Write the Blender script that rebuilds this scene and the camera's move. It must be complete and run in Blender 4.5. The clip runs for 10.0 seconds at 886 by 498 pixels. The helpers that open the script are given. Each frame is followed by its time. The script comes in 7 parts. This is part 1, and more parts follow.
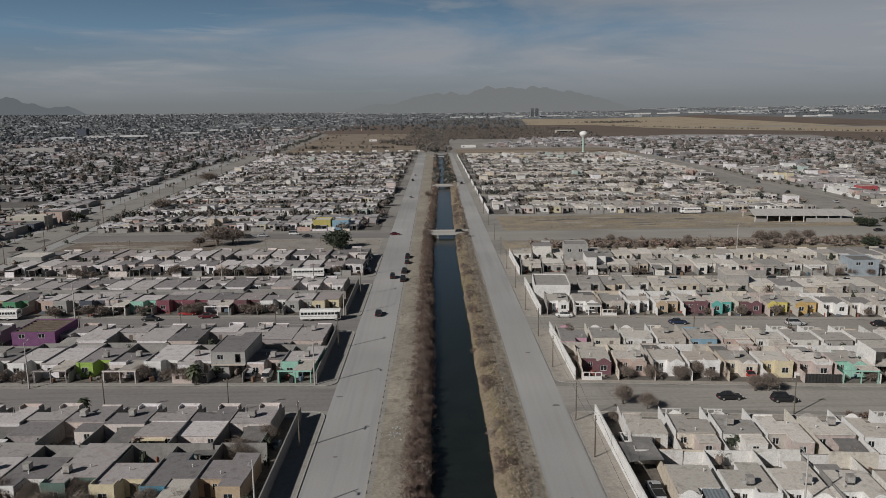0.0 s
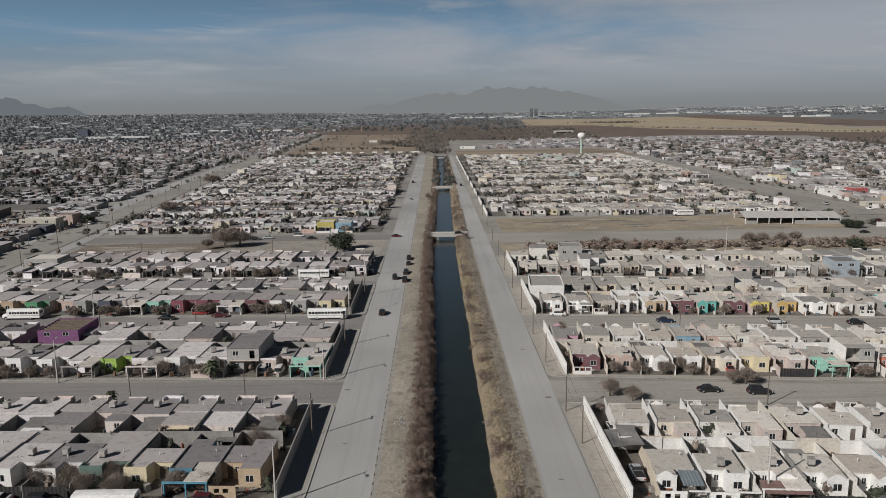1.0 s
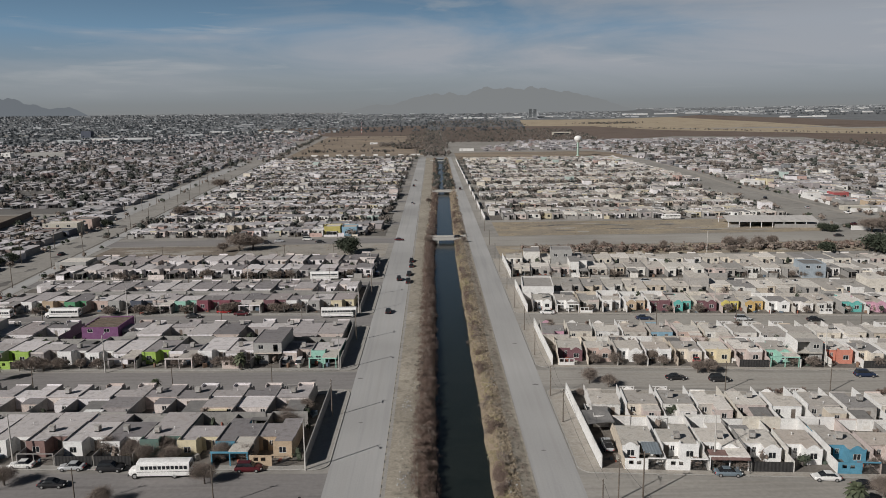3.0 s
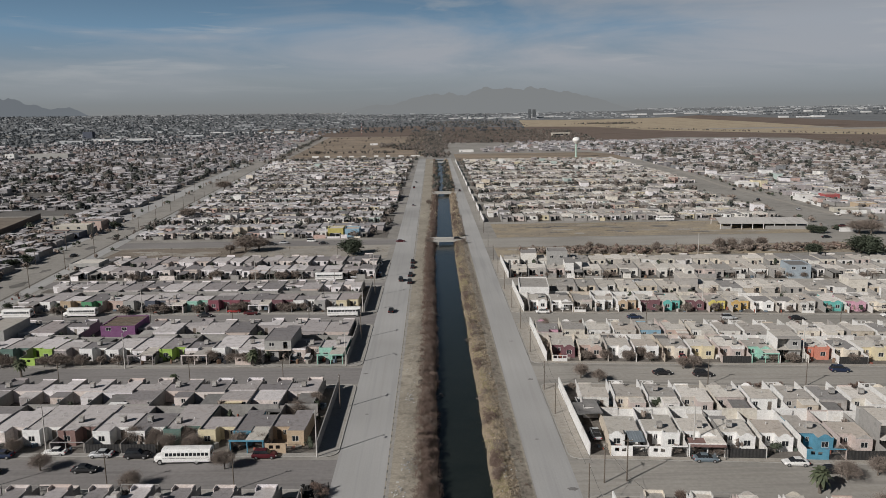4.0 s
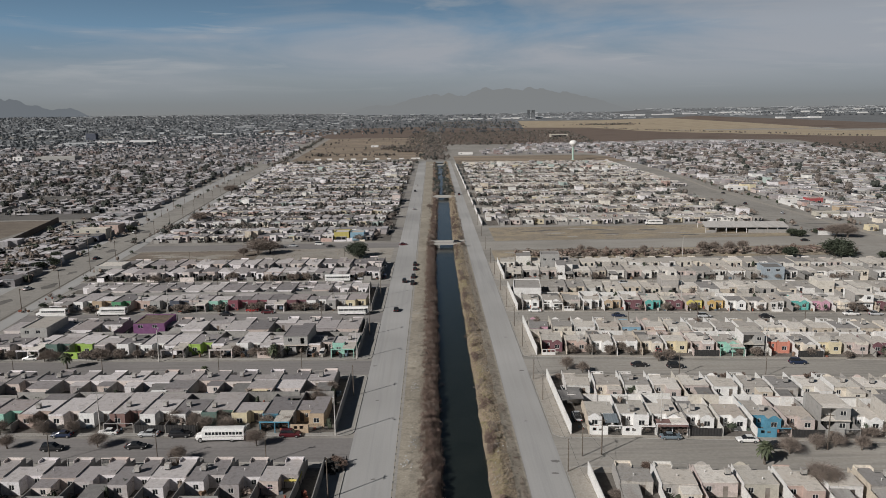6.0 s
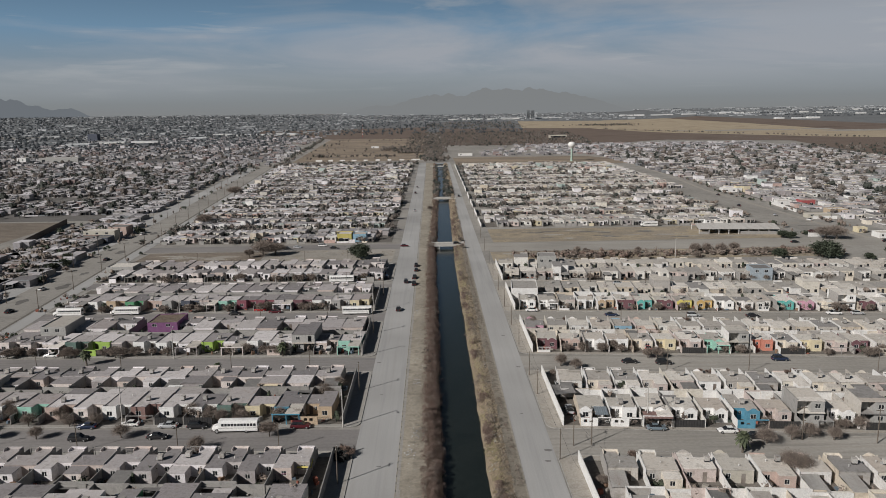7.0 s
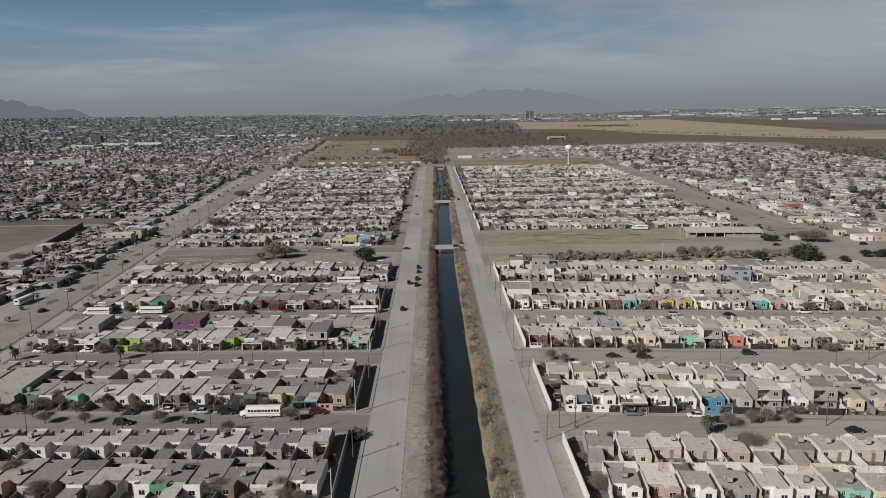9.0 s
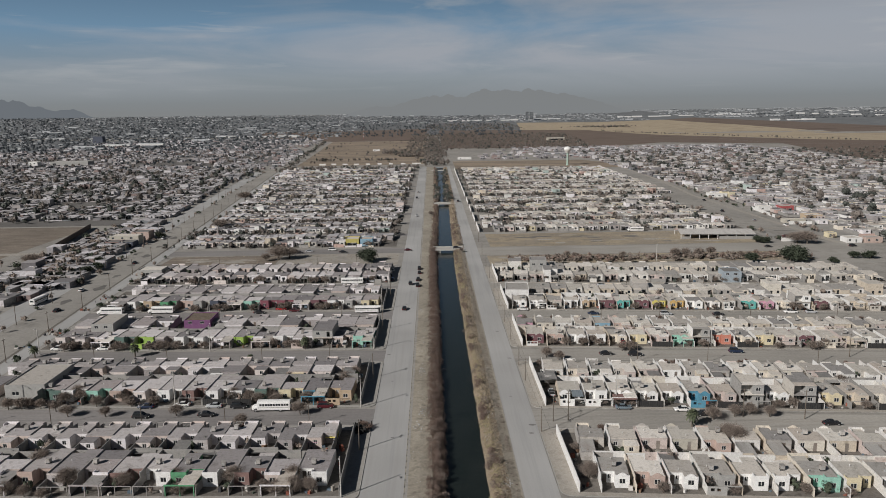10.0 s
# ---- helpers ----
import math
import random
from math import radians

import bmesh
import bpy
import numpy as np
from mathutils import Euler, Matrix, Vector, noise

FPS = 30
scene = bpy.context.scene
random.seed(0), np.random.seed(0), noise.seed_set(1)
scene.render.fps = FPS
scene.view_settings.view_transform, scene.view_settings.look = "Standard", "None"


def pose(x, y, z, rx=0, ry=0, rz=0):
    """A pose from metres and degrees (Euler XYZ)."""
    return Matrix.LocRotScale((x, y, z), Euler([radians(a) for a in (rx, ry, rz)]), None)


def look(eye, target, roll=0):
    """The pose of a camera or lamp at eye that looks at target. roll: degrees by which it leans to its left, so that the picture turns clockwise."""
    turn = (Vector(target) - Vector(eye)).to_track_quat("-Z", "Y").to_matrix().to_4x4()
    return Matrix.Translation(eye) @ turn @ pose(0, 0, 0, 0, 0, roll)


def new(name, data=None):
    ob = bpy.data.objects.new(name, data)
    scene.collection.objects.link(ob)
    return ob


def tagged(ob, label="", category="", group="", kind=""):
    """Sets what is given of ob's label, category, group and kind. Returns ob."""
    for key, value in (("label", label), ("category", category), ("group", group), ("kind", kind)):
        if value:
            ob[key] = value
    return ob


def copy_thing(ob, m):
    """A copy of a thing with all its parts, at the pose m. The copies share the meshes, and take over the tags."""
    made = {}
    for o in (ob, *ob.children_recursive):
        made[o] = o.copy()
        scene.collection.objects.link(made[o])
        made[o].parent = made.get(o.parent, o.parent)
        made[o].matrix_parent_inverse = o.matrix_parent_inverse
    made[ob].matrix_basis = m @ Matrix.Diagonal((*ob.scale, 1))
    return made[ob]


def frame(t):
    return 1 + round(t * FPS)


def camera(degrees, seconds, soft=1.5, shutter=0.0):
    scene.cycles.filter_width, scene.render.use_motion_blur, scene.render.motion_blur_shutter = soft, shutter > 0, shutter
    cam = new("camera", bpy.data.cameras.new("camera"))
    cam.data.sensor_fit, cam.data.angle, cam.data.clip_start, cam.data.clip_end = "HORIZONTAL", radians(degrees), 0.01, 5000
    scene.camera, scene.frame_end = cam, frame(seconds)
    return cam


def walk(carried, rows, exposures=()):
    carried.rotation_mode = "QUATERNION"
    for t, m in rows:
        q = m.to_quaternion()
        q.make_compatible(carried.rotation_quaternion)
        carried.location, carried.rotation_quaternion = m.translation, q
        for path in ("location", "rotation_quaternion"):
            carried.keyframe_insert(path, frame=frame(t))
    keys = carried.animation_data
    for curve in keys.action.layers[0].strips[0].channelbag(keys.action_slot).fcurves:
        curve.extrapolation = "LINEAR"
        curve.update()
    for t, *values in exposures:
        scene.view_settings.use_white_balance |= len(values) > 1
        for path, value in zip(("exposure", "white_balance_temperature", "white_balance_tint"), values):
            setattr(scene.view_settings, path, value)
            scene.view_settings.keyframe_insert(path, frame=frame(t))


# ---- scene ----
cam = camera(60.66, 10.0, soft=0.65)
PATH = [
    (0, (0.01, 0.00, 52.46), (1.01, 98.40, 34.65), -0.68),
    (0.5, (-0.12, -5.30, 53.82), (0.91, 93.09, 35.98), -0.69),
    (1, (-0.25, -10.62, 55.18), (0.81, 87.77, 37.33), -0.71),
    (1.5, (-0.38, -15.95, 56.55), (0.70, 82.44, 38.67), -0.72),
    (2, (-0.52, -21.28, 57.92), (0.58, 77.10, 40.02), -0.74),
    (2.5, (-0.65, -26.63, 59.30), (0.46, 71.75, 41.38), -0.75),
    (3, (-0.80, -31.98, 60.68), (0.34, 66.39, 42.75), -0.76),
    (3.5, (-0.94, -37.35, 62.07), (0.22, 61.02, 44.12), -0.77),
    (4, (-1.09, -42.72, 63.46), (0.09, 55.64, 45.49), -0.78),
    (4.5, (-1.24, -48.10, 64.85), (-0.04, 50.26, 46.87), -0.78),
    (5, (-1.39, -53.50, 66.25), (-0.18, 44.86, 48.26), -0.79),
    (5.5, (-1.55, -58.90, 67.66), (-0.32, 39.46, 49.65), -0.80),
    (6, (-1.71, -64.31, 69.07), (-0.47, 34.04, 51.04), -0.80),
    (6.5, (-1.88, -69.74, 70.49), (-0.62, 28.62, 52.44), -0.80),
    (7, (-2.04, -75.17, 71.91), (-0.77, 23.18, 53.85), -0.80),
    (7.5, (-2.21, -80.61, 73.33), (-0.93, 17.74, 55.26), -0.81),
    (8, (-2.39, -86.06, 74.76), (-1.09, 12.28, 56.68), -0.81),
    (8.5, (-2.56, -91.52, 76.20), (-1.25, 6.82, 58.11), -0.80),
    (9, (-2.74, -96.99, 77.64), (-1.42, 1.35, 59.53), -0.80),
    (9.5, (-2.92, -102.47, 79.08), (-1.59, -4.13, 60.97), -0.80),
    (10, (-3.11, -107.96, 80.53), (-1.77, -9.62, 62.41), -0.79),
]
EXPOSURES = [(0.0, -0.30), (0.5, -0.13), (1.0, -0.03), (10.0, -0.03)]
walk(cam, [(t, look(eye, target, roll)) for t, eye, target, roll in PATH], EXPOSURES)

# ---- light: clear winter sky with thin cloud, low sun behind the flight on its left ----
SUN_ELEV, SUN_AZ = 31.0, 231.6
world = bpy.data.worlds.new("sky_world")
scene.world = world
world.use_nodes = True
wn, wl = world.node_tree.nodes, world.node_tree.links
wn.clear()
w_out = wn.new("ShaderNodeOutputWorld")
w_bg = wn.new("ShaderNodeBackground")
w_sky = wn.new("ShaderNodeTexSky")
w_sky.sky_type, w_sky.sun_disc = "NISHITA", False
w_sky.sun_elevation, w_sky.sun_rotation = radians(SUN_ELEV), radians(SUN_AZ)
w_sky.air_density, w_sky.dust_density, w_sky.ozone_density = 1.0, 0.6, 1.0


def w_math(op, a, b):
    """A sum in the sky's nodes."""
    q = wn.new("ShaderNodeMath")
    q.operation = op
    for i, v in enumerate((a, b)):
        if isinstance(v, (int, float)):
            q.inputs[i].default_value = v
        else:
            wl.new(v, q.inputs[i])
    return q.outputs["Value"]


def w_blend(fac, a, b):
    q = wn.new("ShaderNodeMix")
    q.data_type = "RGBA"
    for key, v in (("Factor", fac), ("A", a), ("B", b)):
        if isinstance(v, tuple):
            q.inputs[key].default_value = (*v, 1)
        else:
            wl.new(v, q.inputs[key])
    return q.outputs["Result"]


def w_ramp(value, stops):
    r = wn.new("ShaderNodeValToRGB")
    e = r.color_ramp.elements
    while len(e) < len(stops):
        e.new(0.5)
    for i, (p, c) in enumerate(stops):
        e[i].position, e[i].color = p, (*c, 1)
    wl.new(value, r.inputs["Fac"])
    return r.outputs["Color"]


def w_noise(scale, stretch, detail, shift):
    mp = wn.new("ShaderNodeMapping")
    mp.inputs["Scale"].default_value, mp.inputs["Location"].default_value = stretch, shift
    nz = wn.new("ShaderNodeTexNoise")
    nz.inputs["Scale"].default_value, nz.inputs["Detail"].default_value, nz.inputs["Roughness"].default_value = scale, detail, 0.55
    nz.inputs["Distortion"].default_value = 0.5
    wl.new(w_co.outputs["Generated"], mp.inputs["Vector"])
    wl.new(mp.outputs["Vector"], nz.inputs["Vector"])
    return nz.outputs["Fac"]


w_co = wn.new("ShaderNodeTexCoord")
w_xyz = wn.new("ShaderNodeSeparateXYZ")
wl.new(w_co.outputs["Generated"], w_xyz.inputs["Vector"])
up = w_xyz.outputs["Z"]
w_dim = wn.new("ShaderNodeVectorMath")
w_dim.operation = "SCALE"
w_dim.inputs["Scale"].default_value = 0.15
wl.new(w_sky.outputs["Color"], w_dim.inputs[0])
# grey haze low over the plain, deepening to blue, then the clear sky above
haze = w_ramp(w_math("MULTIPLY", up, 4.0), [(0.0, (0.22, 0.231, 0.236)), (0.16, (0.238, 0.276, 0.303)), (0.40, (0.152, 0.258, 0.372)), (0.7, (0.11, 0.20, 0.32))])
w_ten = wn.new("ShaderNodeVectorMath")
w_ten.operation = "SCALE"
w_ten.inputs["Scale"].default_value = 10.0
low = w_ramp(up, [(0.10, (1, 1, 1)), (0.30, (0, 0, 0))])
drift = w_math("MULTIPLY", w_math("SUBTRACT", w_noise(1.0, (2.6, 2.6, 13.0), 6.0, (0.4, 0.1, 0.35)), 0.5), 3.3)
east = w_xyz.outputs["X"]
high = w_math("SUBTRACT", up, 0.05)
body = w_math("ADD", w_math("ADD", 0.70, w_math("MULTIPLY", east, 0.8)), w_math("MULTIPLY", high, w_math("SUBTRACT", w_math("MULTIPLY", east, 5.0), 3.4)))
thick = w_ramp(w_math("ADD", body, drift), [(0.12, (0, 0, 0)), (0.95, (0.85, 0.85, 0.85))])
wisps = w_ramp(w_noise(1.0, (5.0, 5.0, 48.0), 7.0, (1.7, 0.0, 2.0)), [(0.58, (0, 0, 0)), (0.80, (0.7, 0.7, 0.7))])
lift = w_ramp(up, [(0.012, (0, 0, 0)), (0.06, (1, 1, 1))])
w_veil = w_blend(w_math("MULTIPLY", thick, lift), haze, (0.352, 0.368, 0.402))
w_front = w_blend(w_math("MULTIPLY", wisps, lift), w_veil, (0.43, 0.44, 0.45))
wl.new(w_front, w_ten.inputs[0])
wl.new(w_blend(low, w_dim.outputs["Vector"], w_ten.outputs["Vector"]), w_bg.inputs["Color"])
w_bg.inputs["Strength"].default_value = 0.1
wl.new(w_bg.outputs["Background"], w_out.inputs["Surface"])

sun_data = bpy.data.lights.new("sun", "SUN")
sun_data.energy, sun_data.angle, sun_data.color = 4.3, radians(0.55), (1.0, 0.965, 0.925)
sun = new("sun", sun_data)
sa, se = radians(SUN_AZ), radians(SUN_ELEV)
sun.matrix_world = look((300 * math.sin(sa) * math.cos(se), 300 * math.cos(sa) * math.cos(se), 300 * math.sin(se)), (0, 0, 0))


# ---- materials ----
def surf(name, colours, scale=0.6, fine=9.0, rough=0.9, bump=0.25, metal=0.0, vary=None, spread=0.0, spec=0.3, depth=0.03, grain_by=0.13, huge=0.0, stretch=None):
    """A weathered surface: large stains between the colours, fine grain, relief. vary: 'object' or 'island' shifts the tone piece by piece."""
    m = bpy.data.materials.new(name)
    m.use_nodes = True
    n, l = m.node_tree.nodes, m.node_tree.links
    b = n["Principled BSDF"]
    b.inputs["Roughness"].default_value, b.inputs["Metallic"].default_value = rough, metal
    b.inputs["Specular IOR Level"].default_value = spec
    geo = n.new("ShaderNodeNewGeometry")
    big = n.new("ShaderNodeTexNoise")
    big.inputs["Scale"].default_value, big.inputs["Detail"].default_value, big.inputs["Roughness"].default_value = scale, 6.0, 0.6
    if stretch:
        mp = n.new("ShaderNodeMapping")
        mp.inputs["Scale"].default_value = stretch
        l.new(geo.outputs["Position"], mp.inputs["Vector"])
        l.new(mp.outputs["Vector"], big.inputs["Vector"])
    else:
        l.new(geo.outputs["Position"], big.inputs["Vector"])
    ramp = n.new("ShaderNodeValToRGB")
    e = ramp.color_ramp.elements
    while len(e) < len(colours):
        e.new(0.5)
    for i, c in enumerate(colours):
        e[i].position = 0.5 if len(colours) == 1 else 0.3 + 0.4 * i / (len(colours) - 1)
        e[i].color = (*c, 1)
    l.new(big.outputs["Fac"], ramp.inputs["Fac"])
    small = n.new("ShaderNodeTexNoise")
    small.inputs["Scale"].default_value, small.inputs["Detail"].default_value = fine, 4.0
    l.new(geo.outputs["Position"], small.inputs["Vector"])
    grain = n.new("ShaderNodeMapRange")
    grain.inputs["From Min"].default_value, grain.inputs["From Max"].default_value = 0.3, 0.7
    grain.inputs["To Min"].default_value, grain.inputs["To Max"].default_value = 1.0 - grain_by, 1.0 + grain_by
    l.new(small.outputs["Fac"], grain.inputs["Value"])
    tone = grain.outputs["Result"]
    if huge:
        wide = n.new("ShaderNodeTexNoise")
        wide.inputs["Scale"].default_value, wide.inputs["Detail"].default_value = huge, 3.0
        l.new(geo.outputs["Position"], wide.inputs["Vector"])
        span = n.new("ShaderNodeMapRange")
        span.inputs["From Min"].default_value, span.inputs["From Max"].default_value = 0.3, 0.7
        span.inputs["To Min"].default_value, span.inputs["To Max"].default_value = 0.84, 1.14
        l.new(wide.outputs["Fac"], span.inputs["Value"])
        both = n.new("ShaderNodeMath")
        both.operation = "MULTIPLY"
        l.new(tone, both.inputs[0]), l.new(span.outputs["Result"], both.inputs[1])
        tone = both.outputs["Value"]
    if vary:
        pick = n.new("ShaderNodeObjectInfo").outputs["Random"] if vary == "object" else geo.outputs["Random Per Island"]
        rng = n.new("ShaderNodeMapRange")
        rng.inputs["To Min"].default_value, rng.inputs["To Max"].default_value = 1.0 - spread, 1.0 + spread
        l.new(pick, rng.inputs["Value"])
        mul = n.new("ShaderNodeMath")
        mul.operation = "MULTIPLY"
        l.new(tone, mul.inputs[0]), l.new(rng.outputs["Result"], mul.inputs[1])
        tone = mul.outputs["Value"]
    sc = n.new("ShaderNodeVectorMath")
    sc.operation = "SCALE"
    l.new(ramp.outputs["Color"], sc.inputs[0]), l.new(tone, sc.inputs["Scale"])
    l.new(sc.outputs["Vector"], b.inputs["Base Color"])
    if bump:
        bp = n.new("ShaderNodeBump")
        bp.inputs["Strength"].default_value, bp.inputs["Distance"].default_value = bump, depth
        l.new(small.outputs["Fac"], bp.inputs["Height"])
        l.new(bp.outputs["Normal"], b.inputs["Normal"])
    return m


def mixed(name, paints, vary, rough=0.88, stain=0.8):
    """House paint or roof coat: one of several tones picked house by house, with stains and dust."""
    m = surf(name, [(0.66, 0.645, 0.62), (1, 1, 1), (0.84, 0.81, 0.77)], scale=stain, fine=5.0, rough=rough, bump=0.15, vary=vary, spread=0.05)
    n, l = m.node_tree.nodes, m.node_tree.links
    b = n["Principled BSDF"]
    pick = n.new("ShaderNodeObjectInfo").outputs["Random"] if vary == "object" else n.new("ShaderNodeNewGeometry").outputs["Random Per Island"]
    ramp = n.new("ShaderNodeValToRGB")
    ramp.color_ramp.interpolation = "CONSTANT"
    e = ramp.color_ramp.elements
    while len(e) < len(paints):
        e.new(0.5)
    for i, c in enumerate(paints):
        e[i].position, e[i].color = i / len(paints), (*c, 1)
    wh = n.new("ShaderNodeTexWhiteNoise")
    wh.noise_dimensions = "1D"
    l.new(pick, wh.inputs["W"])
    l.new(wh.outputs["Value"], ramp.inputs["Fac"])
    mul = n.new("ShaderNodeMix")
    mul.data_type, mul.blend_type = "RGBA", "MULTIPLY"
    mul.inputs["Factor"].default_value = 1.0
    l.new(b.inputs["Base Color"].links[0].from_socket, mul.inputs["A"])
    l.new(ramp.outputs["Color"], mul.inputs["B"])
    l.new(mul.outputs["Result"], b.inputs["Base Color"])
    return m


WALLS = [(0.74, 0.72, 0.68), (0.66, 0.62, 0.55), (0.78, 0.77, 0.75), (0.52, 0.49, 0.45), (0.70, 0.69, 0.66), (0.60, 0.53, 0.44), (0.42, 0.40, 0.38), (0.72, 0.66, 0.57), (0.76, 0.74, 0.72), (0.58, 0.50, 0.47)]
ROOFS = [(0.44, 0.415, 0.38), (0.55, 0.52, 0.48), (0.31, 0.295, 0.28), (0.49, 0.455, 0.415), (0.37, 0.345, 0.32), (0.62, 0.585, 0.545), (0.25, 0.24, 0.235), (0.43, 0.385, 0.345), (0.52, 0.485, 0.445)]
ROOFS_L = [(0.42, 0.40, 0.38), (0.54, 0.52, 0.49), (0.22, 0.212, 0.205), (0.40, 0.38, 0.355), (0.25, 0.24, 0.23), (0.62, 0.60, 0.57), (0.30, 0.285, 0.272), (0.37, 0.34, 0.318), (0.56, 0.54, 0.51), (0.50, 0.48, 0.45)]
WALLS_L = [(0.74, 0.725, 0.70), (0.64, 0.60, 0.55), (0.78, 0.77, 0.75), (0.46, 0.44, 0.415), (0.70, 0.69, 0.67), (0.55, 0.48, 0.42), (0.34, 0.32, 0.305), (0.66, 0.61, 0.55), (0.72, 0.70, 0.68)]
OLD_WALLS = [(0.33, 0.325, 0.32), (0.24, 0.234, 0.23), (0.60, 0.59, 0.58), (0.17, 0.166, 0.163), (0.36, 0.34, 0.32), (0.27, 0.215, 0.195), (0.55, 0.545, 0.535), (0.22, 0.235, 0.235)]
OLD_ROOFS = [(0.30, 0.295, 0.29), (0.62, 0.615, 0.605), (0.42, 0.415, 0.405), (0.20, 0.195, 0.19), (0.55, 0.545, 0.53), (0.33, 0.32, 0.305), (0.46, 0.45, 0.435)]
# far city tones: the blue-grey of distance haze is mixed into the paint
HAZED_CITY = [(0.155, 0.168, 0.18), (0.21, 0.224, 0.236), (0.12, 0.131, 0.143), (0.42, 0.435, 0.45), (0.17, 0.183, 0.195), (0.25, 0.26, 0.27)]


def cooler_tones(tones, k):
    """The same coats with a little less yellow dust."""
    return [(r * 1.02, g * 0.995, b * k) for r, g, b in tones]


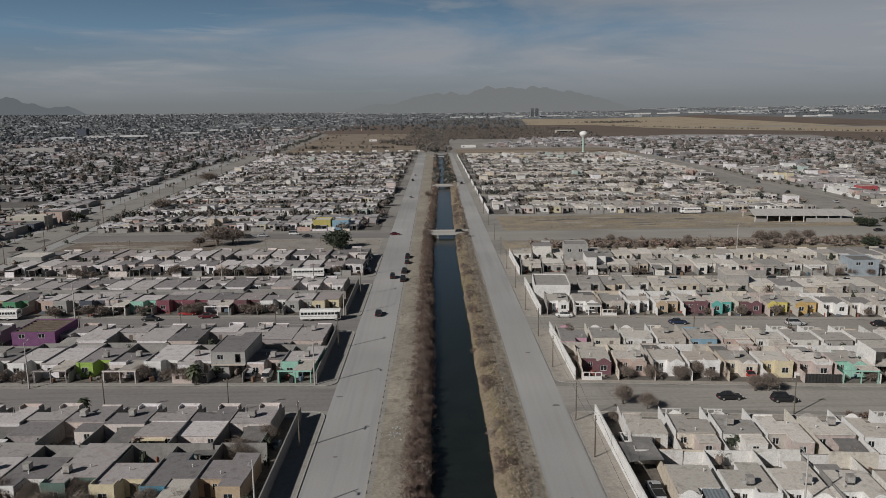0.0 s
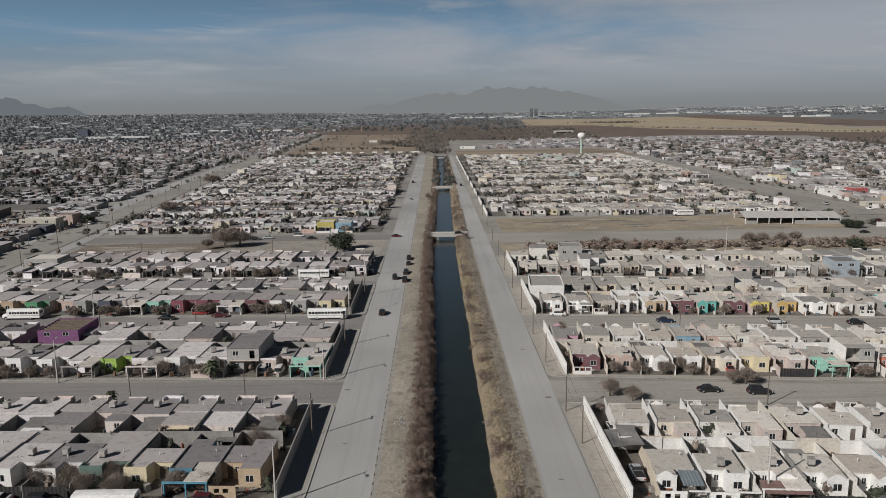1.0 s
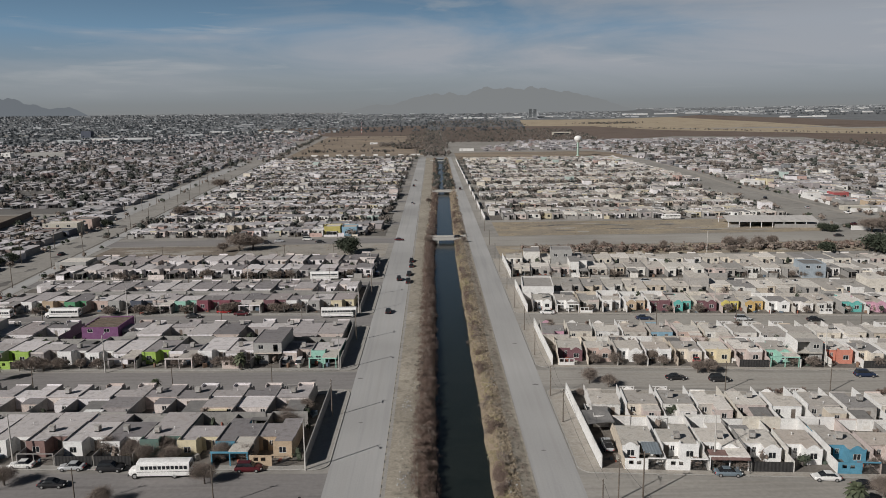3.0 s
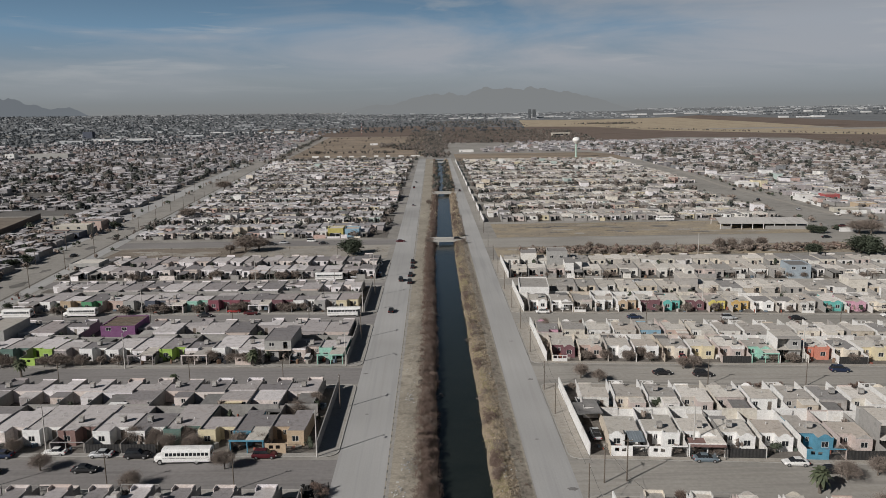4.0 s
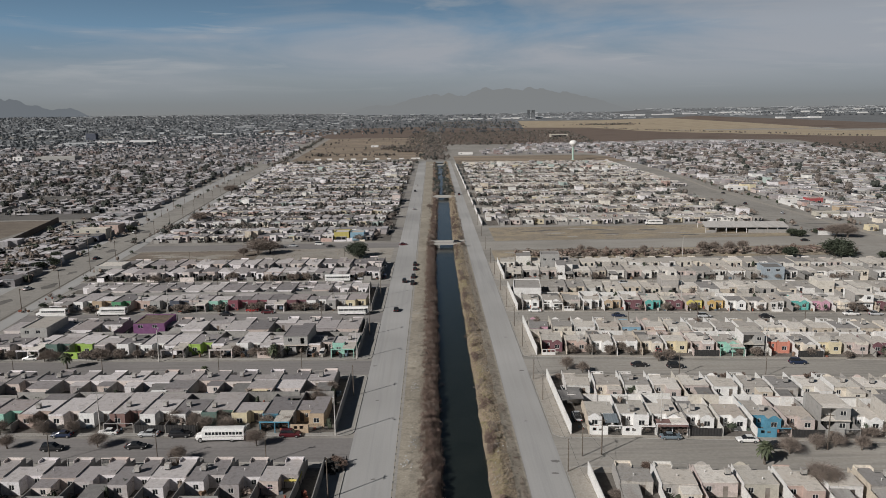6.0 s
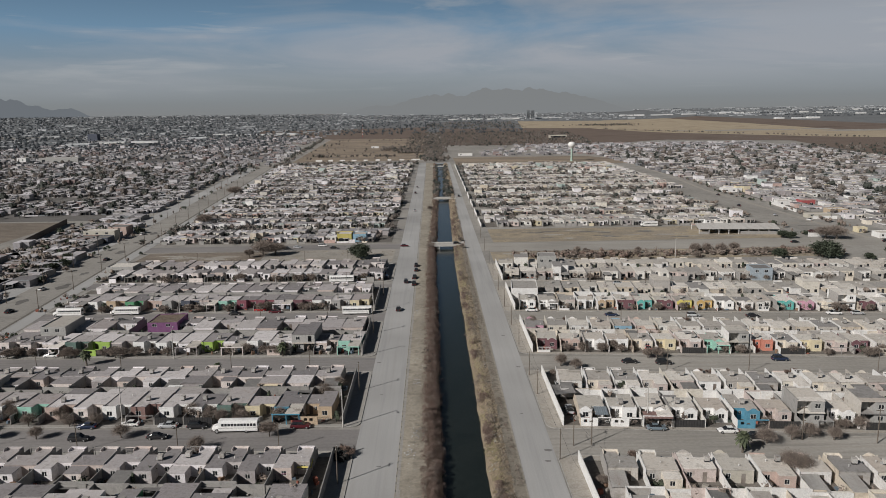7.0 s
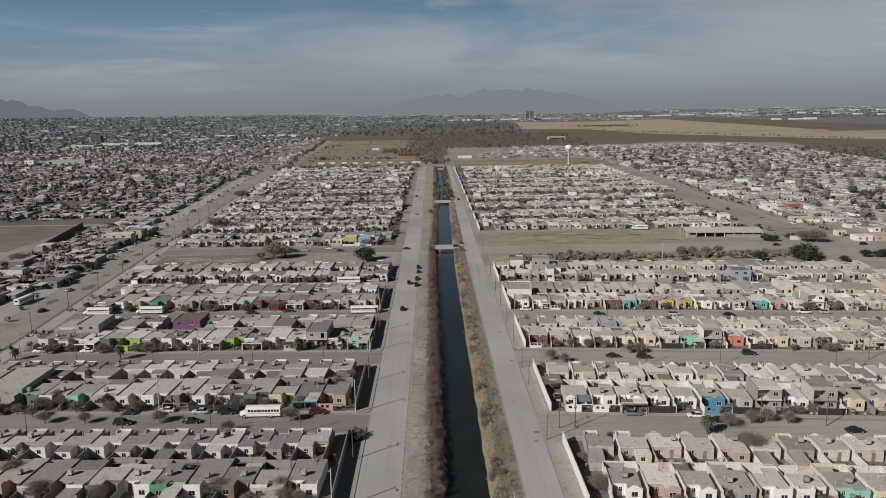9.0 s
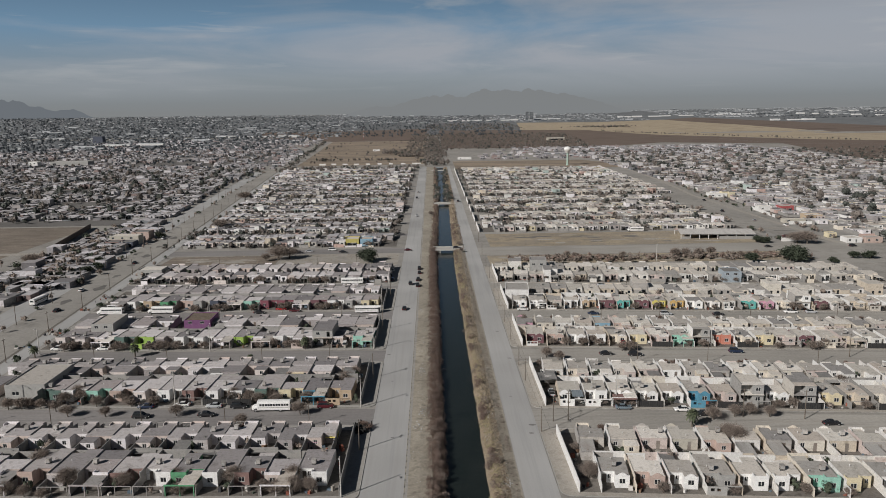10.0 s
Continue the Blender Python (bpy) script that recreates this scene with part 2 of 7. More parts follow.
ROOFS_L, WALLS_L, OLD_WALLS, OLD_ROOFS = (cooler_tones(t, 1.045) for t in (ROOFS_L, WALLS_L, OLD_WALLS, OLD_ROOFS))
FAR_WALLS = WALLS_L + WALLS + [(0.50, 0.36, 0.32), (0.45, 0.53, 0.50), (0.58, 0.52, 0.38), (0.75, 0.75, 0.74)]
ROOFS = [(r * 1.22, g * 1.215, b * 1.2) for r, g, b in ROOFS]
WALLS = [(r * 0.92, g * 0.915, b * 0.91) for r, g, b in WALLS]
M = {
    "wall": mixed("painted_render", WALLS, "object"),
    "wall_l": mixed("weathered_render", WALLS_L, "object"),
    "roof_l": mixed("weathered_roof_coat", ROOFS_L, "object", rough=0.95),
    "wall_old": mixed("old_bare_render", OLD_WALLS, "island"),
    "roof_old": mixed("old_roof_sheet", OLD_ROOFS, "island", rough=0.95),
    "city_wall": mixed("hazed_city_render", HAZED_CITY, "island"),
    "city_roof": mixed("hazed_city_roof", [(0.17, 0.183, 0.195), (0.64, 0.65, 0.66), (0.135, 0.147, 0.158), (0.21, 0.222, 0.234), (0.25, 0.262, 0.275), (0.40, 0.41, 0.42)], "island"),
    "wall_far": mixed("painted_render_far", FAR_WALLS, "island"),
    "roof": mixed("cement_roof_coat", ROOFS, "object", rough=0.95),
    "roof_far": mixed("cement_roof_coat_far", ROOFS + [(0.25, 0.24, 0.24), (0.62, 0.6, 0.57)], "island", rough=0.95),
    "block": surf("concrete_block", [(0.22, 0.212, 0.204), (0.30, 0.288, 0.272), (0.255, 0.243, 0.23)], 0.7, 6, vary="object", spread=0.12),
    "white_wall": surf("whitewashed_wall", [(0.55, 0.53, 0.505), (0.69, 0.68, 0.66), (0.62, 0.60, 0.575)], 0.5, 5),
    "glass": surf("dark_window_glass", [(0.015, 0.017, 0.02), (0.03, 0.033, 0.036)], 1.0, 3, rough=0.12, bump=0, spec=0.5),
    "frame": surf("window_frame_paint", [(0.55, 0.54, 0.52), (0.7, 0.69, 0.67)], 2, 9, rough=0.5, bump=0.05),
    "door": surf("steel_door_paint", [(0.10, 0.075, 0.06), (0.22, 0.2, 0.18)], 0.3, 9, rough=0.6, bump=0.1, vary="object", spread=0.5),
    "iron": surf("black_ironwork", [(0.025, 0.025, 0.027), (0.05, 0.048, 0.046)], 2, 12, rough=0.6, bump=0.1),
    "galv": surf("galvanised_sheet", [(0.42, 0.43, 0.43), (0.52, 0.52, 0.51), (0.36, 0.35, 0.33)], 1.5, 10, rough=0.5, bump=0.2, metal=0.4),
    "rust": surf("rusty_sheet", [(0.13, 0.09, 0.07), (0.22, 0.16, 0.12), (0.28, 0.25, 0.22)], 0.8, 6, rough=0.8, bump=0.2),
    "roof_dark": surf("tarred_sheet", [(0.16, 0.155, 0.15), (0.24, 0.23, 0.22)], 0.8, 6, rough=0.8, bump=0.2),
    "cooler": surf("cooler_enamel", [(0.27, 0.25, 0.23), (0.40, 0.38, 0.355), (0.22, 0.185, 0.16)], 1.2, 10, rough=0.7, bump=0.1, vary="object", spread=0.25),
    "plastic_black": surf("black_polyethylene", [(0.02, 0.02, 0.02), (0.04, 0.04, 0.04)], 2, 8, rough=0.5, bump=0.1),
    "road": surf("dusty_concrete_road", [(0.345, 0.34, 0.332), (0.405, 0.398, 0.388), (0.375, 0.365, 0.351)], 0.5, 3.2, bump=0.08, depth=0.01, grain_by=0.04, huge=0.02, stretch=(1.0, 0.02, 1.0)),
    "street": surf("dusty_street", [(0.255, 0.243, 0.224), (0.32, 0.305, 0.282), (0.285, 0.268, 0.243)], 0.1, 1.2, bump=0.2, depth=0.02, grain_by=0.07, huge=0.02),
    "street_l": surf("worn_asphalt_street", [(0.190, 0.178, 0.172), (0.252, 0.237, 0.229), (0.216, 0.20, 0.192)], 0.45, 1.2, bump=0.2, depth=0.02, grain_by=0.08, huge=0.02, stretch=(0.05, 1.0, 1.0)),
    "street_r": surf("sandy_street", [(0.28, 0.262, 0.237), (0.37, 0.348, 0.315), (0.32, 0.297, 0.264)], 0.45, 1.2, bump=0.2, depth=0.02, grain_by=0.08, huge=0.02, stretch=(0.05, 1.0, 1.0)),
    "walkway_r": surf("sandy_sidewalk", [(0.28, 0.255, 0.222), (0.38, 0.35, 0.31), (0.32, 0.288, 0.245)], 0.35, 3.0, bump=0.2, depth=0.01),
    "walkway": surf("worn_sidewalk", [(0.27, 0.255, 0.235), (0.34, 0.325, 0.30), (0.30, 0.275, 0.245)], 0.35, 3.0, bump=0.2, depth=0.01),
    "kerb": surf("kerb_concrete", [(0.36, 0.35, 0.33), (0.45, 0.43, 0.40)], 0.6, 5, bump=0.15),
    "dirt": surf("bare_earth", [(0.235, 0.22, 0.20), (0.32, 0.302, 0.275), (0.27, 0.252, 0.227)], 0.09, 0.9, bump=0.4, depth=0.08, grain_by=0.1, huge=0.015),
    "bank": surf("dry_bank_earth", [(0.205, 0.182, 0.147), (0.355, 0.318, 0.26), (0.265, 0.236, 0.195)], 0.35, 2.5, bump=0.6, depth=0.12, huge=0.05),
    "track": surf("pale_dirt_track", [(0.29, 0.268, 0.238), (0.38, 0.352, 0.312), (0.33, 0.30, 0.26), (0.36, 0.335, 0.30)], 0.07, 0.8, bump=0.3, depth=0.06, huge=0.015),
    # soil whose dark tone also stands in for shade between the houses
    "yard": surf("yard_soil_with_shade", [(0.085, 0.075, 0.065), (0.17, 0.155, 0.138), (0.12, 0.106, 0.092)], 0.5, 3, bump=0.4, depth=0.05),
    "water": surf("canal_water", [(0.014, 0.019, 0.017), (0.022, 0.027, 0.024)], 0.1, 1.5, rough=0.22, bump=0.05, depth=0.02, spec=0.34),
    "straw": surf("dry_grass", [(0.31, 0.255, 0.185), (0.42, 0.355, 0.265), (0.23, 0.185, 0.135)], 0.7, 3, rough=1.0, bump=0, vary="island", spread=0.35),
    "brush": surf("bare_brush", [(0.115, 0.08, 0.066), (0.20, 0.145, 0.12), (0.15, 0.11, 0.092)], 0.8, 3, rough=1.0, bump=0, vary="island", spread=0.4),
    "reed": surf("yellowed_bank_grass", [(0.27, 0.235, 0.13), (0.37, 0.33, 0.20), (0.30, 0.255, 0.16)], 0.5, 3, rough=1.0, bump=0, vary="island", spread=0.3),
    "clutter": mixed("yard_clutter_paint", [(0.10, 0.09, 0.08), (0.30, 0.28, 0.25), (0.05, 0.05, 0.055), (0.45, 0.43, 0.40), (0.20, 0.13, 0.09), (0.12, 0.16, 0.20), (0.28, 0.10, 0.07), (0.6, 0.58, 0.55), (0.08, 0.10, 0.08)], "island"),
    "twig": surf("bare_twigs", [(0.175, 0.142, 0.12), (0.28, 0.232, 0.198)], 0.8, 3, rough=1.0, bump=0, vary="island", spread=0.3),
    "bark": surf("grey_bark", [(0.10, 0.085, 0.07), (0.16, 0.14, 0.12)], 2, 8, rough=1.0),
    "leaf": surf("dusty_evergreen_leaves", [(0.035, 0.045, 0.03), (0.065, 0.075, 0.05)], 0.6, 3, rough=0.8, bump=0, vary="island", spread=0.35),
    "palm": surf("palm_fronds", [(0.06, 0.075, 0.045), (0.11, 0.12, 0.07)], 0.8, 3, rough=0.7, bump=0, vary="island", spread=0.3),
    "litter": surf("scattered_litter", [(0.34, 0.33, 0.32), (0.46, 0.455, 0.445), (0.24, 0.245, 0.26)], 3, 3, rough=0.7, bump=0, vary="island", spread=0.4),
    "wood": surf("pole_wood", [(0.10, 0.08, 0.065), (0.17, 0.145, 0.12)], 1, 9, rough=0.95),
    "concrete": surf("pole_concrete", [(0.42, 0.40, 0.37), (0.52, 0.5, 0.47)], 1, 7),
    "tyre": surf("tyre_rubber", [(0.02, 0.02, 0.02), (0.035, 0.033, 0.03)], 3, 9, rough=0.9),
    "rim": surf("wheel_alloy", [(0.4, 0.4, 0.4), (0.55, 0.55, 0.55)], 3, 9, rough=0.35, metal=0.6, bump=0),
    "lamp_white": surf("headlight_lens", [(0.7, 0.7, 0.68), (0.8, 0.8, 0.78)], 3, 9, rough=0.2, bump=0),
    "lamp_red": surf("tail_lens", [(0.35, 0.02, 0.02), (0.45, 0.03, 0.03)], 3, 9, rough=0.25, bump=0),
    "field_gold": surf("dry_stubble_field", [(0.33, 0.265, 0.185), (0.405, 0.335, 0.24), (0.29, 0.235, 0.17)], 0.012, 0.25, rough=1, bump=0),
    "field_brown": surf("ploughed_field", [(0.115, 0.085, 0.07), (0.17, 0.13, 0.105), (0.14, 0.105, 0.085)], 0.01, 0.2, rough=1, bump=0),
    "field_dry": surf("dry_grass_lot", [(0.235, 0.20, 0.157), (0.38, 0.318, 0.228), (0.28, 0.243, 0.195), (0.34, 0.285, 0.21)], 0.06, 0.8, rough=1, bump=0.3, depth=0.1, huge=0.02),
    "field_tan": surf("fallow_field", [(0.16, 0.128, 0.10), (0.34, 0.275, 0.205), (0.20, 0.16, 0.125), (0.36, 0.30, 0.23)], 0.05, 0.3, rough=1, bump=0, huge=0.006, stretch=(0.12, 1.0, 1.0)),
    "field_fur": surf("furrowed_soil", [(0.15, 0.122, 0.10), (0.24, 0.203, 0.165), (0.18, 0.15, 0.122), (0.27, 0.23, 0.19)], 0.12, 0.6, rough=1, bump=0.2, huge=0.02, stretch=(0.25, 1.0, 1.0)),
    "shed_sheet": surf("pale_shed_sheet", [(0.36, 0.34, 0.32), (0.50, 0.48, 0.455), (0.43, 0.40, 0.375)], 0.25, 3, rough=0.75, bump=0.2, stretch=(1.0, 0.25, 1.0)),
    # tree belts of the plain: distance haze is put in as a blue-grey tint
    "belt": surf("hazed_bare_trees", [(0.105, 0.112, 0.12), (0.15, 0.158, 0.166)], 0.1, 1, rough=1, bump=0, vary="island", spread=0.25),
    "belt_green": surf("hazed_dark_trees", [(0.058, 0.067, 0.074), (0.085, 0.095, 0.103)], 0.1, 1, rough=1, bump=0, vary="island", spread=0.25),
    "bank_grass": surf("grassy_bank_soil", [(0.15, 0.115, 0.08), (0.25, 0.20, 0.145), (0.20, 0.155, 0.11)], 0.4, 3, rough=1, bump=0.6, depth=0.15),
    "dark_block": surf("dark_brown_block", [(0.10, 0.08, 0.068), (0.16, 0.13, 0.112)], 0.7, 6),
    # plain under the far city, its soil tinted with the same haze
    "far_plain": surf("hazed_plain", [(0.115, 0.122, 0.127), (0.175, 0.182, 0.186), (0.14, 0.147, 0.152)], 0.01, 0.1, rough=1, bump=0),
    # trodden soil, with the shade of houses and trees put into the colour
    "town_soil": surf("town_soil_with_shade", [(0.095, 0.089, 0.083), (0.165, 0.156, 0.146), (0.125, 0.117, 0.109)], 0.06, 0.9, rough=1, bump=0.2, huge=0.012),
    "charred": surf("charred_brush", [(0.035, 0.032, 0.03), (0.07, 0.062, 0.055)], 1, 4, rough=1, bump=0, vary="island", spread=0.4),
    "scrub": surf("grey_dead_scrub", [(0.20, 0.175, 0.145), (0.31, 0.275, 0.23), (0.25, 0.215, 0.18)], 0.7, 3, rough=1, bump=0, vary="island", spread=0.35),
    "kerb_dark": surf("black_painted_kerb", [(0.07, 0.068, 0.065), (0.13, 0.125, 0.12)], 0.8, 5, bump=0.15),
    "old_sheet": surf("weathered_roof_sheet", [(0.27, 0.255, 0.24), (0.40, 0.385, 0.365), (0.33, 0.30, 0.275)], 0.25, 3, rough=0.75, bump=0.2, stretch=(1.0, 0.25, 1.0)),
    "shed_roof": surf("warehouse_roof_sheet", [(0.54, 0.55, 0.555), (0.72, 0.725, 0.73)], 0.02, 0.5, rough=0.6, bump=0, vary="island", spread=0.25),
    # farther trees: own browns and greens, lightened to carry some haze
    "woods": surf("leafless_woodland", [(0.135, 0.115, 0.102), (0.20, 0.175, 0.155)], 0.1, 1, rough=1, bump=0, vary="island", spread=0.25),
    "woods_green": surf("distant_evergreens", [(0.055, 0.06, 0.052), (0.085, 0.09, 0.08)], 0.1, 1, rough=1, bump=0, vary="island", spread=0.3),
}


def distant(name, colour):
    """Hills through miles of dusty air: the haze is painted as an even grey-blue glow."""
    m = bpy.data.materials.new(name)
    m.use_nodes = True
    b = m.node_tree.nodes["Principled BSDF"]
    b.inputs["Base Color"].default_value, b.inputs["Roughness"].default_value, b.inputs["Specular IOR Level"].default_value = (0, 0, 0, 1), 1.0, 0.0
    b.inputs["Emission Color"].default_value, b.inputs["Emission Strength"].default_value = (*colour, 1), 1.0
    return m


M["mountain"], M["ridge_haze"] = distant("mountain_haze_glow", (0.150, 0.166, 0.184)), distant("faint_haze_glow", (0.213, 0.224, 0.230))
PAINT = {
    "lime": (0.33, 0.52, 0.05), "green": (0.05, 0.30, 0.12), "mint": (0.30, 0.60, 0.48), "teal": (0.08, 0.45, 0.40), "blue": (0.03, 0.25, 0.38),
    "sky": (0.22, 0.40, 0.52), "yellow": (0.72, 0.60, 0.12), "cream": (0.72, 0.62, 0.40), "gold": (0.60, 0.38, 0.10), "orange": (0.62, 0.20, 0.12),
    "salmon": (0.52, 0.38, 0.32), "brick": (0.21, 0.10, 0.08), "maroon": (0.13, 0.02, 0.035), "slate": (0.30, 0.355, 0.40), "celadon": (0.40, 0.55, 0.46), "crimson": (0.20, 0.012, 0.04), "purple": (0.17, 0.02, 0.15), "mustard": (0.50, 0.42, 0.08), "pink": (0.62, 0.32, 0.42),
    "white": (0.74, 0.73, 0.71), "tan": (0.52, 0.38, 0.24), "grey": (0.36, 0.35, 0.33), "darkgreen": (0.06, 0.14, 0.11),
    "red": (0.40, 0.03, 0.03), "navy": (0.018, 0.03, 0.065), "black": (0.02, 0.02, 0.022), "silver": (0.45, 0.46, 0.47), "steel": (0.16, 0.20, 0.23), "wine": (0.085, 0.012, 0.017), "beige": (0.50, 0.46, 0.38),
}


def paint(name):
    """Plain house paint of a named colour, made once."""
    if name in M:
        return M[name]
    c = tuple(0.75 * v + 0.25 * 0.28 for v in PAINT[name]) if name != "white" else PAINT[name]
    M[name] = surf("paint_" + name, [tuple(v * 0.85 for v in c), c, tuple(min(1, v * 1.06 + 0.01) for v in c)], 0.9, 5, rough=0.85, bump=0.12)
    return M[name]


def enamel(name):
    """Car paint of a named colour, made once."""
    key = "enamel_" + name
    if key not in M:
        c = PAINT[name]
        M[key] = surf("car_" + key, [tuple(v * 0.92 for v in c), c], 1.5, 6, rough=0.35, bump=0, spec=0.5)
    return M[key]


# ---- mesh helpers ----
class Shape:
    """Collects boxes, prisms, tubes and loose faces for one mesh."""

    def __init__(self):
        self.v, self.f, self.m = [], [], []

    def face(self, pts, mi=0):
        k = len(self.v)
        self.v += [tuple(p) for p in pts]
        self.f.append(tuple(range(k, k + len(pts))))
        self.m.append(mi)
        return self

    def box(self, x0, y0, z0, x1, y1, z1, mi=0):
        k = len(self.v)
        self.v += [(x0, y0, z0), (x1, y0, z0), (x1, y1, z0), (x0, y1, z0), (x0, y0, z1), (x1, y0, z1), (x1, y1, z1), (x0, y1, z1)]
        self.f += [(k, k + 3, k + 2, k + 1), (k + 4, k + 5, k + 6, k + 7), (k, k + 1, k + 5, k + 4), (k + 1, k + 2, k + 6, k + 5), (k + 2, k + 3, k + 7, k + 6), (k + 3, k, k + 4, k + 7)]
        self.m += [mi] * 6
        return self

    def turned(self, cx, cy, a, x0, y0, z0, x1, y1, z1, mi=0):
        """A box in a frame at (cx, cy) turned by a radians."""
        k = len(self.v)
        self.box(x0, y0, z0, x1, y1, z1, mi)
        c, s = math.cos(a), math.sin(a)
        self.v[k:] = [(cx + c * x - s * y, cy + s * x + c * y, z) for x, y, z in self.v[k:]]
        return self

    def prism(self, ring0, ring1, mi=0, caps=True):
        """A solid between two rings of the same number of points."""
        k, n = len(self.v), len(ring0)
        self.v += [tuple(p) for p in ring0] + [tuple(p) for p in ring1]
        for i in range(n):
            j = (i + 1) % n
            self.f.append((k + i, k + j, k + n + j, k + n + i))
            self.m.append(mi)
        if caps:
            self.f += [tuple(range(k + n - 1, k - 1, -1)), tuple(range(k + n, k + 2 * n))]
            self.m += [mi, mi]
        return self

    def tube(self, a, b, r0, r1, n=6, mi=0):
        a, b = Vector(a), Vector(b)
        d = (b - a).normalized()
        u = d.cross(Vector((0.3, 0.9, 0.1)) if abs(d.z) > 0.8 else Vector((0, 0, 1))).normalized()
        w = d.cross(u)
        ring = [(math.cos(2 * math.pi * i / n), math.sin(2 * math.pi * i / n)) for i in range(n)]
        return self.prism([a + r0 * (c * u + s * w) for c, s in ring], [b + r1 * (c * u + s * w) for c, s in ring], mi)

    def wall_x(self, x0, x1, y0, y1, z0, z1, holes=(), mi=0):
        """A wall along x with rectangular openings (xa, xb, za, zb)."""
        at = x0
        for xa, xb, za, zb in sorted(holes):
            if xa > at:
                self.box(at, y0, z0, xa, y1, z1, mi)
            if za > z0:
                self.box(xa, y0, z0, xb, y1, za, mi)
            if zb < z1:
                self.box(xa, y0, zb, xb, y1, z1, mi)
            at = xb
        if at < x1:
            self.box(at, y0, z0, x1, y1, z1, mi)
        return self

    def weld(self):
        """Joins corners that lie on one another, so that a part is one connected piece."""
        seen, where, verts = {}, [], []
        for p in self.v:
            key = (round(p[0], 3), round(p[1], 3), round(p[2], 3))
            if key not in seen:
                seen[key] = len(verts)
                verts.append(p)
            where.append(seen[key])
        self.v, self.f = verts, [tuple(where[i] for i in f) for f in self.f]
        return self

    def mesh(self, name, mats, smooth=False):
        me = bpy.data.meshes.new(name)
        me.from_pydata(self.v, [], self.f)
        for m in mats if isinstance(mats, (list, tuple)) else [mats]:
            me.materials.append(m)
        me.polygons.foreach_set("material_index", self.m)
        if smooth:
            me.polygons.foreach_set("use_smooth", [True] * len(self.f))
        me.update()
        return me


def part(name, shape, mats, parent=None, label="", smooth=False):
    ob = new(name, shape.mesh(name, mats, smooth))
    ob.parent = parent
    return tagged(ob, label)


def thing(name, label, category, group="", kind=""):
    return tagged(new(name), label, category, group, kind)


def solo(name, shape, mats, label, category, group="", kind="", smooth=False):
    return tagged(part(name, shape, mats, None, "", smooth), label, category, group, kind)


def rise(x, y):
    """The plain lifts gently towards the far hills."""
    d = max(0.0, math.hypot(x, y) - 2400.0) / 2400.0
    return 56.0 * min(1.0, d) ** 1.3 if d > 0 else 0.0


def sheet(name, x0, x1, y0, y1, z, mat, label, category, nx=1, ny=1, kind="structure", skew=0.0):
    s = Shape()
    k = [[(x0 + (x1 - x0) * i / nx, y0 + (y1 - y0) * j / ny) for i in range(nx + 1)] for j in range(ny + 1)]
    for j in range(ny):
        for i in range(nx):
            s.face([(x, y + skew * (x - x0), z + rise(x, y) + (1.2 if y1 > 2300 else 0.0)) for x, y in (k[j][i], k[j][i + 1], k[j + 1][i + 1], k[j + 1][i])])
    return solo(name, s, mat, label, category, kind=kind)


# ---- ground, canal, roads ----
WATER_Z = -1.7
CANAL = [(-12.0, -0.02), (-10.0, -0.02), (-9.4, 0.12), (-6.5, 0.25), (-3.6, 0.15), (-1.2, -1.0), (0.3, -2.6), (8.2, -2.6), (9.4, -1.0), (11.2, 0.45), (13.2, 0.35), (14.9, -0.02), (15.2, -0.02)]


def canal_drift(y):
    """The canal leans slightly as it runs away."""
    return -0.5 + (0.0115 * max(0.0, y - 290.0) if y < 560 else 3.1 + 0.005 * (y - 560))


def build_ground():
    s = Shape()
    far = list(range(-4700, -200, 150)) + [-200]
    ys = [-420, -200, 0, 200, 400, 700, 1000, 1300, 1600, 2000] + list(range(2150, 4801, 150)) + [4820]
    xs_l = far + [-12.0]
    xs_r = [15.2] + [-v for v in reversed(far)]
    for xs in (xs_l, xs_r):
        for a, b in zip(xs, xs[1:]):
            for c, d in zip(ys, ys[1:]):
                s.face([(a, c, rise(a, c)), (b, c, rise(b, c)), (b, d, rise(b, d)), (a, d, rise(a, d))])
    # canal bed and banks in the gap, with uneven edges
    rows = [-420.0] + [float(v) for v in range(-40, 980, 4)]
    for c, d in zip(rows, rows[1:]):
        for (xa, za), (xb, zb) in zip(CANAL, CANAL[1:]):
            def at(x, z, y):
                edge = x < -9.0 or x > 14.0
                w = 0.0 if edge else noise.noise((x * 0.3, y * 0.11, 3.0))
                return (x + (0 if edge else canal_drift(y) + 0.5 * w), y, z + (0 if edge else 0.25 * noise.noise((x, y * 0.2, 0.0))))
            s.face([at(xa, za, c), at(xb, zb, c), at(xb, zb, d), at(xa, za, d)], 2 if 8.0 < xa < 13.0 or -4.0 < xa < 0.0 else 1)
    for c, d in zip([976] + ys[6:], ys[6:]):
        if d > c:
            s.face([(-12, c, rise(0, c)), (15.2, c, rise(0, c)), (15.2, d, rise(0, d)), (-12, d, rise(0, d))])
    solo("ground", s, [M["dirt"], M["bank"], M["bank_grass"]], "dusty bare earth plain with a canal cut through it", "ground", kind="structure")
    w = Shape()
    for c, d in zip(rows, rows[1:]):
        w.face([(-1.5 + canal_drift(c), c, WATER_Z), (10 + canal_drift(c), c, WATER_Z), (10 + canal_drift(d), d, WATER_Z), (-1.5 + canal_drift(d), d, WATER_Z)])
    solo("water", w, M["water"], "dark still green-grey canal water between brushy banks", "water", kind="structure")


build_ground()
sheet("road", -19.6, -10.2, -300, 985, 0.03, M["road"], "wide dusty pale grey road along the canal", "road", 1, 20)
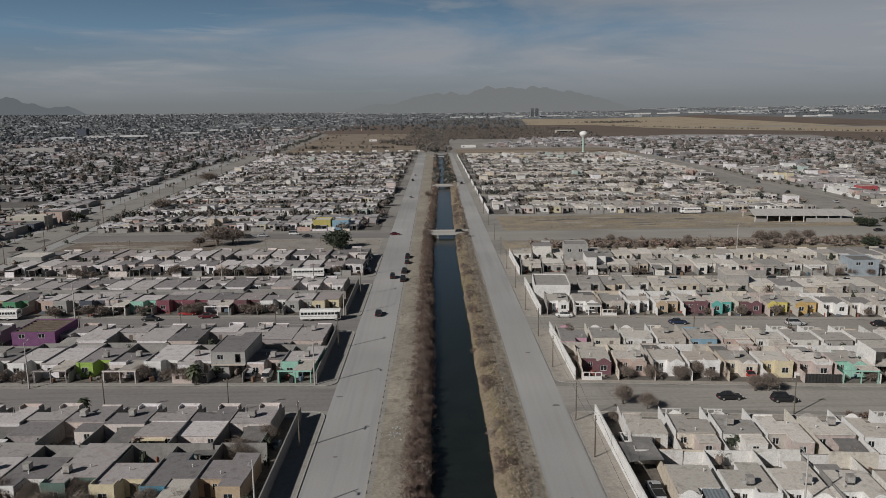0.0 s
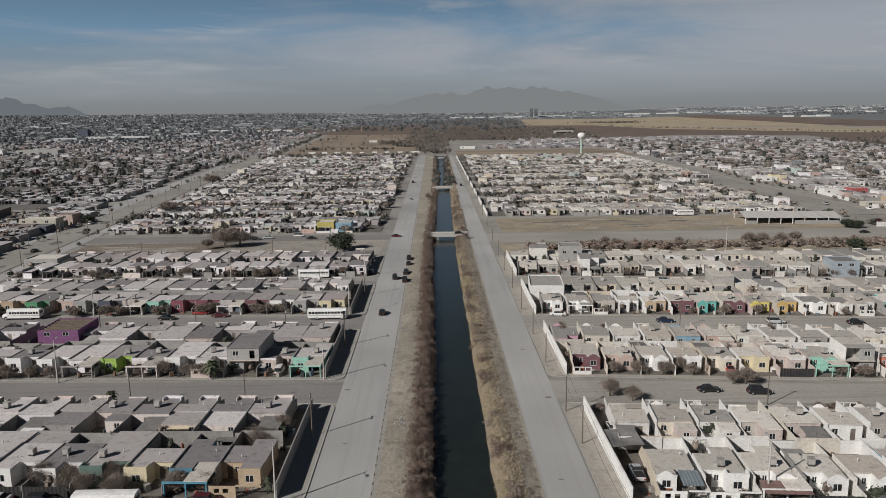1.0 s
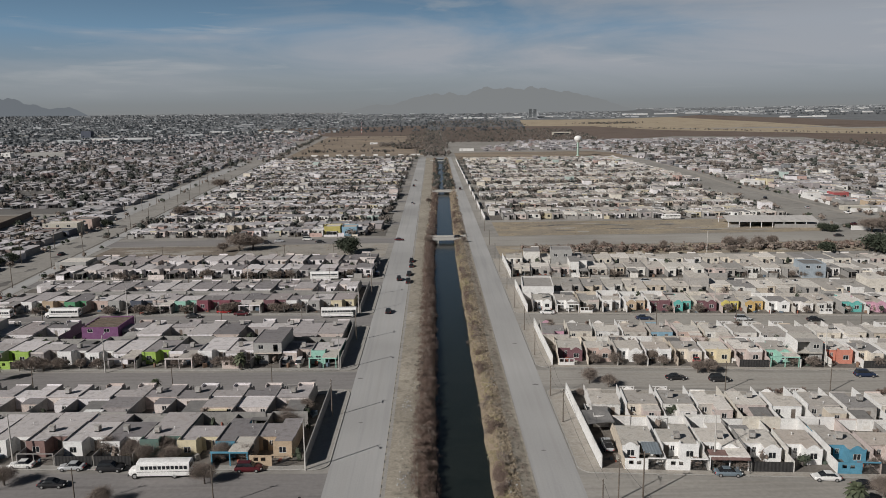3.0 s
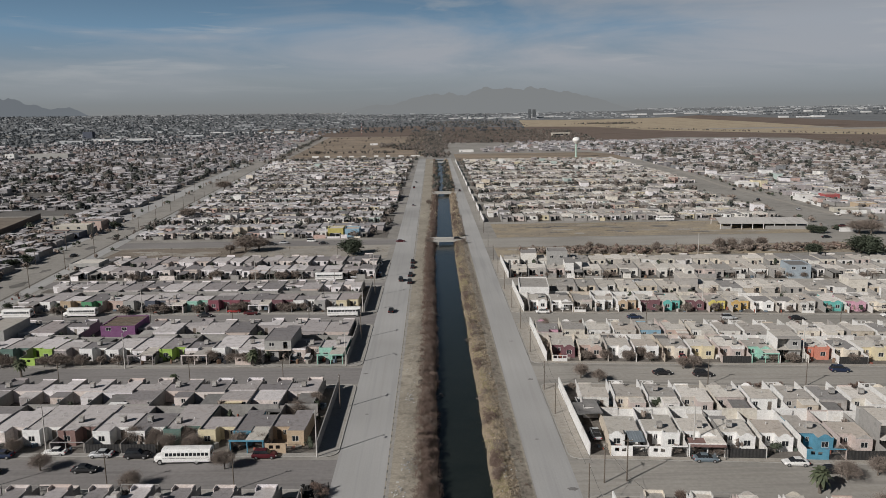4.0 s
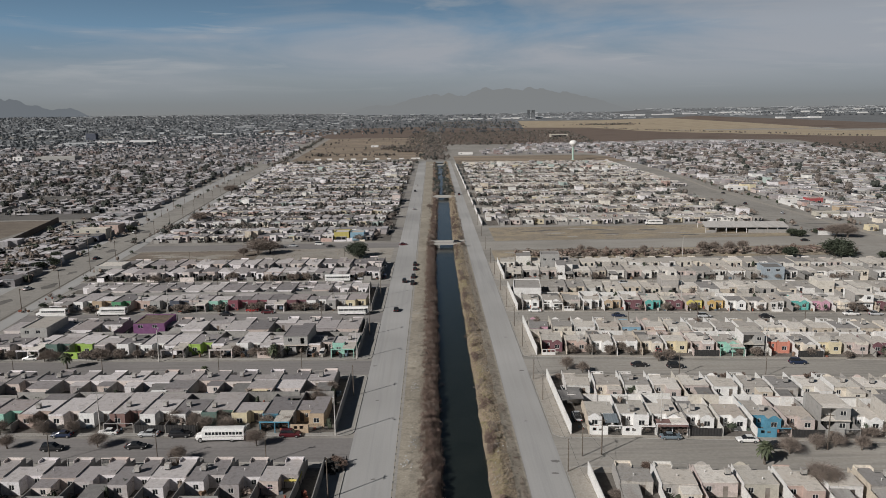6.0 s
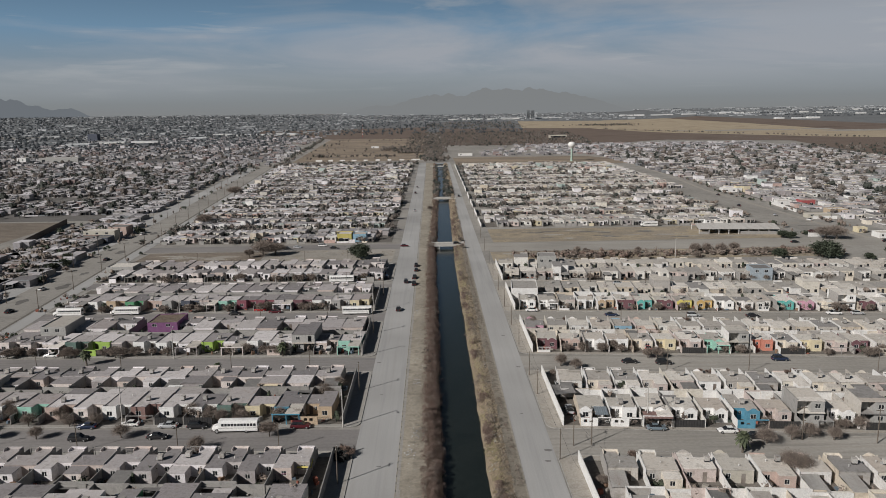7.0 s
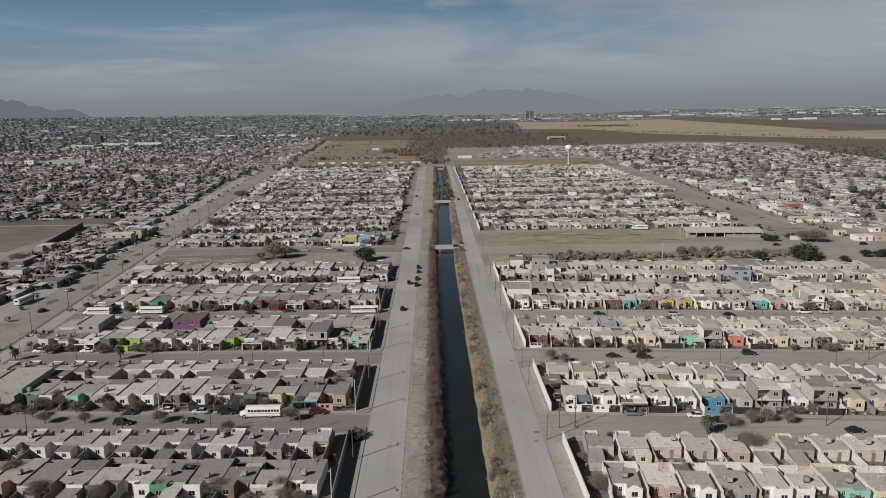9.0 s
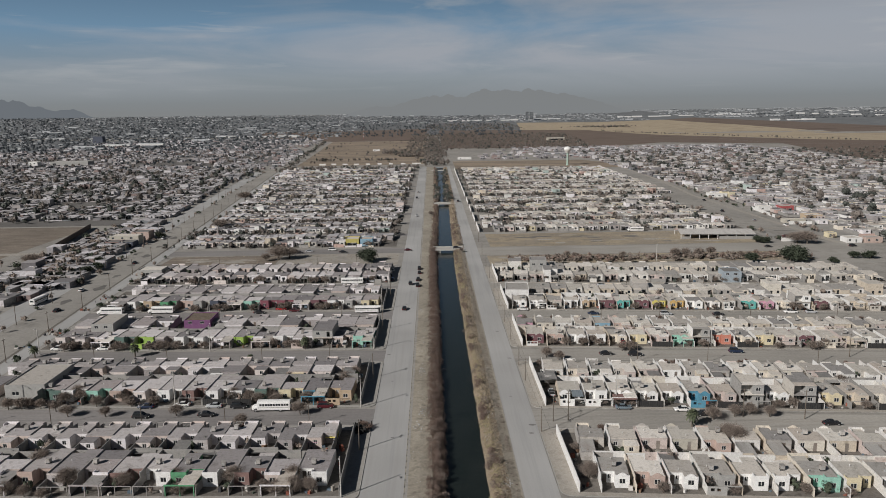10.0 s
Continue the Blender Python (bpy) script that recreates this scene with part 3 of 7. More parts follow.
sheet("road", 15.4, 23.0, -300, 985, 0.03, M["road"], "dusty pale grey road along the canal's other bank", "road", 1, 20)


def rounded(x0, y0, x1, y1, r, skew=0.0, n=5):
    pts = []
    for cx, cy, a0 in ((x1 - r, y1 - r, 0), (x0 + r, y1 - r, 90), (x0 + r, y0 + r, 180), (x1 - r, y0 + r, 270)):
        for i in range(n + 1):
            a = radians(a0 + 90 * i / n)
            x, y = cx + r * math.cos(a), cy + r * math.sin(a)
            pts.append((x, y + skew * (x - (27.0 if x1 > 0 else -24.0))))
    return pts


def pavement(x0, y0, x1, y1, skew=0.0, label="raised worn concrete sidewalk round a block of houses"):
    ring = rounded(x0, y0, x1, y1, 2.6, skew)
    s = Shape()
    s.prism([(x, y, -0.1) for x, y in ring], [(x, y, 0.11) for x, y in ring])
    p = solo("pavement", s, M["walkway" if x1 < 0 else "walkway_r"], label, "pavement", kind="structure")
    inner = rounded(x0 + 0.18, y0 + 0.18, x1 - 0.18, y1 - 0.18, 2.45, skew)
    k = Shape()
    for i in range(len(ring)):
        j = (i + 1) % len(ring)
        (a, b), (c, d) = ring[i], ring[j]
        (e, f), (g, h) = inner[i], inner[j]
        k.face([(a, b, 0.0), (c, d, 0.0), (c, d, 0.15), (a, b, 0.15)])
        k.face([(a, b, 0.15), (c, d, 0.15), (g, h, 0.15), (e, f, 0.15)])
        k.face([(e, f, 0.15), (g, h, 0.15), (g, h, 0.1), (e, f, 0.1)])
    part("kerb", k, M["kerb"], p, "pale concrete kerb")
    return p


# ---- block layout: front line, back line ----
LOT = 7.0
PITCH_L = {0: 6.85, 1: 6.9, 2: 7.0, 3: 7.0}
PITCH_R = {0: 7.25, 1: 7.0, 2: 7.05, 3: 7.0}
BLOCKS_L = {0: (40.8, 75.3), 1: (91.4, 126.0), 2: (142.5, 177.0), 3: (193.4, 229.0), 4: (242.5, 277.5)}
BLOCKS_R = {0: (40.4, 71.4), 1: (88.4, 124.4), 2: (142.2, 176.8), 3: (190.8, 227.0), 4: (240.2, 275.5)}
SKEW = -0.085
SKEW_DEG = -4.86
SKEW_L, SKEW_L_DEG = -0.04, -2.29
X_L, X_R = -24.0, 27.2


def avenue_edge(y):
    """The near kerb of the avenue beyond the left-hand blocks."""
    return -136.0 - 0.078 * y if y < 430 else -169.5 - 0.086 * (y - 430)


for y0, y1 in BLOCKS_L.values():
    pavement(avenue_edge((y0 + y1) / 2) + 6, y0 - 1.4, -19.7, y1 + 2.2, SKEW_L)
# yard ground: real soil, with the shade of walls put into its colour
for y0, y1 in BLOCKS_L.values():
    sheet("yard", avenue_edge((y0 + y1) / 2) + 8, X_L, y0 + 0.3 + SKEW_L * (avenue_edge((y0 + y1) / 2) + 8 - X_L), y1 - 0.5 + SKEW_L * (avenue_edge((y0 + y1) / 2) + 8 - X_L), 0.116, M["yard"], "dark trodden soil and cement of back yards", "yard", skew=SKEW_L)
for y0, y1 in BLOCKS_R.values():
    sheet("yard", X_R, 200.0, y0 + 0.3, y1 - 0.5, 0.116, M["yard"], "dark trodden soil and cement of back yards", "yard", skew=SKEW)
for y0, y1 in BLOCKS_R.values():
    pavement(23.2, y0 - 1.6, 206.0, y1 + 2.0, SKEW)
for y in (83.2, 134.3, 185.2, 236.0):
    k = SKEW_L * (avenue_edge(y) + 2 - X_L)
    sheet("road", avenue_edge(y) + 2, -19.6, y - 5.6 + k, y + 5.6 + k, 0.018, M["street_l"], "dusty side street between rows of small houses", "road", skew=SKEW_L)
for y in (80.3, 133.9, 183.8, 233.6):
    sheet("road", 23.0, 206.0, y - 5.4, y + 5.4, 0.018, M["street_r"], "dusty side street between rows of small houses", "road", skew=SKEW)


# ---- houses ----
WALL_H = 2.75


def mission(x0, x1, z0, z1, y, th, n=14):
    """A curved parapet outline, extruded."""
    top = []
    for i in range(n + 1):
        u = i / n
        h = 0.25 + 0.75 * max(0.0, math.cos((u - 0.5) * math.pi * 1.5)) if 0.17 < u < 0.83 else 0.28 - 0.2 * math.sin(min(u, 1 - u) / 0.17 * math.pi)
        top.append((x0 + (x1 - x0) * u, z0 + (z1 - z0) * h))
    ring = [(x0, z0)] + top + [(x1, z0)]
    return [(x, y, z) for x, z in ring], [(x, y + th, z) for x, z in ring]


def window(parent, x0, x1, z0, z1, y, face=-1, grille=False):
    """Frame and pane set back in an opening of a wall whose outer face is at y; face: -1 looks to -y."""
    d = 0.05 * -face
    f = Shape()
    t = 0.06
    ya, yb = sorted((y + d * 0.3, y + d * 1.6))
    for b in ((x0, z0, x1, z0 + t), (x0, z1 - t, x1, z1), (x0, z0 + t, x0 + t, z1 - t), (x1 - t, z0 + t, x1, z1 - t), ((x0 + x1) / 2 - t / 2, z0 + t, (x0 + x1) / 2 + t / 2, z1 - t)):
        f.box(b[0], ya, b[1], b[2], yb, b[3])
    w = part("window", f, M["frame"], parent)
    p = Shape().box(x0 + t, min(y + d * 1.8, y + d * 2.2), z0 + t, x1 - t, max(y + d * 1.8, y + d * 2.2), z1 - t)
    part("pane", p, M["glass"], w)
    if grille:
        g = Shape()
        k = 5
        for i in range(k):
            x = x0 + (x1 - x0) * (i + 0.5) / k
            g.box(x - 0.015, y - 0.06 if face < 0 else y + 0.03, z0, x + 0.015, y - 0.03 if face < 0 else y + 0.06, z1)
        part("window_grille", g, M["iron"], w)
    return w


def fence(house, kind, w, wall):
    """What stands on the street line of a lot."""
    s = Shape()
    if kind == "low":
        s.box(0.15, 0, 0, w * 0.55, 0.15, 0.75)
        for i in range(4):
            x = 0.15 + (w * 0.55 - 0.35) * i / 3
            s.box(x, -0.03, 0.75, x + 0.2, 0.18, 1.5)
        s.box(0.15, -0.02, 1.5, w * 0.55, 0.17, 1.62)
        part("front_fence", s, wall, house)
    elif kind == "wall":
        s.wall_x(0.15, w * 0.58, 0, 0.15, 0, 2.0, [(0.8, 1.6, 0.9, 1.6), (2.1, 2.9, 0.9, 1.6)])
        s.box(w * 0.58, -0.02, 1.95, w, 0.17, 2.15)
        part("front_fence", s, wall, house)
        g = Shape()
        xa, n = w * 0.58 + 0.05, 14
        step = (w - 0.05 - xa) / n
        g.wall_x(xa, w - 0.05, 0.05, 0.09, 0.05, 1.9, [(xa + step * i + 0.04, xa + step * (i + 1), 0.15, 1.8) for i in range(n)])
        part("gate", g.weld(), M["iron"], house)
    elif kind == "gate":
        g = Shape()
        n = 44
        edge = [(0.15 + (w - 0.3) * i / n, 0.02 + 0.04 * (i % 4 > 1)) for i in range(n + 1)]
        for (xa, ya), (xb, yb) in zip(edge, edge[1:]):
            g.face([(xa, ya, 0.05), (xb, yb, 0.05), (xb, yb, 1.85), (xa, ya, 1.85)])
            g.face([(xb, yb + 0.03, 0.05), (xa, ya + 0.03, 0.05), (xa, ya + 0.03, 1.85), (xb, yb + 0.03, 1.85)])
            g.face([(xa, ya, 1.85), (xb, yb, 1.85), (xb, yb + 0.03, 1.85), (xa, ya + 0.03, 1.85)])
        part("gate", g.weld(), M["iron"], house, "black sheet-steel gate")
    elif kind == "carport":
        g = Shape()
        for x in (0.25, w * 0.5, w - 0.4):
            g.box(x, 0.05, 0, x + 0.18, 0.23, 2.35)
        g.box(0.1, 0.0, 2.35, w - 0.1, 0.3, 2.6)
        part("front_fence", g, wall, house)
        s.box(w * 0.48, 0.1, 2.62, w - 0.1, 6.6, 2.74)
        part("carport_roof", s, M["roof"], house, "flat carport slab")
    elif kind == "rail":
        for x in (0.15, w * 0.45, w - 0.3):
            s.box(x, 0, 0, x + 0.12, 0.12, 2.1)
        s.box(0.15, 0.0, 2.1, w - 0.18, 0.12, 2.24)
        part("front_fence", s, M["block"], house)


def house(style, wall, roof, yard, w=7.0, gap=0.0, parapet="flat", bay="l", ext=0.0, wing="l", front="none", storeys=1, setback=7.2, depth=6.5, lot=18.0, yard_h=2.0, patio="", party=0.0, drop=0.05, recess=2.6, facing=True):
    """One small terraced house on its lot; the street is at y = 0 and the lot runs to y = lot. gap: an open passage along the right-hand side."""
    h = thing("house", style, "house", "small terraced houses")
    H = WALL_H if storeys == 1 else 2 * WALL_H
    y0, y1 = setback, setback + depth
    b0 = max(0.6, setback - recess)
    xl, xr = 0.15, w - 0.05 - gap
    mid = (xl + xr) / 2
    bx0, bx1 = (xl, mid) if bay == "l" else (mid, xr)
    ex0, ex1 = (bx1, xr) if bay == "l" else (xl, bx0)
    t = 0.16
    s = Shape()
    # front bay with a window, recessed entrance with a door, rear wall with door and window
    wx0, wx1 = (bx0 + bx1) / 2 - 0.65, (bx0 + bx1) / 2 + 0.65
    dx0 = (ex0 + ex1) / 2 - 0.95
    bh = WALL_H
    s.wall_x(bx0, bx1, b0, b0 + t, 0, bh, [(wx0, wx1, 0.95, 2.1)])
    s.wall_x(xl, xr, y0, y0 + t, 0, H, [(dx0, dx0 + 0.9, 0, 2.05), (dx0 + 1.2, dx0 + 1.9, 1.0, 2.0)])
    s.wall_x(xl, xr, y1 - t, y1, 0, H, [(0.9, 1.9, 1.0, 2.05), (3.9, 4.75, 0, 2.05)])
    s.box(bx0, b0 + t, 0, bx0 + t, y0, bh)
    s.box(bx1 - t, b0 + t, 0, bx1, y0, bh)
    s.box(xl, y0 + t, 0, xl + t, y1 - t, H)
    s.box(xr - t, y0 + t, 0, xr, y1 - t, H)
    part("shell", s.weld(), wall, h)
    s = Shape()
    if parapet == "mission":
        s.prism(*mission(bx0 - 0.05, bx1 + 0.05, bh, bh + 0.75, b0 - 0.03, t))
    elif parapet == "box":
        # a raised box round three sides of the bay's roof
        for box in ((bx0 - 0.04, b0 - 0.04, bx1 + 0.04, b0 + 0.16), (bx0 - 0.04, b0 + 0.16, bx0 + 0.1, b0 + 1.5), (bx1 - 0.1, b0 + 0.16, bx1 + 0.04, b0 + 1.5)):
            s.box(box[0], box[1], bh, box[2], box[3], bh + 0.62)
    else:
        s.box(bx0 - 0.04, b0 - 0.04, bh, bx1 + 0.04, b0 + 0.18, bh + 0.36)
    part("parapet", s.weld(), wall, h)
    joined = False
    if ext:
        xa, xb = (xl, mid + 0.2) if wing == "l" else (mid - 0.2, xr)
        if ext > 5:
            xa, xb = xl, xr
        ye = min(lot - 0.3, y1 + ext)
        hw = H - drop
        joined = drop < 0.05
    r = Shape()
    va, vb, ya, yb, yc = xl - 0.03, xr + 0.03, b0 + 0.182, y0 - 0.12, y1 + 0.12
    if storeys == 2:
        ring = [(va, yb), (vb, yb), (vb, yc), (va, yc)]
    elif bay == "l":
        ring = [(va + 0.11, ya), (mid - 0.102, ya), (mid - 0.102, yb), (vb, yb), (vb, yc), (va, yc), (va, yb), (va + 0.11, yb)]
    else:
        ring = [(mid + 0.102, ya), (vb - 0.11, ya), (vb - 0.11, yb), (vb, yb), (vb, yc), (va, yc), (va, yb), (mid + 0.102, yb)]
    if joined:
        k = ring.index((vb, yc)) + 1
        ring[k:k] = [(xb + 0.02, yc), (xb + 0.02, ye + 0.1), (xa - 0.02, ye + 0.1), (xa - 0.02, yc)]
    r.prism([(x, y, H) for x, y in ring], [(x, y, H + 0.13) for x, y in ring])
    part("roof", r, roof, h)
    if ext and not joined:
        part("rear_roof", Shape().box(xa - 0.03, y1 + 0.121, hw, xb + 0.03, ye + 0.1, hw + 0.128), roof, h)
    if storeys == 1:
        v = Shape()
        vx, vy = random.uniform(1.0, xr - 1.0), random.uniform(y0 + 0.6, y1 - 0.6)
        v.tube((vx, vy, H + 0.128), (vx, vy, H + 0.5), 0.06, 0.06, 6).tube((vx, vy, H + 0.5), (vx, vy, H + 0.6), 0.14, 0.09, 6)
        part("vent_pipe", v, M["frame"], h)
    if ext:
        e = Shape()
        e.wall_x(xa, xb, ye - t, ye, 0, hw, [(xa + 1.0, xa + 2.0, 1.0, 2.05)])
        e.box(xb - t, y1 + 0.002, 0, xb, ye - t, hw)
        e.box(xa, y1 + 0.002, 0, xa + t, ye - t, hw)
        part("rear_room", e.weld(), wall, h)
        window(h, xa + 1.0, xa + 2.0, 1.0, 2.05, ye, 1)
    window(h, wx0, wx1, 0.95, 2.1, b0, -1)
    if facing:
        window(h, dx0 + 1.2, dx0 + 1.9, 1.0, 2.0, y0)
    elif not ext or wing == "r":
        window(h, 0.9, 1.9, 1.0, 2.05, y1, 1)
    part("door", Shape().box(dx0, y0 + 0.05, 0.02, dx0 + 0.9, y0 + 0.1, 2.05), M["door"], h)
    part("door", Shape().box(3.9, y1 - 0.1, 0.02, 4.75, y1 - 0.05, 2.05), M["door"], h)
    if patio and ext < 5:
        ya = y1 + ext + 0.3
        yb = lot - 0.3
        xa, xb = (xl, mid + 0.3) if wing != "l" else (mid - 0.6, xr)
        if yb - ya > 1.5:
            p = Shape()
            n = 16
            for i in range(n):
                ua, ub = xa + (xb - xa) * i / n, xa + (xb - xa) * (i + 1) / n
                za, zb = 2.35 + 0.018 * (i % 2), 2.35 + 0.018 * ((i + 1) % 2)
                p.face([(ua, ya, za), (ub, ya, zb), (ub, yb, zb - 0.35), (ua, yb, za - 0.35)])
                p.face([(ua, ya, za - 0.03), (ua, yb, za - 0.38), (ub, yb, zb - 0.38), (ub, ya, zb - 0.03)])
            part("patio_roof", p.weld(), M[patio], h, "corrugated sheet patio roof")
            for x in (xa + 0.1, xb - 0.2):
                part("patio_post", Shape().box(x, yb - 0.2, 0, x + 0.09, yb - 0.11, 2.0), M["iron"], h)
    if storeys == 2:
        u = Shape()
        u.wall_x(bx0, xr, b0, b0 + t, bh + 0.13, H, [(wx0, wx1, bh + 1.0, bh + 2.1)] + ([(dx0 + 0.6, dx0 + 1.7, bh + 0.4, bh + 2.2)] if bay == "l" else []))
        u.box(bx0, b0 + t, bh + 0.13, bx0 + t, y0, H)
        u.box(xr - t, b0 + t, bh + 0.13, xr, y0, H)
        part("upper_wall", u.weld(), wall, h)
        part("balcony_slab", Shape().box(xl, b0 - 0.6, bh + 0.001, xr, y0, bh + 0.128), M["roof"], h)
        part("upper_roof", Shape().box(xl - 0.05, b0 - 0.15, H + 0.002, xr + 0.05, y0 - 0.13, H + 0.13), roof, h)
        window(h, wx0, wx1, bh + 1.0, bh + 2.1, b0)
    # lot walls: one side and the rear
    q = Shape()
    if party:
        q.box(0.0, 0.1, 0, 0.14, b0, min(2.0, yard_h)).box(0.0, b0, 0, 0.14, y1 + 0.2, H + party).box(0.0, y1 + 0.2, 0, 0.14, lot, yard_h)
    else:
        q.box(0.0, 0.1, 0, 0.14, lot, yard_h)
    q.box(0.14, lot - 0.14, 0, w, lot, yard_h)
    part("yard_wall", q.weld(), yard, h)
    fence(h, front, w, wall if front != "low" else M["white_wall"])
    return h


def mirrored(h, w):
    """Turns a house's plan round left for right, within its lot."""
    for ob in h.children_recursive:
        ob.data.transform(Matrix.Translation((w, 0, 0)) @ Matrix.Diagonal((-1, 1, 1, 1)))
        ob.data.flip_normals()
    return h


random.seed(5)
KIT = {}


FENCES = ["none", "wall", "gate", "carport", "rail", "wall", "none", "gate", "low", "rail"]
FENCES_L = ["none", "wall", "gate", "carport", "carport", "rail", "carport", "gate", "none"]
# houses that stand out: (block, row) -> {place along the row: (paint, storeys, front)}
NOTABLE_L = {
    (0, "f"): {0: ("white", 1, "none"), 2: ("brick", 1, "rail"), 3: ("white", 1, "none"), 4: ("green", 1, "carport"), 5: ("white", 1, "rail"), 6: ("brick", 1, "rail"), 9: ("salmon", 1, "none")},
    (1, "f"): {0: ("tan", 1, "wall"), 1: ("blue", 1, "carport"), 2: ("cream", 1, "none"), 3: ("darkgreen", 1, "none"), 4: ("white", 1, "gate"), 5: ("white", 1, "gate"), 6: ("brick", 1, "rail"), 7: ("white", 1, "none"), 9: ("salmon", 1, "none"), 10: ("mint", 1, "none"), 11: ("white", 1, "none"), 12: ("darkgreen", 1, "gate"), 13: None, 14: None},
    (2, "f"): {0: ("mint", 1, "carport"), 2: ("grey", 2, "none"), 4: ("white", 1, "none"), 6: ("lime", 1, "none"), 8: ("white", 1, "none"), 9: ("white", 1, "none"), 11: ("lime", 1, "wall"), 12: ("darkgreen", 1, "none")},
    (2, "b"): {9: None, 10: None},
    (3, "f"): {0: ("cream", 1, "none"), 1: ("grey", 1, "none"), 2: ("white", 1, "none"), 3: ("maroon", 1, "none"), 5: ("crimson", 1, "none"), 6: ("crimson", 1, "none"), 7: ("mint", 1, "none"), 9: ("navy", 1, "none"), 10: ("grey", 1, "none"), 11: ("salmon", 1, "none"), 12: ("green", 1, "none"), 13: ("tan", 1, "none"), 14: ("white", 1, "none")},
}
NOTABLE_R = {
    (1, "f"): {0: ("white", 1, "wall"), 1: ("white", 1, "wall"), 2: ("white", 1, "carport"), 3: ("white", 1, "gate"), 4: ("white", 1, "none"), 5: ("blue", 1, "wall"), 7: ("grey", 2, "wall"), 8: ("white", 1, "none"), 9: ("grey", 2, "gate"), 10: ("cream", 1, "none")},
    (2, "f"): {0: ("maroon", 1, "low"), 1: ("salmon", 1, "none"), 2: ("white", 1, "none"), 3: ("white", 1, "none"), 5: ("cream", 1, "none"), 7: ("mint", 1, "carport"), 8: ("grey", 2, "none"), 9: ("orange", 1, "none"), 11: ("cream", 1, "none"), 13: ("maroon", 1, "none")},
    (3, "f"): {0: ("white", 1, "none"), 1: ("white", 1, "carport"), 3: ("white", 1, "none"), 4: ("tan", 1, "none"), 5: ("maroon", 1, "none"), 6: ("teal", 1, "none"), 7: ("maroon", 1, "none"), 8: ("yellow", 1, "none"), 9: ("gold", 1, "none"), 10: ("white", 1, "none"), 13: ("teal", 1, "none"), 14: ("pink", 1, "none"), 16: ("white", 2, "none"), 17: ("maroon", 1, "none")},
    (0, "f"): {0: ("white", 1, "none"), 1: ("salmon", 1, "none"), 2: ("white", 1, "none"), 3: ("grey", 1, "wall"), 4: ("white", 1, "none"), 5: ("white", 1, "none"), 6: ("mint", 1, "none"), 7: ("cream", 1, "none")},
    (0, "b"): {3: ("beige", 1, "none"), 4: ("salmon", 1, "none")},
    (1, "b"): {5: ("white", 1, "none")},
    (2, "b"): {0: ("pink", 1, "none"), 4: ("sky", 1, "none"), 5: ("salmon", 1, "none")},
}
START_L = {0: 3.15, 1: 2.8, 2: 0.6, 3: 2.5}
START_R = {0: 4.6, 1: 3.8, 2: 1.4, 3: 1.7}
SETBACK = {"lf": (7.3, 6.2, 6.3, 6.3), "lb": (5.2, 5.0, 4.8, 4.8), "rf": (4.7, 5.4, 5.2, 4.6), "rb": (4.1, 7.7, 9.2, 6.0)}
DEPTH = {"lf": (4.4, 5.4, 6.2, 7.6), "lb": (3.0, 3.6, 4.2), "rf": (5.0, 5.6, 6.2), "rb": (4.6, 5.0, 5.4)}
TURNED_BAY = {("l", 0, "f", 0), ("l", 1, "f", 0), ("r", 1, "f", 0), ("r", 3, "f", 8)}
COOLERS = []


def make_house(side, blk, row, colour, storeys, front, w, usual_bay):
    left, back = side == "l", row == "b"
    f, b = (BLOCKS_L if left else BLOCKS_R)[blk]
    wall = (M["wall_l"] if left else M["wall"]) if colour == "mixed" else paint(colour)
    yard = M["block"] if left or random.random() < 0.15 else M["wall"] if random.random() < 0.8 else M["white_wall"]
    tone = "white or cream" if colour == "mixed" else colour
    levels = "two-storey" if storeys == 2 else "single-storey"
    style = f"{levels} {tone} rendered terraced house with flat cement roof"
    bay = "l" if left or back else "r"
    if not usual_bay or random.random() < 0.12:
        bay = "r" if bay == "l" else "l"
    h = house(style, wall, M["roof_l"] if left else M["roof"], yard, w=w, gap=0.0 if left else random.choice([0.75, 0.95, 1.1]), parapet=random.choice(["flat", "box", "box"] if left else ["mission", "mission", "mission", "box"] if not back else ["mission", "box", "mission", "flat"]), bay=bay,
              ext=random.choice([2.0, 2.6, 2.6, 3.2, 0.0, 5.4] if left and back else [0, 0, 2.4, 3.0, 5.2] if left else [0, 0, 1.8, 2.4, 3.0]), wing="r" if random.random() < (0.8 if left and back else 0.5) else "l", front=front,
              storeys=storeys, setback=SETBACK[side + row][blk], depth=random.choice(DEPTH[side + row]), lot=(b - f) / 2, yard_h=random.choice([2.3, 2.6, 3.0] if left else [2.0, 2.3, 2.6]), drop=random.choice([0.0, 0.0, 0.3]) + 0.004,
              recess=3.0 if left else 2.3, patio=random.choice(["", "", "", "", "", "roof_dark", "old_sheet"] if left else ["", "", "", "", "", "roof_dark", "old_sheet"]), facing=not back, party=random.choice([0.28, 0.4] if left else [0.12, 0.25, 0.42]))
    return mirrored(h, w) if back and not left else h


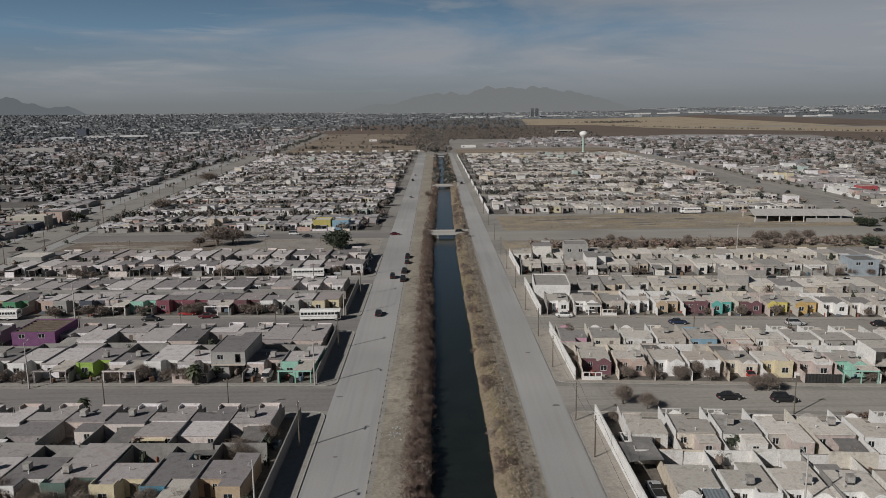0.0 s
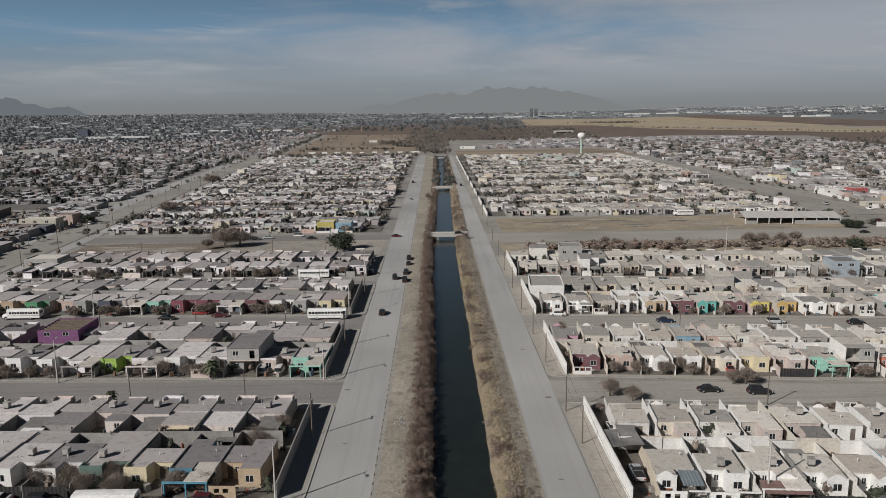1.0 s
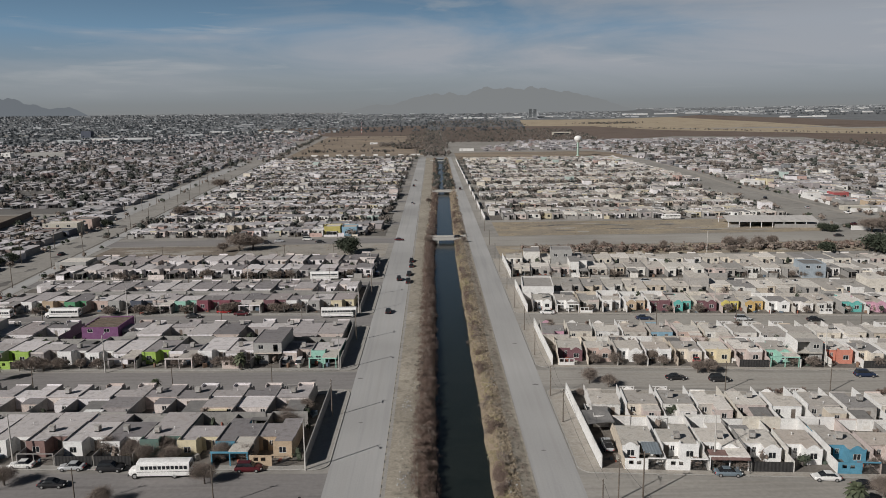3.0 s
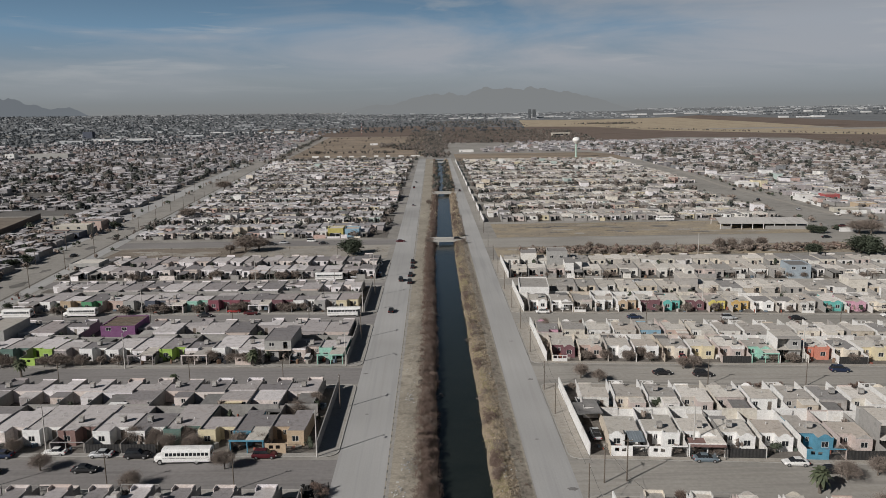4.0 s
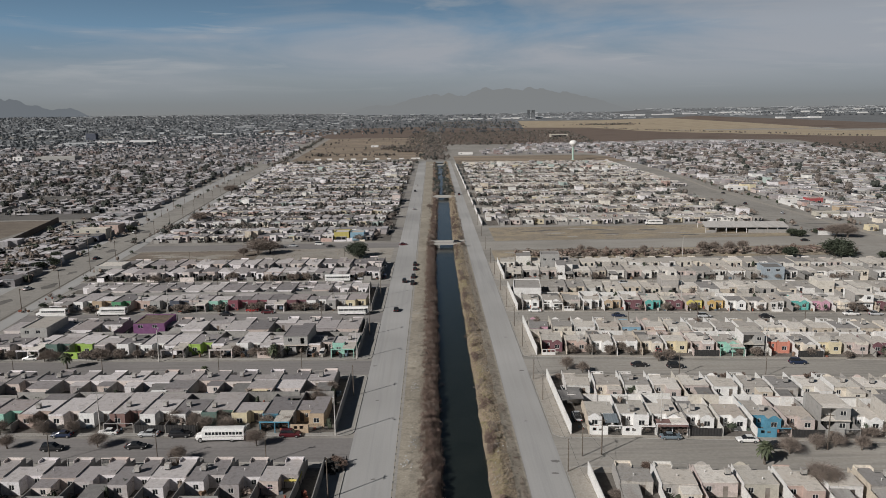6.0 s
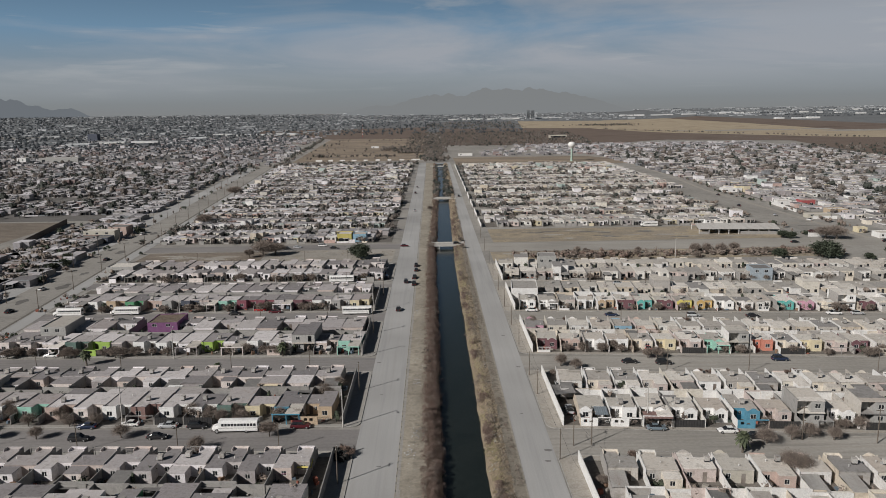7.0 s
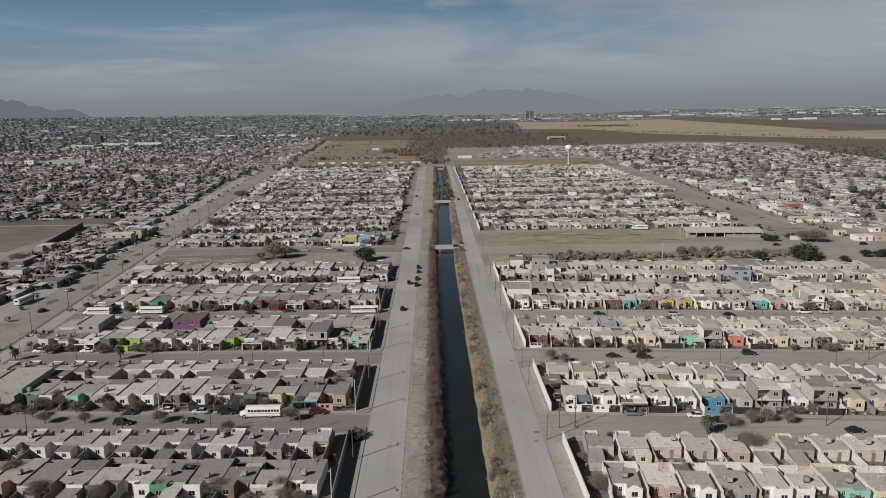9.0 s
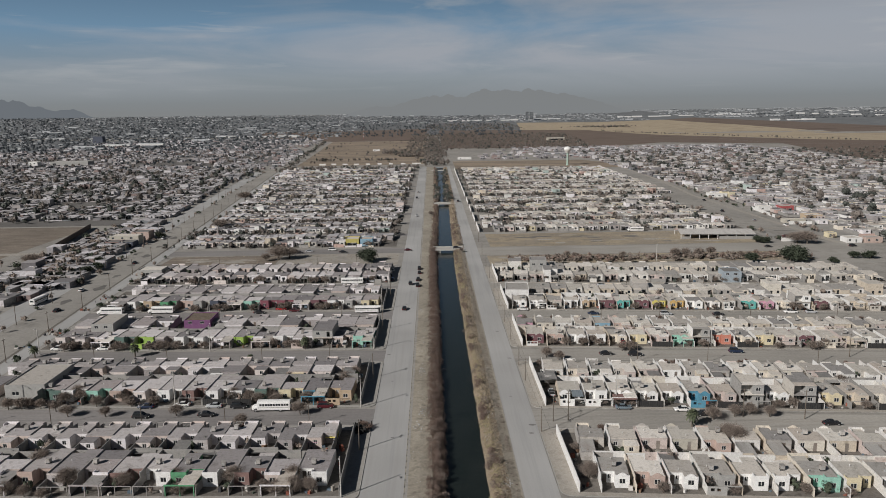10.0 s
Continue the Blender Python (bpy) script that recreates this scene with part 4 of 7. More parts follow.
def fill_row(side, blk, row, count):
    notable = (NOTABLE_L if side == "l" else NOTABLE_R).get((blk, row), {})
    f, b = (BLOCKS_L if side == "l" else BLOCKS_R)[blk]
    w = (PITCH_L if side == "l" else PITCH_R)[blk]
    for i in range(count):
        if i in notable and notable[i] is None:
            continue
        colour, storeys, front = notable.get(i, ("mixed", 1, random.choice(FENCES_L if side == "l" else FENCES)))
        if row == "b" and i not in notable:
            front = random.choice(["none", "rail", "none", "wall", "none", "low"])
        usual = (side, blk, row, i) not in TURNED_BAY
        key = (side, blk, row, colour, storeys, front if row == "f" else "any", usual, random.randrange(4))
        left = X_L - START_L[blk] - w * (i + 1) if side == "l" else X_R + START_R[blk] + w * i
        slope = SKEW if side == "r" else SKEW_L
        off = slope * (left - (27.0 if side == "r" else X_L))
        turn = SKEW_DEG if side == "r" else SKEW_L_DEG
        jog = random.uniform(-0.4, 0.4)
        if row == "f":
            m = pose(left, f + off + (0 if front in ("wall", "gate") else max(0, jog)), 0.11, 0, 0, turn)
        else:
            m = pose(left + w, b + off + slope * w - abs(jog), 0.11, 0, 0, 180 + turn)
        ob = KIT.get(key)
        if ob is None:
            KIT[key] = ob = make_house(side, blk, row, colour, storeys, front, w, usual)
            ob.matrix_world = m
        else:
            ob = copy_thing(ob, m)
        if random.random() < 0.5 and storeys == 1:
            p = m @ Vector((random.uniform(1.6, w - 2.2), SETBACK[side + row][blk] + random.uniform(0.9, 2.4), WALL_H + 0.13))
            COOLERS.append((p, random.uniform(-8, 8) + turn + random.choice([0, 90])))


for blk, nl, nr in ((0, 14, 12), (1, 16, 16), (2, 16, 19), (3, 16, 24)):
    for row in "fb":
        fill_row("l", blk, row, nl)
        if not (blk == 3 and row == "b"):
            fill_row("r", blk, row, nr)


# kerbs of the canal verge
s = Shape()
for j in range(-30, 340):
    s.box(-10.2, 3.0 * j + 0.01, -0.1, -10.0, 3.0 * j + 2.09, 0.1).box(-10.2, 3.0 * j + 2.11, -0.1, -10.0, 3.0 * j + 2.99, 0.11, 1)
solo("kerb", s, [M["bank"], M["kerb_dark"]], "low dusty kerb with worn black painted dashes", "kerb", kind="structure")
s = Shape()
for j in range(-30, 300):
    s.box(-9.998, 3.0 * j + 0.01, -0.1, -9.15 + 0.06 * math.sin(j * 2.3), 3.0 * j + 2.99, 0.12)
solo("pavement", s, M["walkway"], "narrow dusty concrete strip behind the canal kerb", "pavement", kind="structure")


# ---- houses farther off, joined block by block ----
def far_house(s, x, y, a, rnd, w=LOT, flip=False, rich=True, z=0.0):
    """A simpler house in a joined mesh: walls, roof slab, bay, door and window, yard wall. Slots: wall, roof, glass, yard."""
    d = rnd.uniform(5.5, 8.0)
    h = rnd.choice([2.4, 2.6, 2.8, 3.0, 3.0, 5.2]) if rnd.random() < 0.3 else 2.65
    back = rnd.uniform(2.5, 4.5) if flip else rnd.uniform(5.0, 7.5)
    if flip:
        a += math.pi
    ww = w - rnd.uniform(0.1, 0.9)

    def bx(x0, y0, z0, x1, y1, z1, mi):
        s.turned(x, y, a, x0, y0, z0 + z, x1, y1, z1 + z, mi)

    c, q = math.cos(a), math.sin(a)

    def slab(pts, z0, z1, mi):
        pts = [(x + c * u - q * v, y + q * u + c * v) for u, v in pts]
        s.prism([(u, v, z0 + z) for u, v in pts], [(u, v, z1 + z) for u, v in pts], mi)

    b = rnd.random() < 0.5
    x0, x1 = (0, ww * 0.5) if b else (ww * 0.5, ww)
    f, g = back - 2.6, back + d
    if b:
        plan = [(0, f), (x1, f), (x1, back), (ww, back), (ww, g), (0, g)]
        over = [(-0.1, f - 0.1), (x1 + 0.1, f - 0.1), (x1 + 0.1, back - 0.1), (ww + 0.1, back - 0.1), (ww + 0.1, g + 0.1), (-0.1, g + 0.1)]
    else:
        plan = [(0, back), (x0, back), (x0, f), (ww, f), (ww, g), (0, g)]
        over = [(-0.1, back - 0.1), (x0 - 0.1, back - 0.1), (x0 - 0.1, f - 0.1), (ww + 0.1, f - 0.1), (ww + 0.1, g + 0.1), (-0.1, g + 0.1)]
    slab(plan, 0, h, 0)
    slab(over, h, h + 0.15, 1)
    if rnd.random() < 0.7:
        bx(x0, back - 2.75, h + 0.15, x1, back - 2.55, h + 0.25 + rnd.uniform(0.1, 0.5), 0)
    m = (x0 + x1) / 2
    bx(m - 0.65, back - 2.63, 1.0, m + 0.65, back - 2.55, 2.1, 2)
    e = (0 if not b else ww * 0.5) + 0.5
    bx(e, back - 0.03, 0, e + 0.9, back + 0.05, 2.05, 2)
    bx(e + 1.3, back - 0.03, 1.0, e + 2.1, back + 0.05, 2.05, 2)
    if rich:
        bx(0.8, back + d - 0.05, 1.0, 1.8, back + d + 0.03, 2.1, 2)
        bx(3.6, back + d - 0.05, 0, 4.5, back + d + 0.03, 2.05, 2)
        if rnd.random() < 0.75:
            k, e2 = rnd.choice([0.0, 0.48]), back + d + rnd.uniform(1.5, 4.0)
            bx(ww * k, back + d + 0.12, 0, ww * (k + 0.52), e2, 2.6, 0)
            bx(ww * k - 0.05, back + d + 0.11, 2.6, ww * (k + 0.52) + 0.05, e2 + 0.1, 2.74, 1)
        bx(-0.2, 0.2, 0, -0.06, 17.8, rnd.choice([1.9, 2.2, 3.1]), 3)
        if rnd.random() < 0.5:
            bx(0.2, 0, 0, ww * rnd.choice([0.5, 1.0]), 0.15, rnd.choice([1.0, 1.9]), rnd.choice([0, 3]))
        if rnd.random() < 0.4:
            k = 0.5 if b else 0.0
            bx(ww * k + 0.1, 0.4, 2.3, ww * (k + 0.5) - 0.1, back - 0.3, 2.42, rnd.choice([1, 3, 1]))
            for u in (0.15, 0.47):
                bx(ww * (k + u), 0.45, 0, ww * (k + u) + 0.12, 0.57, 2.299, 3)
        if rnd.random() < 0.55:
            cx, cy = rnd.uniform(1, ww - 2), back + rnd.uniform(1, d - 2)
            bx(cx, cy, h + 0.3, cx + 0.9, cy + 0.9, h + 1.2, 4)


FAR_MATS = [M["wall_far"], M["roof_far"], M["glass"], M["block"], M["cooler"]]
rnd = random.Random(11)


def far_block(x0, x1, y0, y1, skew=0.0, ref=27.0, gap=0.04, rich=True, name="house_rows", label="rows of small flat-roofed rendered houses in whites and creams", mats=None):
    """Two rows of houses back to back between two streets."""
    s = Shape()
    n = int((x1 - x0) / LOT)
    a = math.atan(skew)
    for i in range(n):
        x = x0 + LOT * i
        if rnd.random() > gap:
            far_house(s, x, y0 + skew * (x - ref), a, rnd, rich=rich)
        if rnd.random() > gap:
            far_house(s, x + LOT, y1 + skew * (x + LOT - ref), a, rnd, flip=True, rich=rich)
    if s.f:
        solo(name, s, mats or FAR_MATS, label, "houses", kind="stuff")


MIXED_OLD = [M["wall_far"], M["roof_old"], M["glass"], M["block"], M["cooler"]]


def row_house(x, y, a, left, flip=False):
    """One house of the rows behind the near blocks, as a thing with its shell, roof, lot wall and cooler."""
    s = Shape()
    far_house(s, x, y, a, rnd, flip=flip)
    h = thing("house", "small flat-roofed rendered house in a row behind the near blocks", "house", "small terraced houses")
    for name, slots, mats in (("shell", (0, 2), [M["wall_l" if left else "wall"], M["glass"]]), ("roof", (1,), [M["roof_l" if left else "roof"]]), ("yard_wall", (3,), [M["block"]]), ("cooler_box", (4,), [M["cooler"]])):
        p = Shape()
        for f, m in zip(s.f, s.m):
            if m in slots:
                p.face([(s.v[i][0] - x, s.v[i][1] - y, s.v[i][2]) for i in f], slots.index(m))
        if p.f:
            part(name, p.weld(), mats, h)
    h.matrix_world = pose(x, y, 0)


for i in range(18):
    x = X_L - LOT * (i + 1)
    if x > avenue_edge(260) + 8:
        for flip in (False, True):
            u = x + (LOT if flip else 0)
            row_house(u, BLOCKS_L[4][flip] + SKEW_L * (u - X_L), math.atan(SKEW_L), True, flip)
for i in range(25):
    x = X_R + 0.8 + LOT * i
    u = x + LOT
    row_house(x, BLOCKS_R[4][0] + SKEW * (x - 27.0), math.atan(SKEW), False)
    row_house(u, BLOCKS_R[4][1] + SKEW * (u - 27.0), math.atan(SKEW), False, True)
    if i > 1:
        row_house(u, BLOCKS_R[3][1] + SKEW * (u - 27.0), math.atan(SKEW), False, True)
Y_L = [339, 390, 441, 492, 543, 606, 657, 708, 759, 810, 861, 905]
for y in Y_L:
    far_block(avenue_edge(y + 18) + 10, X_L - 1, y, y + 36, skew=-0.03, ref=X_L, gap=0.06, rich=y < 760, mats=MIXED_OLD)
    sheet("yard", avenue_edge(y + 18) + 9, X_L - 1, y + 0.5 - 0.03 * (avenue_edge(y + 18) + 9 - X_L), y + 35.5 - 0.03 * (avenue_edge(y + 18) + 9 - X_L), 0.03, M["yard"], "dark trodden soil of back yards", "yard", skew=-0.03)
    if y < 900:
        sheet("road", avenue_edge(y) + 4, -19.6, y + 38.5, y + 48.5, 0.018, M["street_l"], "dusty side street among distant houses", "road")
Y_R = [388, 437, 488, 540, 600, 650, 700, 750, 800, 850, 890]
for y in Y_R:
    far_block(X_R + 4 + 0.012 * (y - 388), (203.0 if y < 600 else 226.0) + (y - 388) * 0.01, y, y + 35, skew=-0.02, gap=0.06, rich=y < 760)
    sheet("yard", X_R + 4, 204.0, y + 0.5, y + 34.5, 0.03, M["yard"], "dark trodden soil of back yards", "yard", skew=-0.02)


def sprawl(name, x0, x1, y0, y1, period, density, turn=0.0, label="sprawl of small flat-roofed houses in whites, greys and creams", rich=False, shape=None, mats=None):
    """A town of loose rows farther away, following the lie of the land."""
    s = Shape()
    y = y0
    while y < y1:
        x = x0
        while x < x1:
            for flip in (False, True):
                if rnd.random() < density and (shape is None or shape(x, y)):
                    yy = y + (34 if flip else 0) + rnd.uniform(-1.5, 1.5) + turn * (x - x0)
                    far_house(s, x + (LOT if flip else 0), yy, math.atan(turn) + rnd.uniform(-0.04, 0.04), rnd, w=rnd.uniform(5.5, 11), flip=flip, rich=rich, z=rise(x, yy))
            x += rnd.uniform(7.0, 13.0)
        y += period
    solo(name, s, mats or FAR_MATS, label, "houses", kind="stuff")


OLD = [M["wall_old"], M["roof_old"], M["glass"], M["block"], M["cooler"]]
sprawl("house_rows", -226, -176, 236, 430, 21, 0.85, rich=True, shape=lambda x, y: -222 - 0.1 * (y - 270) < x < -186 - 0.09 * (y - 270), mats=OLD)
sprawl("house_rows", -300, -180, 150, 246, 23, 0.85, -0.05, rich=True, shape=lambda x, y: x < -186, mats=OLD)
# sheet under the town, dark to imitate shaded ground among its houses
s = Shape()
for (xa, ya), (xb, yb) in zip([(-212, 445), (-250, 940), (-275, 1500)], [(-250, 940), (-275, 1500)]):
    s.face([(-1400, ya, 0.03), (xa, ya, 0.03), (xb, yb, 0.03), (-1400, yb, 0.03)])
solo("ground", s, M["town_soil"], "trodden grey soil and lanes among town houses", "ground", kind="structure")
sprawl("town", -780, -205, 458, 940, 42, 0.95, 0.03, rich=True, shape=lambda x, y: x < -212 - 0.09 * (y - 445) and noise.noise((x * 0.011, y * 0.02, 8.0)) > -0.3, mats=OLD)
sprawl("town", -900, -240, 1500, 2120, 56, 0.5, 0.01, shape=lambda x, y: x < -262 - 0.06 * (y - 1300) and rnd.random() < 0.9, mats=OLD)
sprawl("town", -1300, -225, 952, 1500, 48, 0.62, 0.02, shape=lambda x, y: x < -226 - 0.075 * (y - 940) and noise.noise((x * 0.006, y * 0.012, 3.0)) > -0.28, mats=OLD)
s = Shape()
for ya, yb in ((398, 640), (640, 1300)):
    s.face([(254, ya, 0.02), (950, ya, 0.02), (950, yb, 0.02), (254, yb, 0.02)])
solo("ground", s, M["town_soil"], "trodden grey soil and lanes among town houses", "ground", kind="structure")
sprawl("town", 256, 760, 395, 640, 40, 0.88, -0.03, rich=True, mats=MIXED_OLD)
sprawl("town", 262, 300, 352, 390, 40, 0.9, -0.03, rich=True)
sprawl("town", 290, 760, 240, 380, 40, 0.8, -0.05, rich=True)
sprawl("town", 254, 900, 655, 1120, 42, 0.8, -0.02, shape=lambda x, y: y < 960 or x < 625, mats=[M["wall_old"], M["roof_far"], M["glass"], M["block"], M["cooler"]])
sprawl("town", 60, 640, 1120, 1480, 46, 0.6, -0.02, mats=OLD, shape=lambda x, y: x > 60 + (y - 1120) * 0.3)


# ---- open land and distance ----
def field(x0, x1, y0, y1, mat, label, z=0.05, n=8):
    sheet("field", x0, x1, y0, y1, z, M[mat], label, "field", n, n)


field(31, 196, 334, 380, "field_dry", "strip of dry golden grass between a road and houses", 0.04)
field(27, 200, 282, 306, "field_dry", "strip of dry brown weeds behind a row of houses", 0.04)
field(-150, -88, 286, 316, "field_fur", "fallow strip with worn paths", 0.04)
field(-86, -22, 284, 318, "track", "trodden dirt lot between streets", 0.04)
field(-420, -250, 275, 440, "field_fur", "walled fallow field with dry furrows", 0.04)


def land(low, top, mat, label, z=0.1, n=10):
    """A field between a near edge and a far edge, each a line of plan points."""
    s = Shape()

    def at(line, u):
        k = min(int(u * (len(line) - 1)), len(line) - 2)
        f = u * (len(line) - 1) - k
        return Vector(line[k]).lerp(Vector(line[k + 1]), f)

    m = 6 * (max(len(low), len(top)) - 1)
    for i in range(m):
        for j in range(n):
            pts = []
            for a, b in ((i, j), (i + 1, j), (i + 1, j + 1), (i, j + 1)):
                p = at(low, a / m).lerp(at(top, a / m), b / n)
                pts.append((p.x, p.y, z + rise(p.x, p.y) + (1.2 if p.y > 2300 else 0.0)))
            s.face(pts)
    solo("field", s, M[mat], label, "field", kind="structure")


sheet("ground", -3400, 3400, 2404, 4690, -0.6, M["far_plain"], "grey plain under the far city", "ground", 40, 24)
land([(-203, 1023), (-14, 1040)], [(-262, 1914), (-14, 1900)], "field_tan", "dry tan fallow fields beside the canal", 0.06)
land([(-510, 2290), (-262, 1920), (-14, 1905)], [(-640, 2700), (-300, 2760), (-20, 2860)], "field_brown", "ploughed brown fields beyond the houses", 0.08)
land([(30, 925), (300, 925)], [(30, 1085), (230, 1085)], "field_tan", "bare tan lot at the end of the rows", 0.06)
land([(20, 1500), (300, 1420), (522, 1624), (740, 1500)], [(25, 2700), (331, 2639), (538, 2552), (702, 2015)], "field_brown", "broad ploughed brown field beyond the town", 0.08)
land([(640, 1000), (860, 950), (1100, 900)], [(742, 1497), (1100, 1380), (1500, 1250)], "field_brown", "broad ploughed brown field beside the town", 0.09)
land([(742, 1500), (1100, 1383), (1500, 1253)], [(704, 2010), (918, 1643), (1500, 1254.5)], "field_brown", "tapering ploughed brown field", 0.1)
land([(320, 2645), (538, 2557), (662, 2082), (803, 1857), (921, 1646), (1500, 1255)], [(380, 3318), (708, 3228), (1045, 3343), (1155, 2713), (1184, 2143), (1700, 1500)], "field_gold", "broad golden stubble field", 0.1)
land([(1048, 3346), (1158, 2717), (1187, 2147), (1750, 1560)], [(1242, 3519), (1432, 2896), (1510, 2441), (2100, 2000)], "field_brown", "dark far ploughed strip", 0.12)
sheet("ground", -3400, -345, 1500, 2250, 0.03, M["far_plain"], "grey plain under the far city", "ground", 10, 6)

far_rnd = random.Random(21)


def clump(s, x, y, z, r, h, k, rnd, mi=0, heart=True):
    """A far tree: a tapered stem, a few uneven dense lumps of twigs and a ragged crown of small leaf-like faces round them."""
    fine = min(1.2, math.sqrt(32 / k))
    s.tube((x, y, z), (x, y, z + h * 0.5), 0.09 * h / 3, 0.03, 3, mi)
    if heart:
        for _ in range(4 if r > 1.6 else 3):
            a, q = rnd.uniform(0, 6.283), rnd.uniform(0.1, 0.5) * r
            cx, cy, cz, e, f = x + q * math.cos(a), y + q * math.sin(a), z + h * rnd.uniform(0.4, 0.72), r * rnd.uniform(0.38, 0.55), h * rnd.uniform(0.2, 0.3)
            rings = [[(cx + e * c * rnd.uniform(0.65, 1.2) * math.cos(b), cy + e * c * rnd.uniform(0.65, 1.2) * math.sin(b), cz + f * u * rnd.uniform(0.8, 1.2)) for b in (0.3, 1.55, 2.8, 4.05, 5.3)] for c, u in ((0.55, -0.75), (1.0, -0.1), (0.6, 0.75))]
            s.prism(rings[0], rings[1], mi, caps=False).prism(rings[1], rings[2], mi, caps=False).face(rings[2], mi)
        k = int(k * 0.6)
    for _ in range(k):
        a, u = rnd.uniform(0, 6.283), rnd.uniform(-1, 1)
        q = rnd.uniform(0.35, 1.0) * math.sqrt(1 - u * u)
        px, py, pz = x + r * q * math.cos(a), y + r * q * math.sin(a), z + h * (0.58 + 0.42 * u)
        e = r * rnd.uniform(0.16, 0.34) * fine
        b, c = rnd.uniform(0, 6.283), rnd.uniform(-0.8, 0.8)
        s.face([(px + e * math.cos(b), py + e * math.sin(b), pz + e * c), (px + e * math.cos(b + 2.1), py + e * math.sin(b + 2.1), pz - e * 0.4), (px + e * math.cos(b + 4.2), py + e * math.sin(b + 4.2), pz + e * 0.5)], mi)


def wood(name, label, count, place, size, k=46, mats=("woods", "woods_green"), green=0.25):
    s = Shape()
    for _ in range(count):
        x, y = place(far_rnd)
        r = far_rnd.uniform(*size)
        clump(s, x, y, rise(x, y), r, r * far_rnd.uniform(1.3, 2.0), k, far_rnd, 1 if far_rnd.random() < green else 0)
    solo(name, s, [M[m] for m in mats], label, "trees", kind="stuff")


wood("woodland", "bare winter trees lining the far canal", 420, lambda r: (r.choice([-9, 0, 12]) + r.gauss(0, 6), 985 + 1000 * r.random()), (2.0, 4.6), k=110, green=0.15)
wood("canal_growth", "green and bare bushes choking the far canal", 210, lambda r: (lambda y: (r.choice([-1.0, 9.5, 8.0]) + canal_drift(y) + r.gauss(0, 1.5), y))(r.choice([r.uniform(556, 690), r.uniform(556, 900)])), (0.9, 2.4), k=150, green=0.7)
wood("woodland", "belt of bare brown trees beyond the fields", 2000, lambda r: (lambda y: (r.uniform(-60, 330 + 0.1 * (y - 1400)), y))(r.uniform(1430, 2350)), (1.6, 3.8), k=60, green=0.12)
wood("yard_trees", "scattered bare and evergreen yard trees among houses", 1000, lambda r: (r.uniform(-800, -225), r.uniform(455, 940)), (1.4, 3.4), k=95, green=0.6)
wood("yard_trees", "large dark trees rising above the town houses", 260, lambda r: (r.uniform(-700, -225), r.uniform(455, 940)), (3.2, 5.4), k=190, green=0.55)
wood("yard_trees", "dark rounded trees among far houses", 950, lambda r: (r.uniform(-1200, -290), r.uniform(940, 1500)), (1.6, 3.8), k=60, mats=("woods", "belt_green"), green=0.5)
wood("yard_trees", "scattered bare and evergreen yard trees among houses", 1900, lambda r: (r.uniform(262, 900), r.uniform(240, 1300)), (1.6, 3.8), k=80, green=0.4)
wood("yard_trees", "large dark trees rising above the town houses", 260, lambda r: (r.uniform(275, 800), r.uniform(400, 1150)), (3.0, 5.4), k=170, green=0.35)
wood("yard_trees", "small bare trees in the yards between houses", 1700, lambda r: (r.uniform(-165, -26), r.uniform(340, 940)), (0.9, 2.4), k=70, green=0.35)
wood("yard_trees", "small bare trees in the yards between houses", 1800, lambda r: (r.uniform(32, 200), r.uniform(392, 925)), (0.9, 2.3), k=70, green=0.3)
wood("yard_trees", "bare trees along the streets between far house rows", 420, lambda r: (r.uniform(32, 205), r.choice([434, 486, 537, 596, 647, 697, 748, 798, 848]) + r.gauss(0, 2.2)), (1.2, 2.8), k=60, green=0.25)
wood("yard_trees", "bare trees along the streets between far house rows", 420, lambda r: (r.uniform(-165, -26), r.choice([381, 432, 484, 535, 600, 650, 700, 752, 803, 853]) + r.gauss(0, 2.2)), (1.2, 2.8), k=60, green=0.3)
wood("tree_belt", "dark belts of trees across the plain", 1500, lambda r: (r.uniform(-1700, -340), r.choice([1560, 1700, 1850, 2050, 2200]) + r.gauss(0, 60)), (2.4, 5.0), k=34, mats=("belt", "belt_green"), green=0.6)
wood("tree_belt", "dark trees beyond the ploughed field", 420, lambda r: (r.uniform(-20, 340), r.uniform(2680, 3260)), (2.4, 4.4), k=40, green=0.2)
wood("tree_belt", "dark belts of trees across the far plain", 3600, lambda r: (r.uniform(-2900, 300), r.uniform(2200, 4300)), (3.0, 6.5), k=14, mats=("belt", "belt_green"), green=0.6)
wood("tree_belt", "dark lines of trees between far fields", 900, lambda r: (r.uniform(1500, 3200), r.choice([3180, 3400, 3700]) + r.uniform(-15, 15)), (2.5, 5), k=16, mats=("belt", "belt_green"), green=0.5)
wood("tree_row", "dark trees about a farm in the stubble field", 120, lambda r: (r.gauss(640, 60), r.gauss(2780, 30)), (2.5, 5), k=40, green=0.4)
wood("tree_row", "low bushes along the field's edge", 120, lambda r: (lambda u: (560 + 400 * u + r.gauss(0, 8), 2480 - 880 * u + r.gauss(0, 10)))(r.random()), (1.5, 3.2), k=40, green=0.3)
wood("tree_row", "scattered brown bushes over the fallow field", 90, lambda r: (r.uniform(-240, -18), r.uniform(1060, 1900)), (1.2, 3.2), k=50, green=0.15)
wood("tree_row", "row of dark shrubs along a field", 60, lambda r: (r.uniform(-60, -12), r.uniform(1215, 1235)), (2, 4))
wood("tree_row", "bare trees closing the end of the house rows", 150, lambda r: (r.uniform(-215, -22), r.gauss(945, 16)), (1.8, 3.6), k=80, green=0.25)
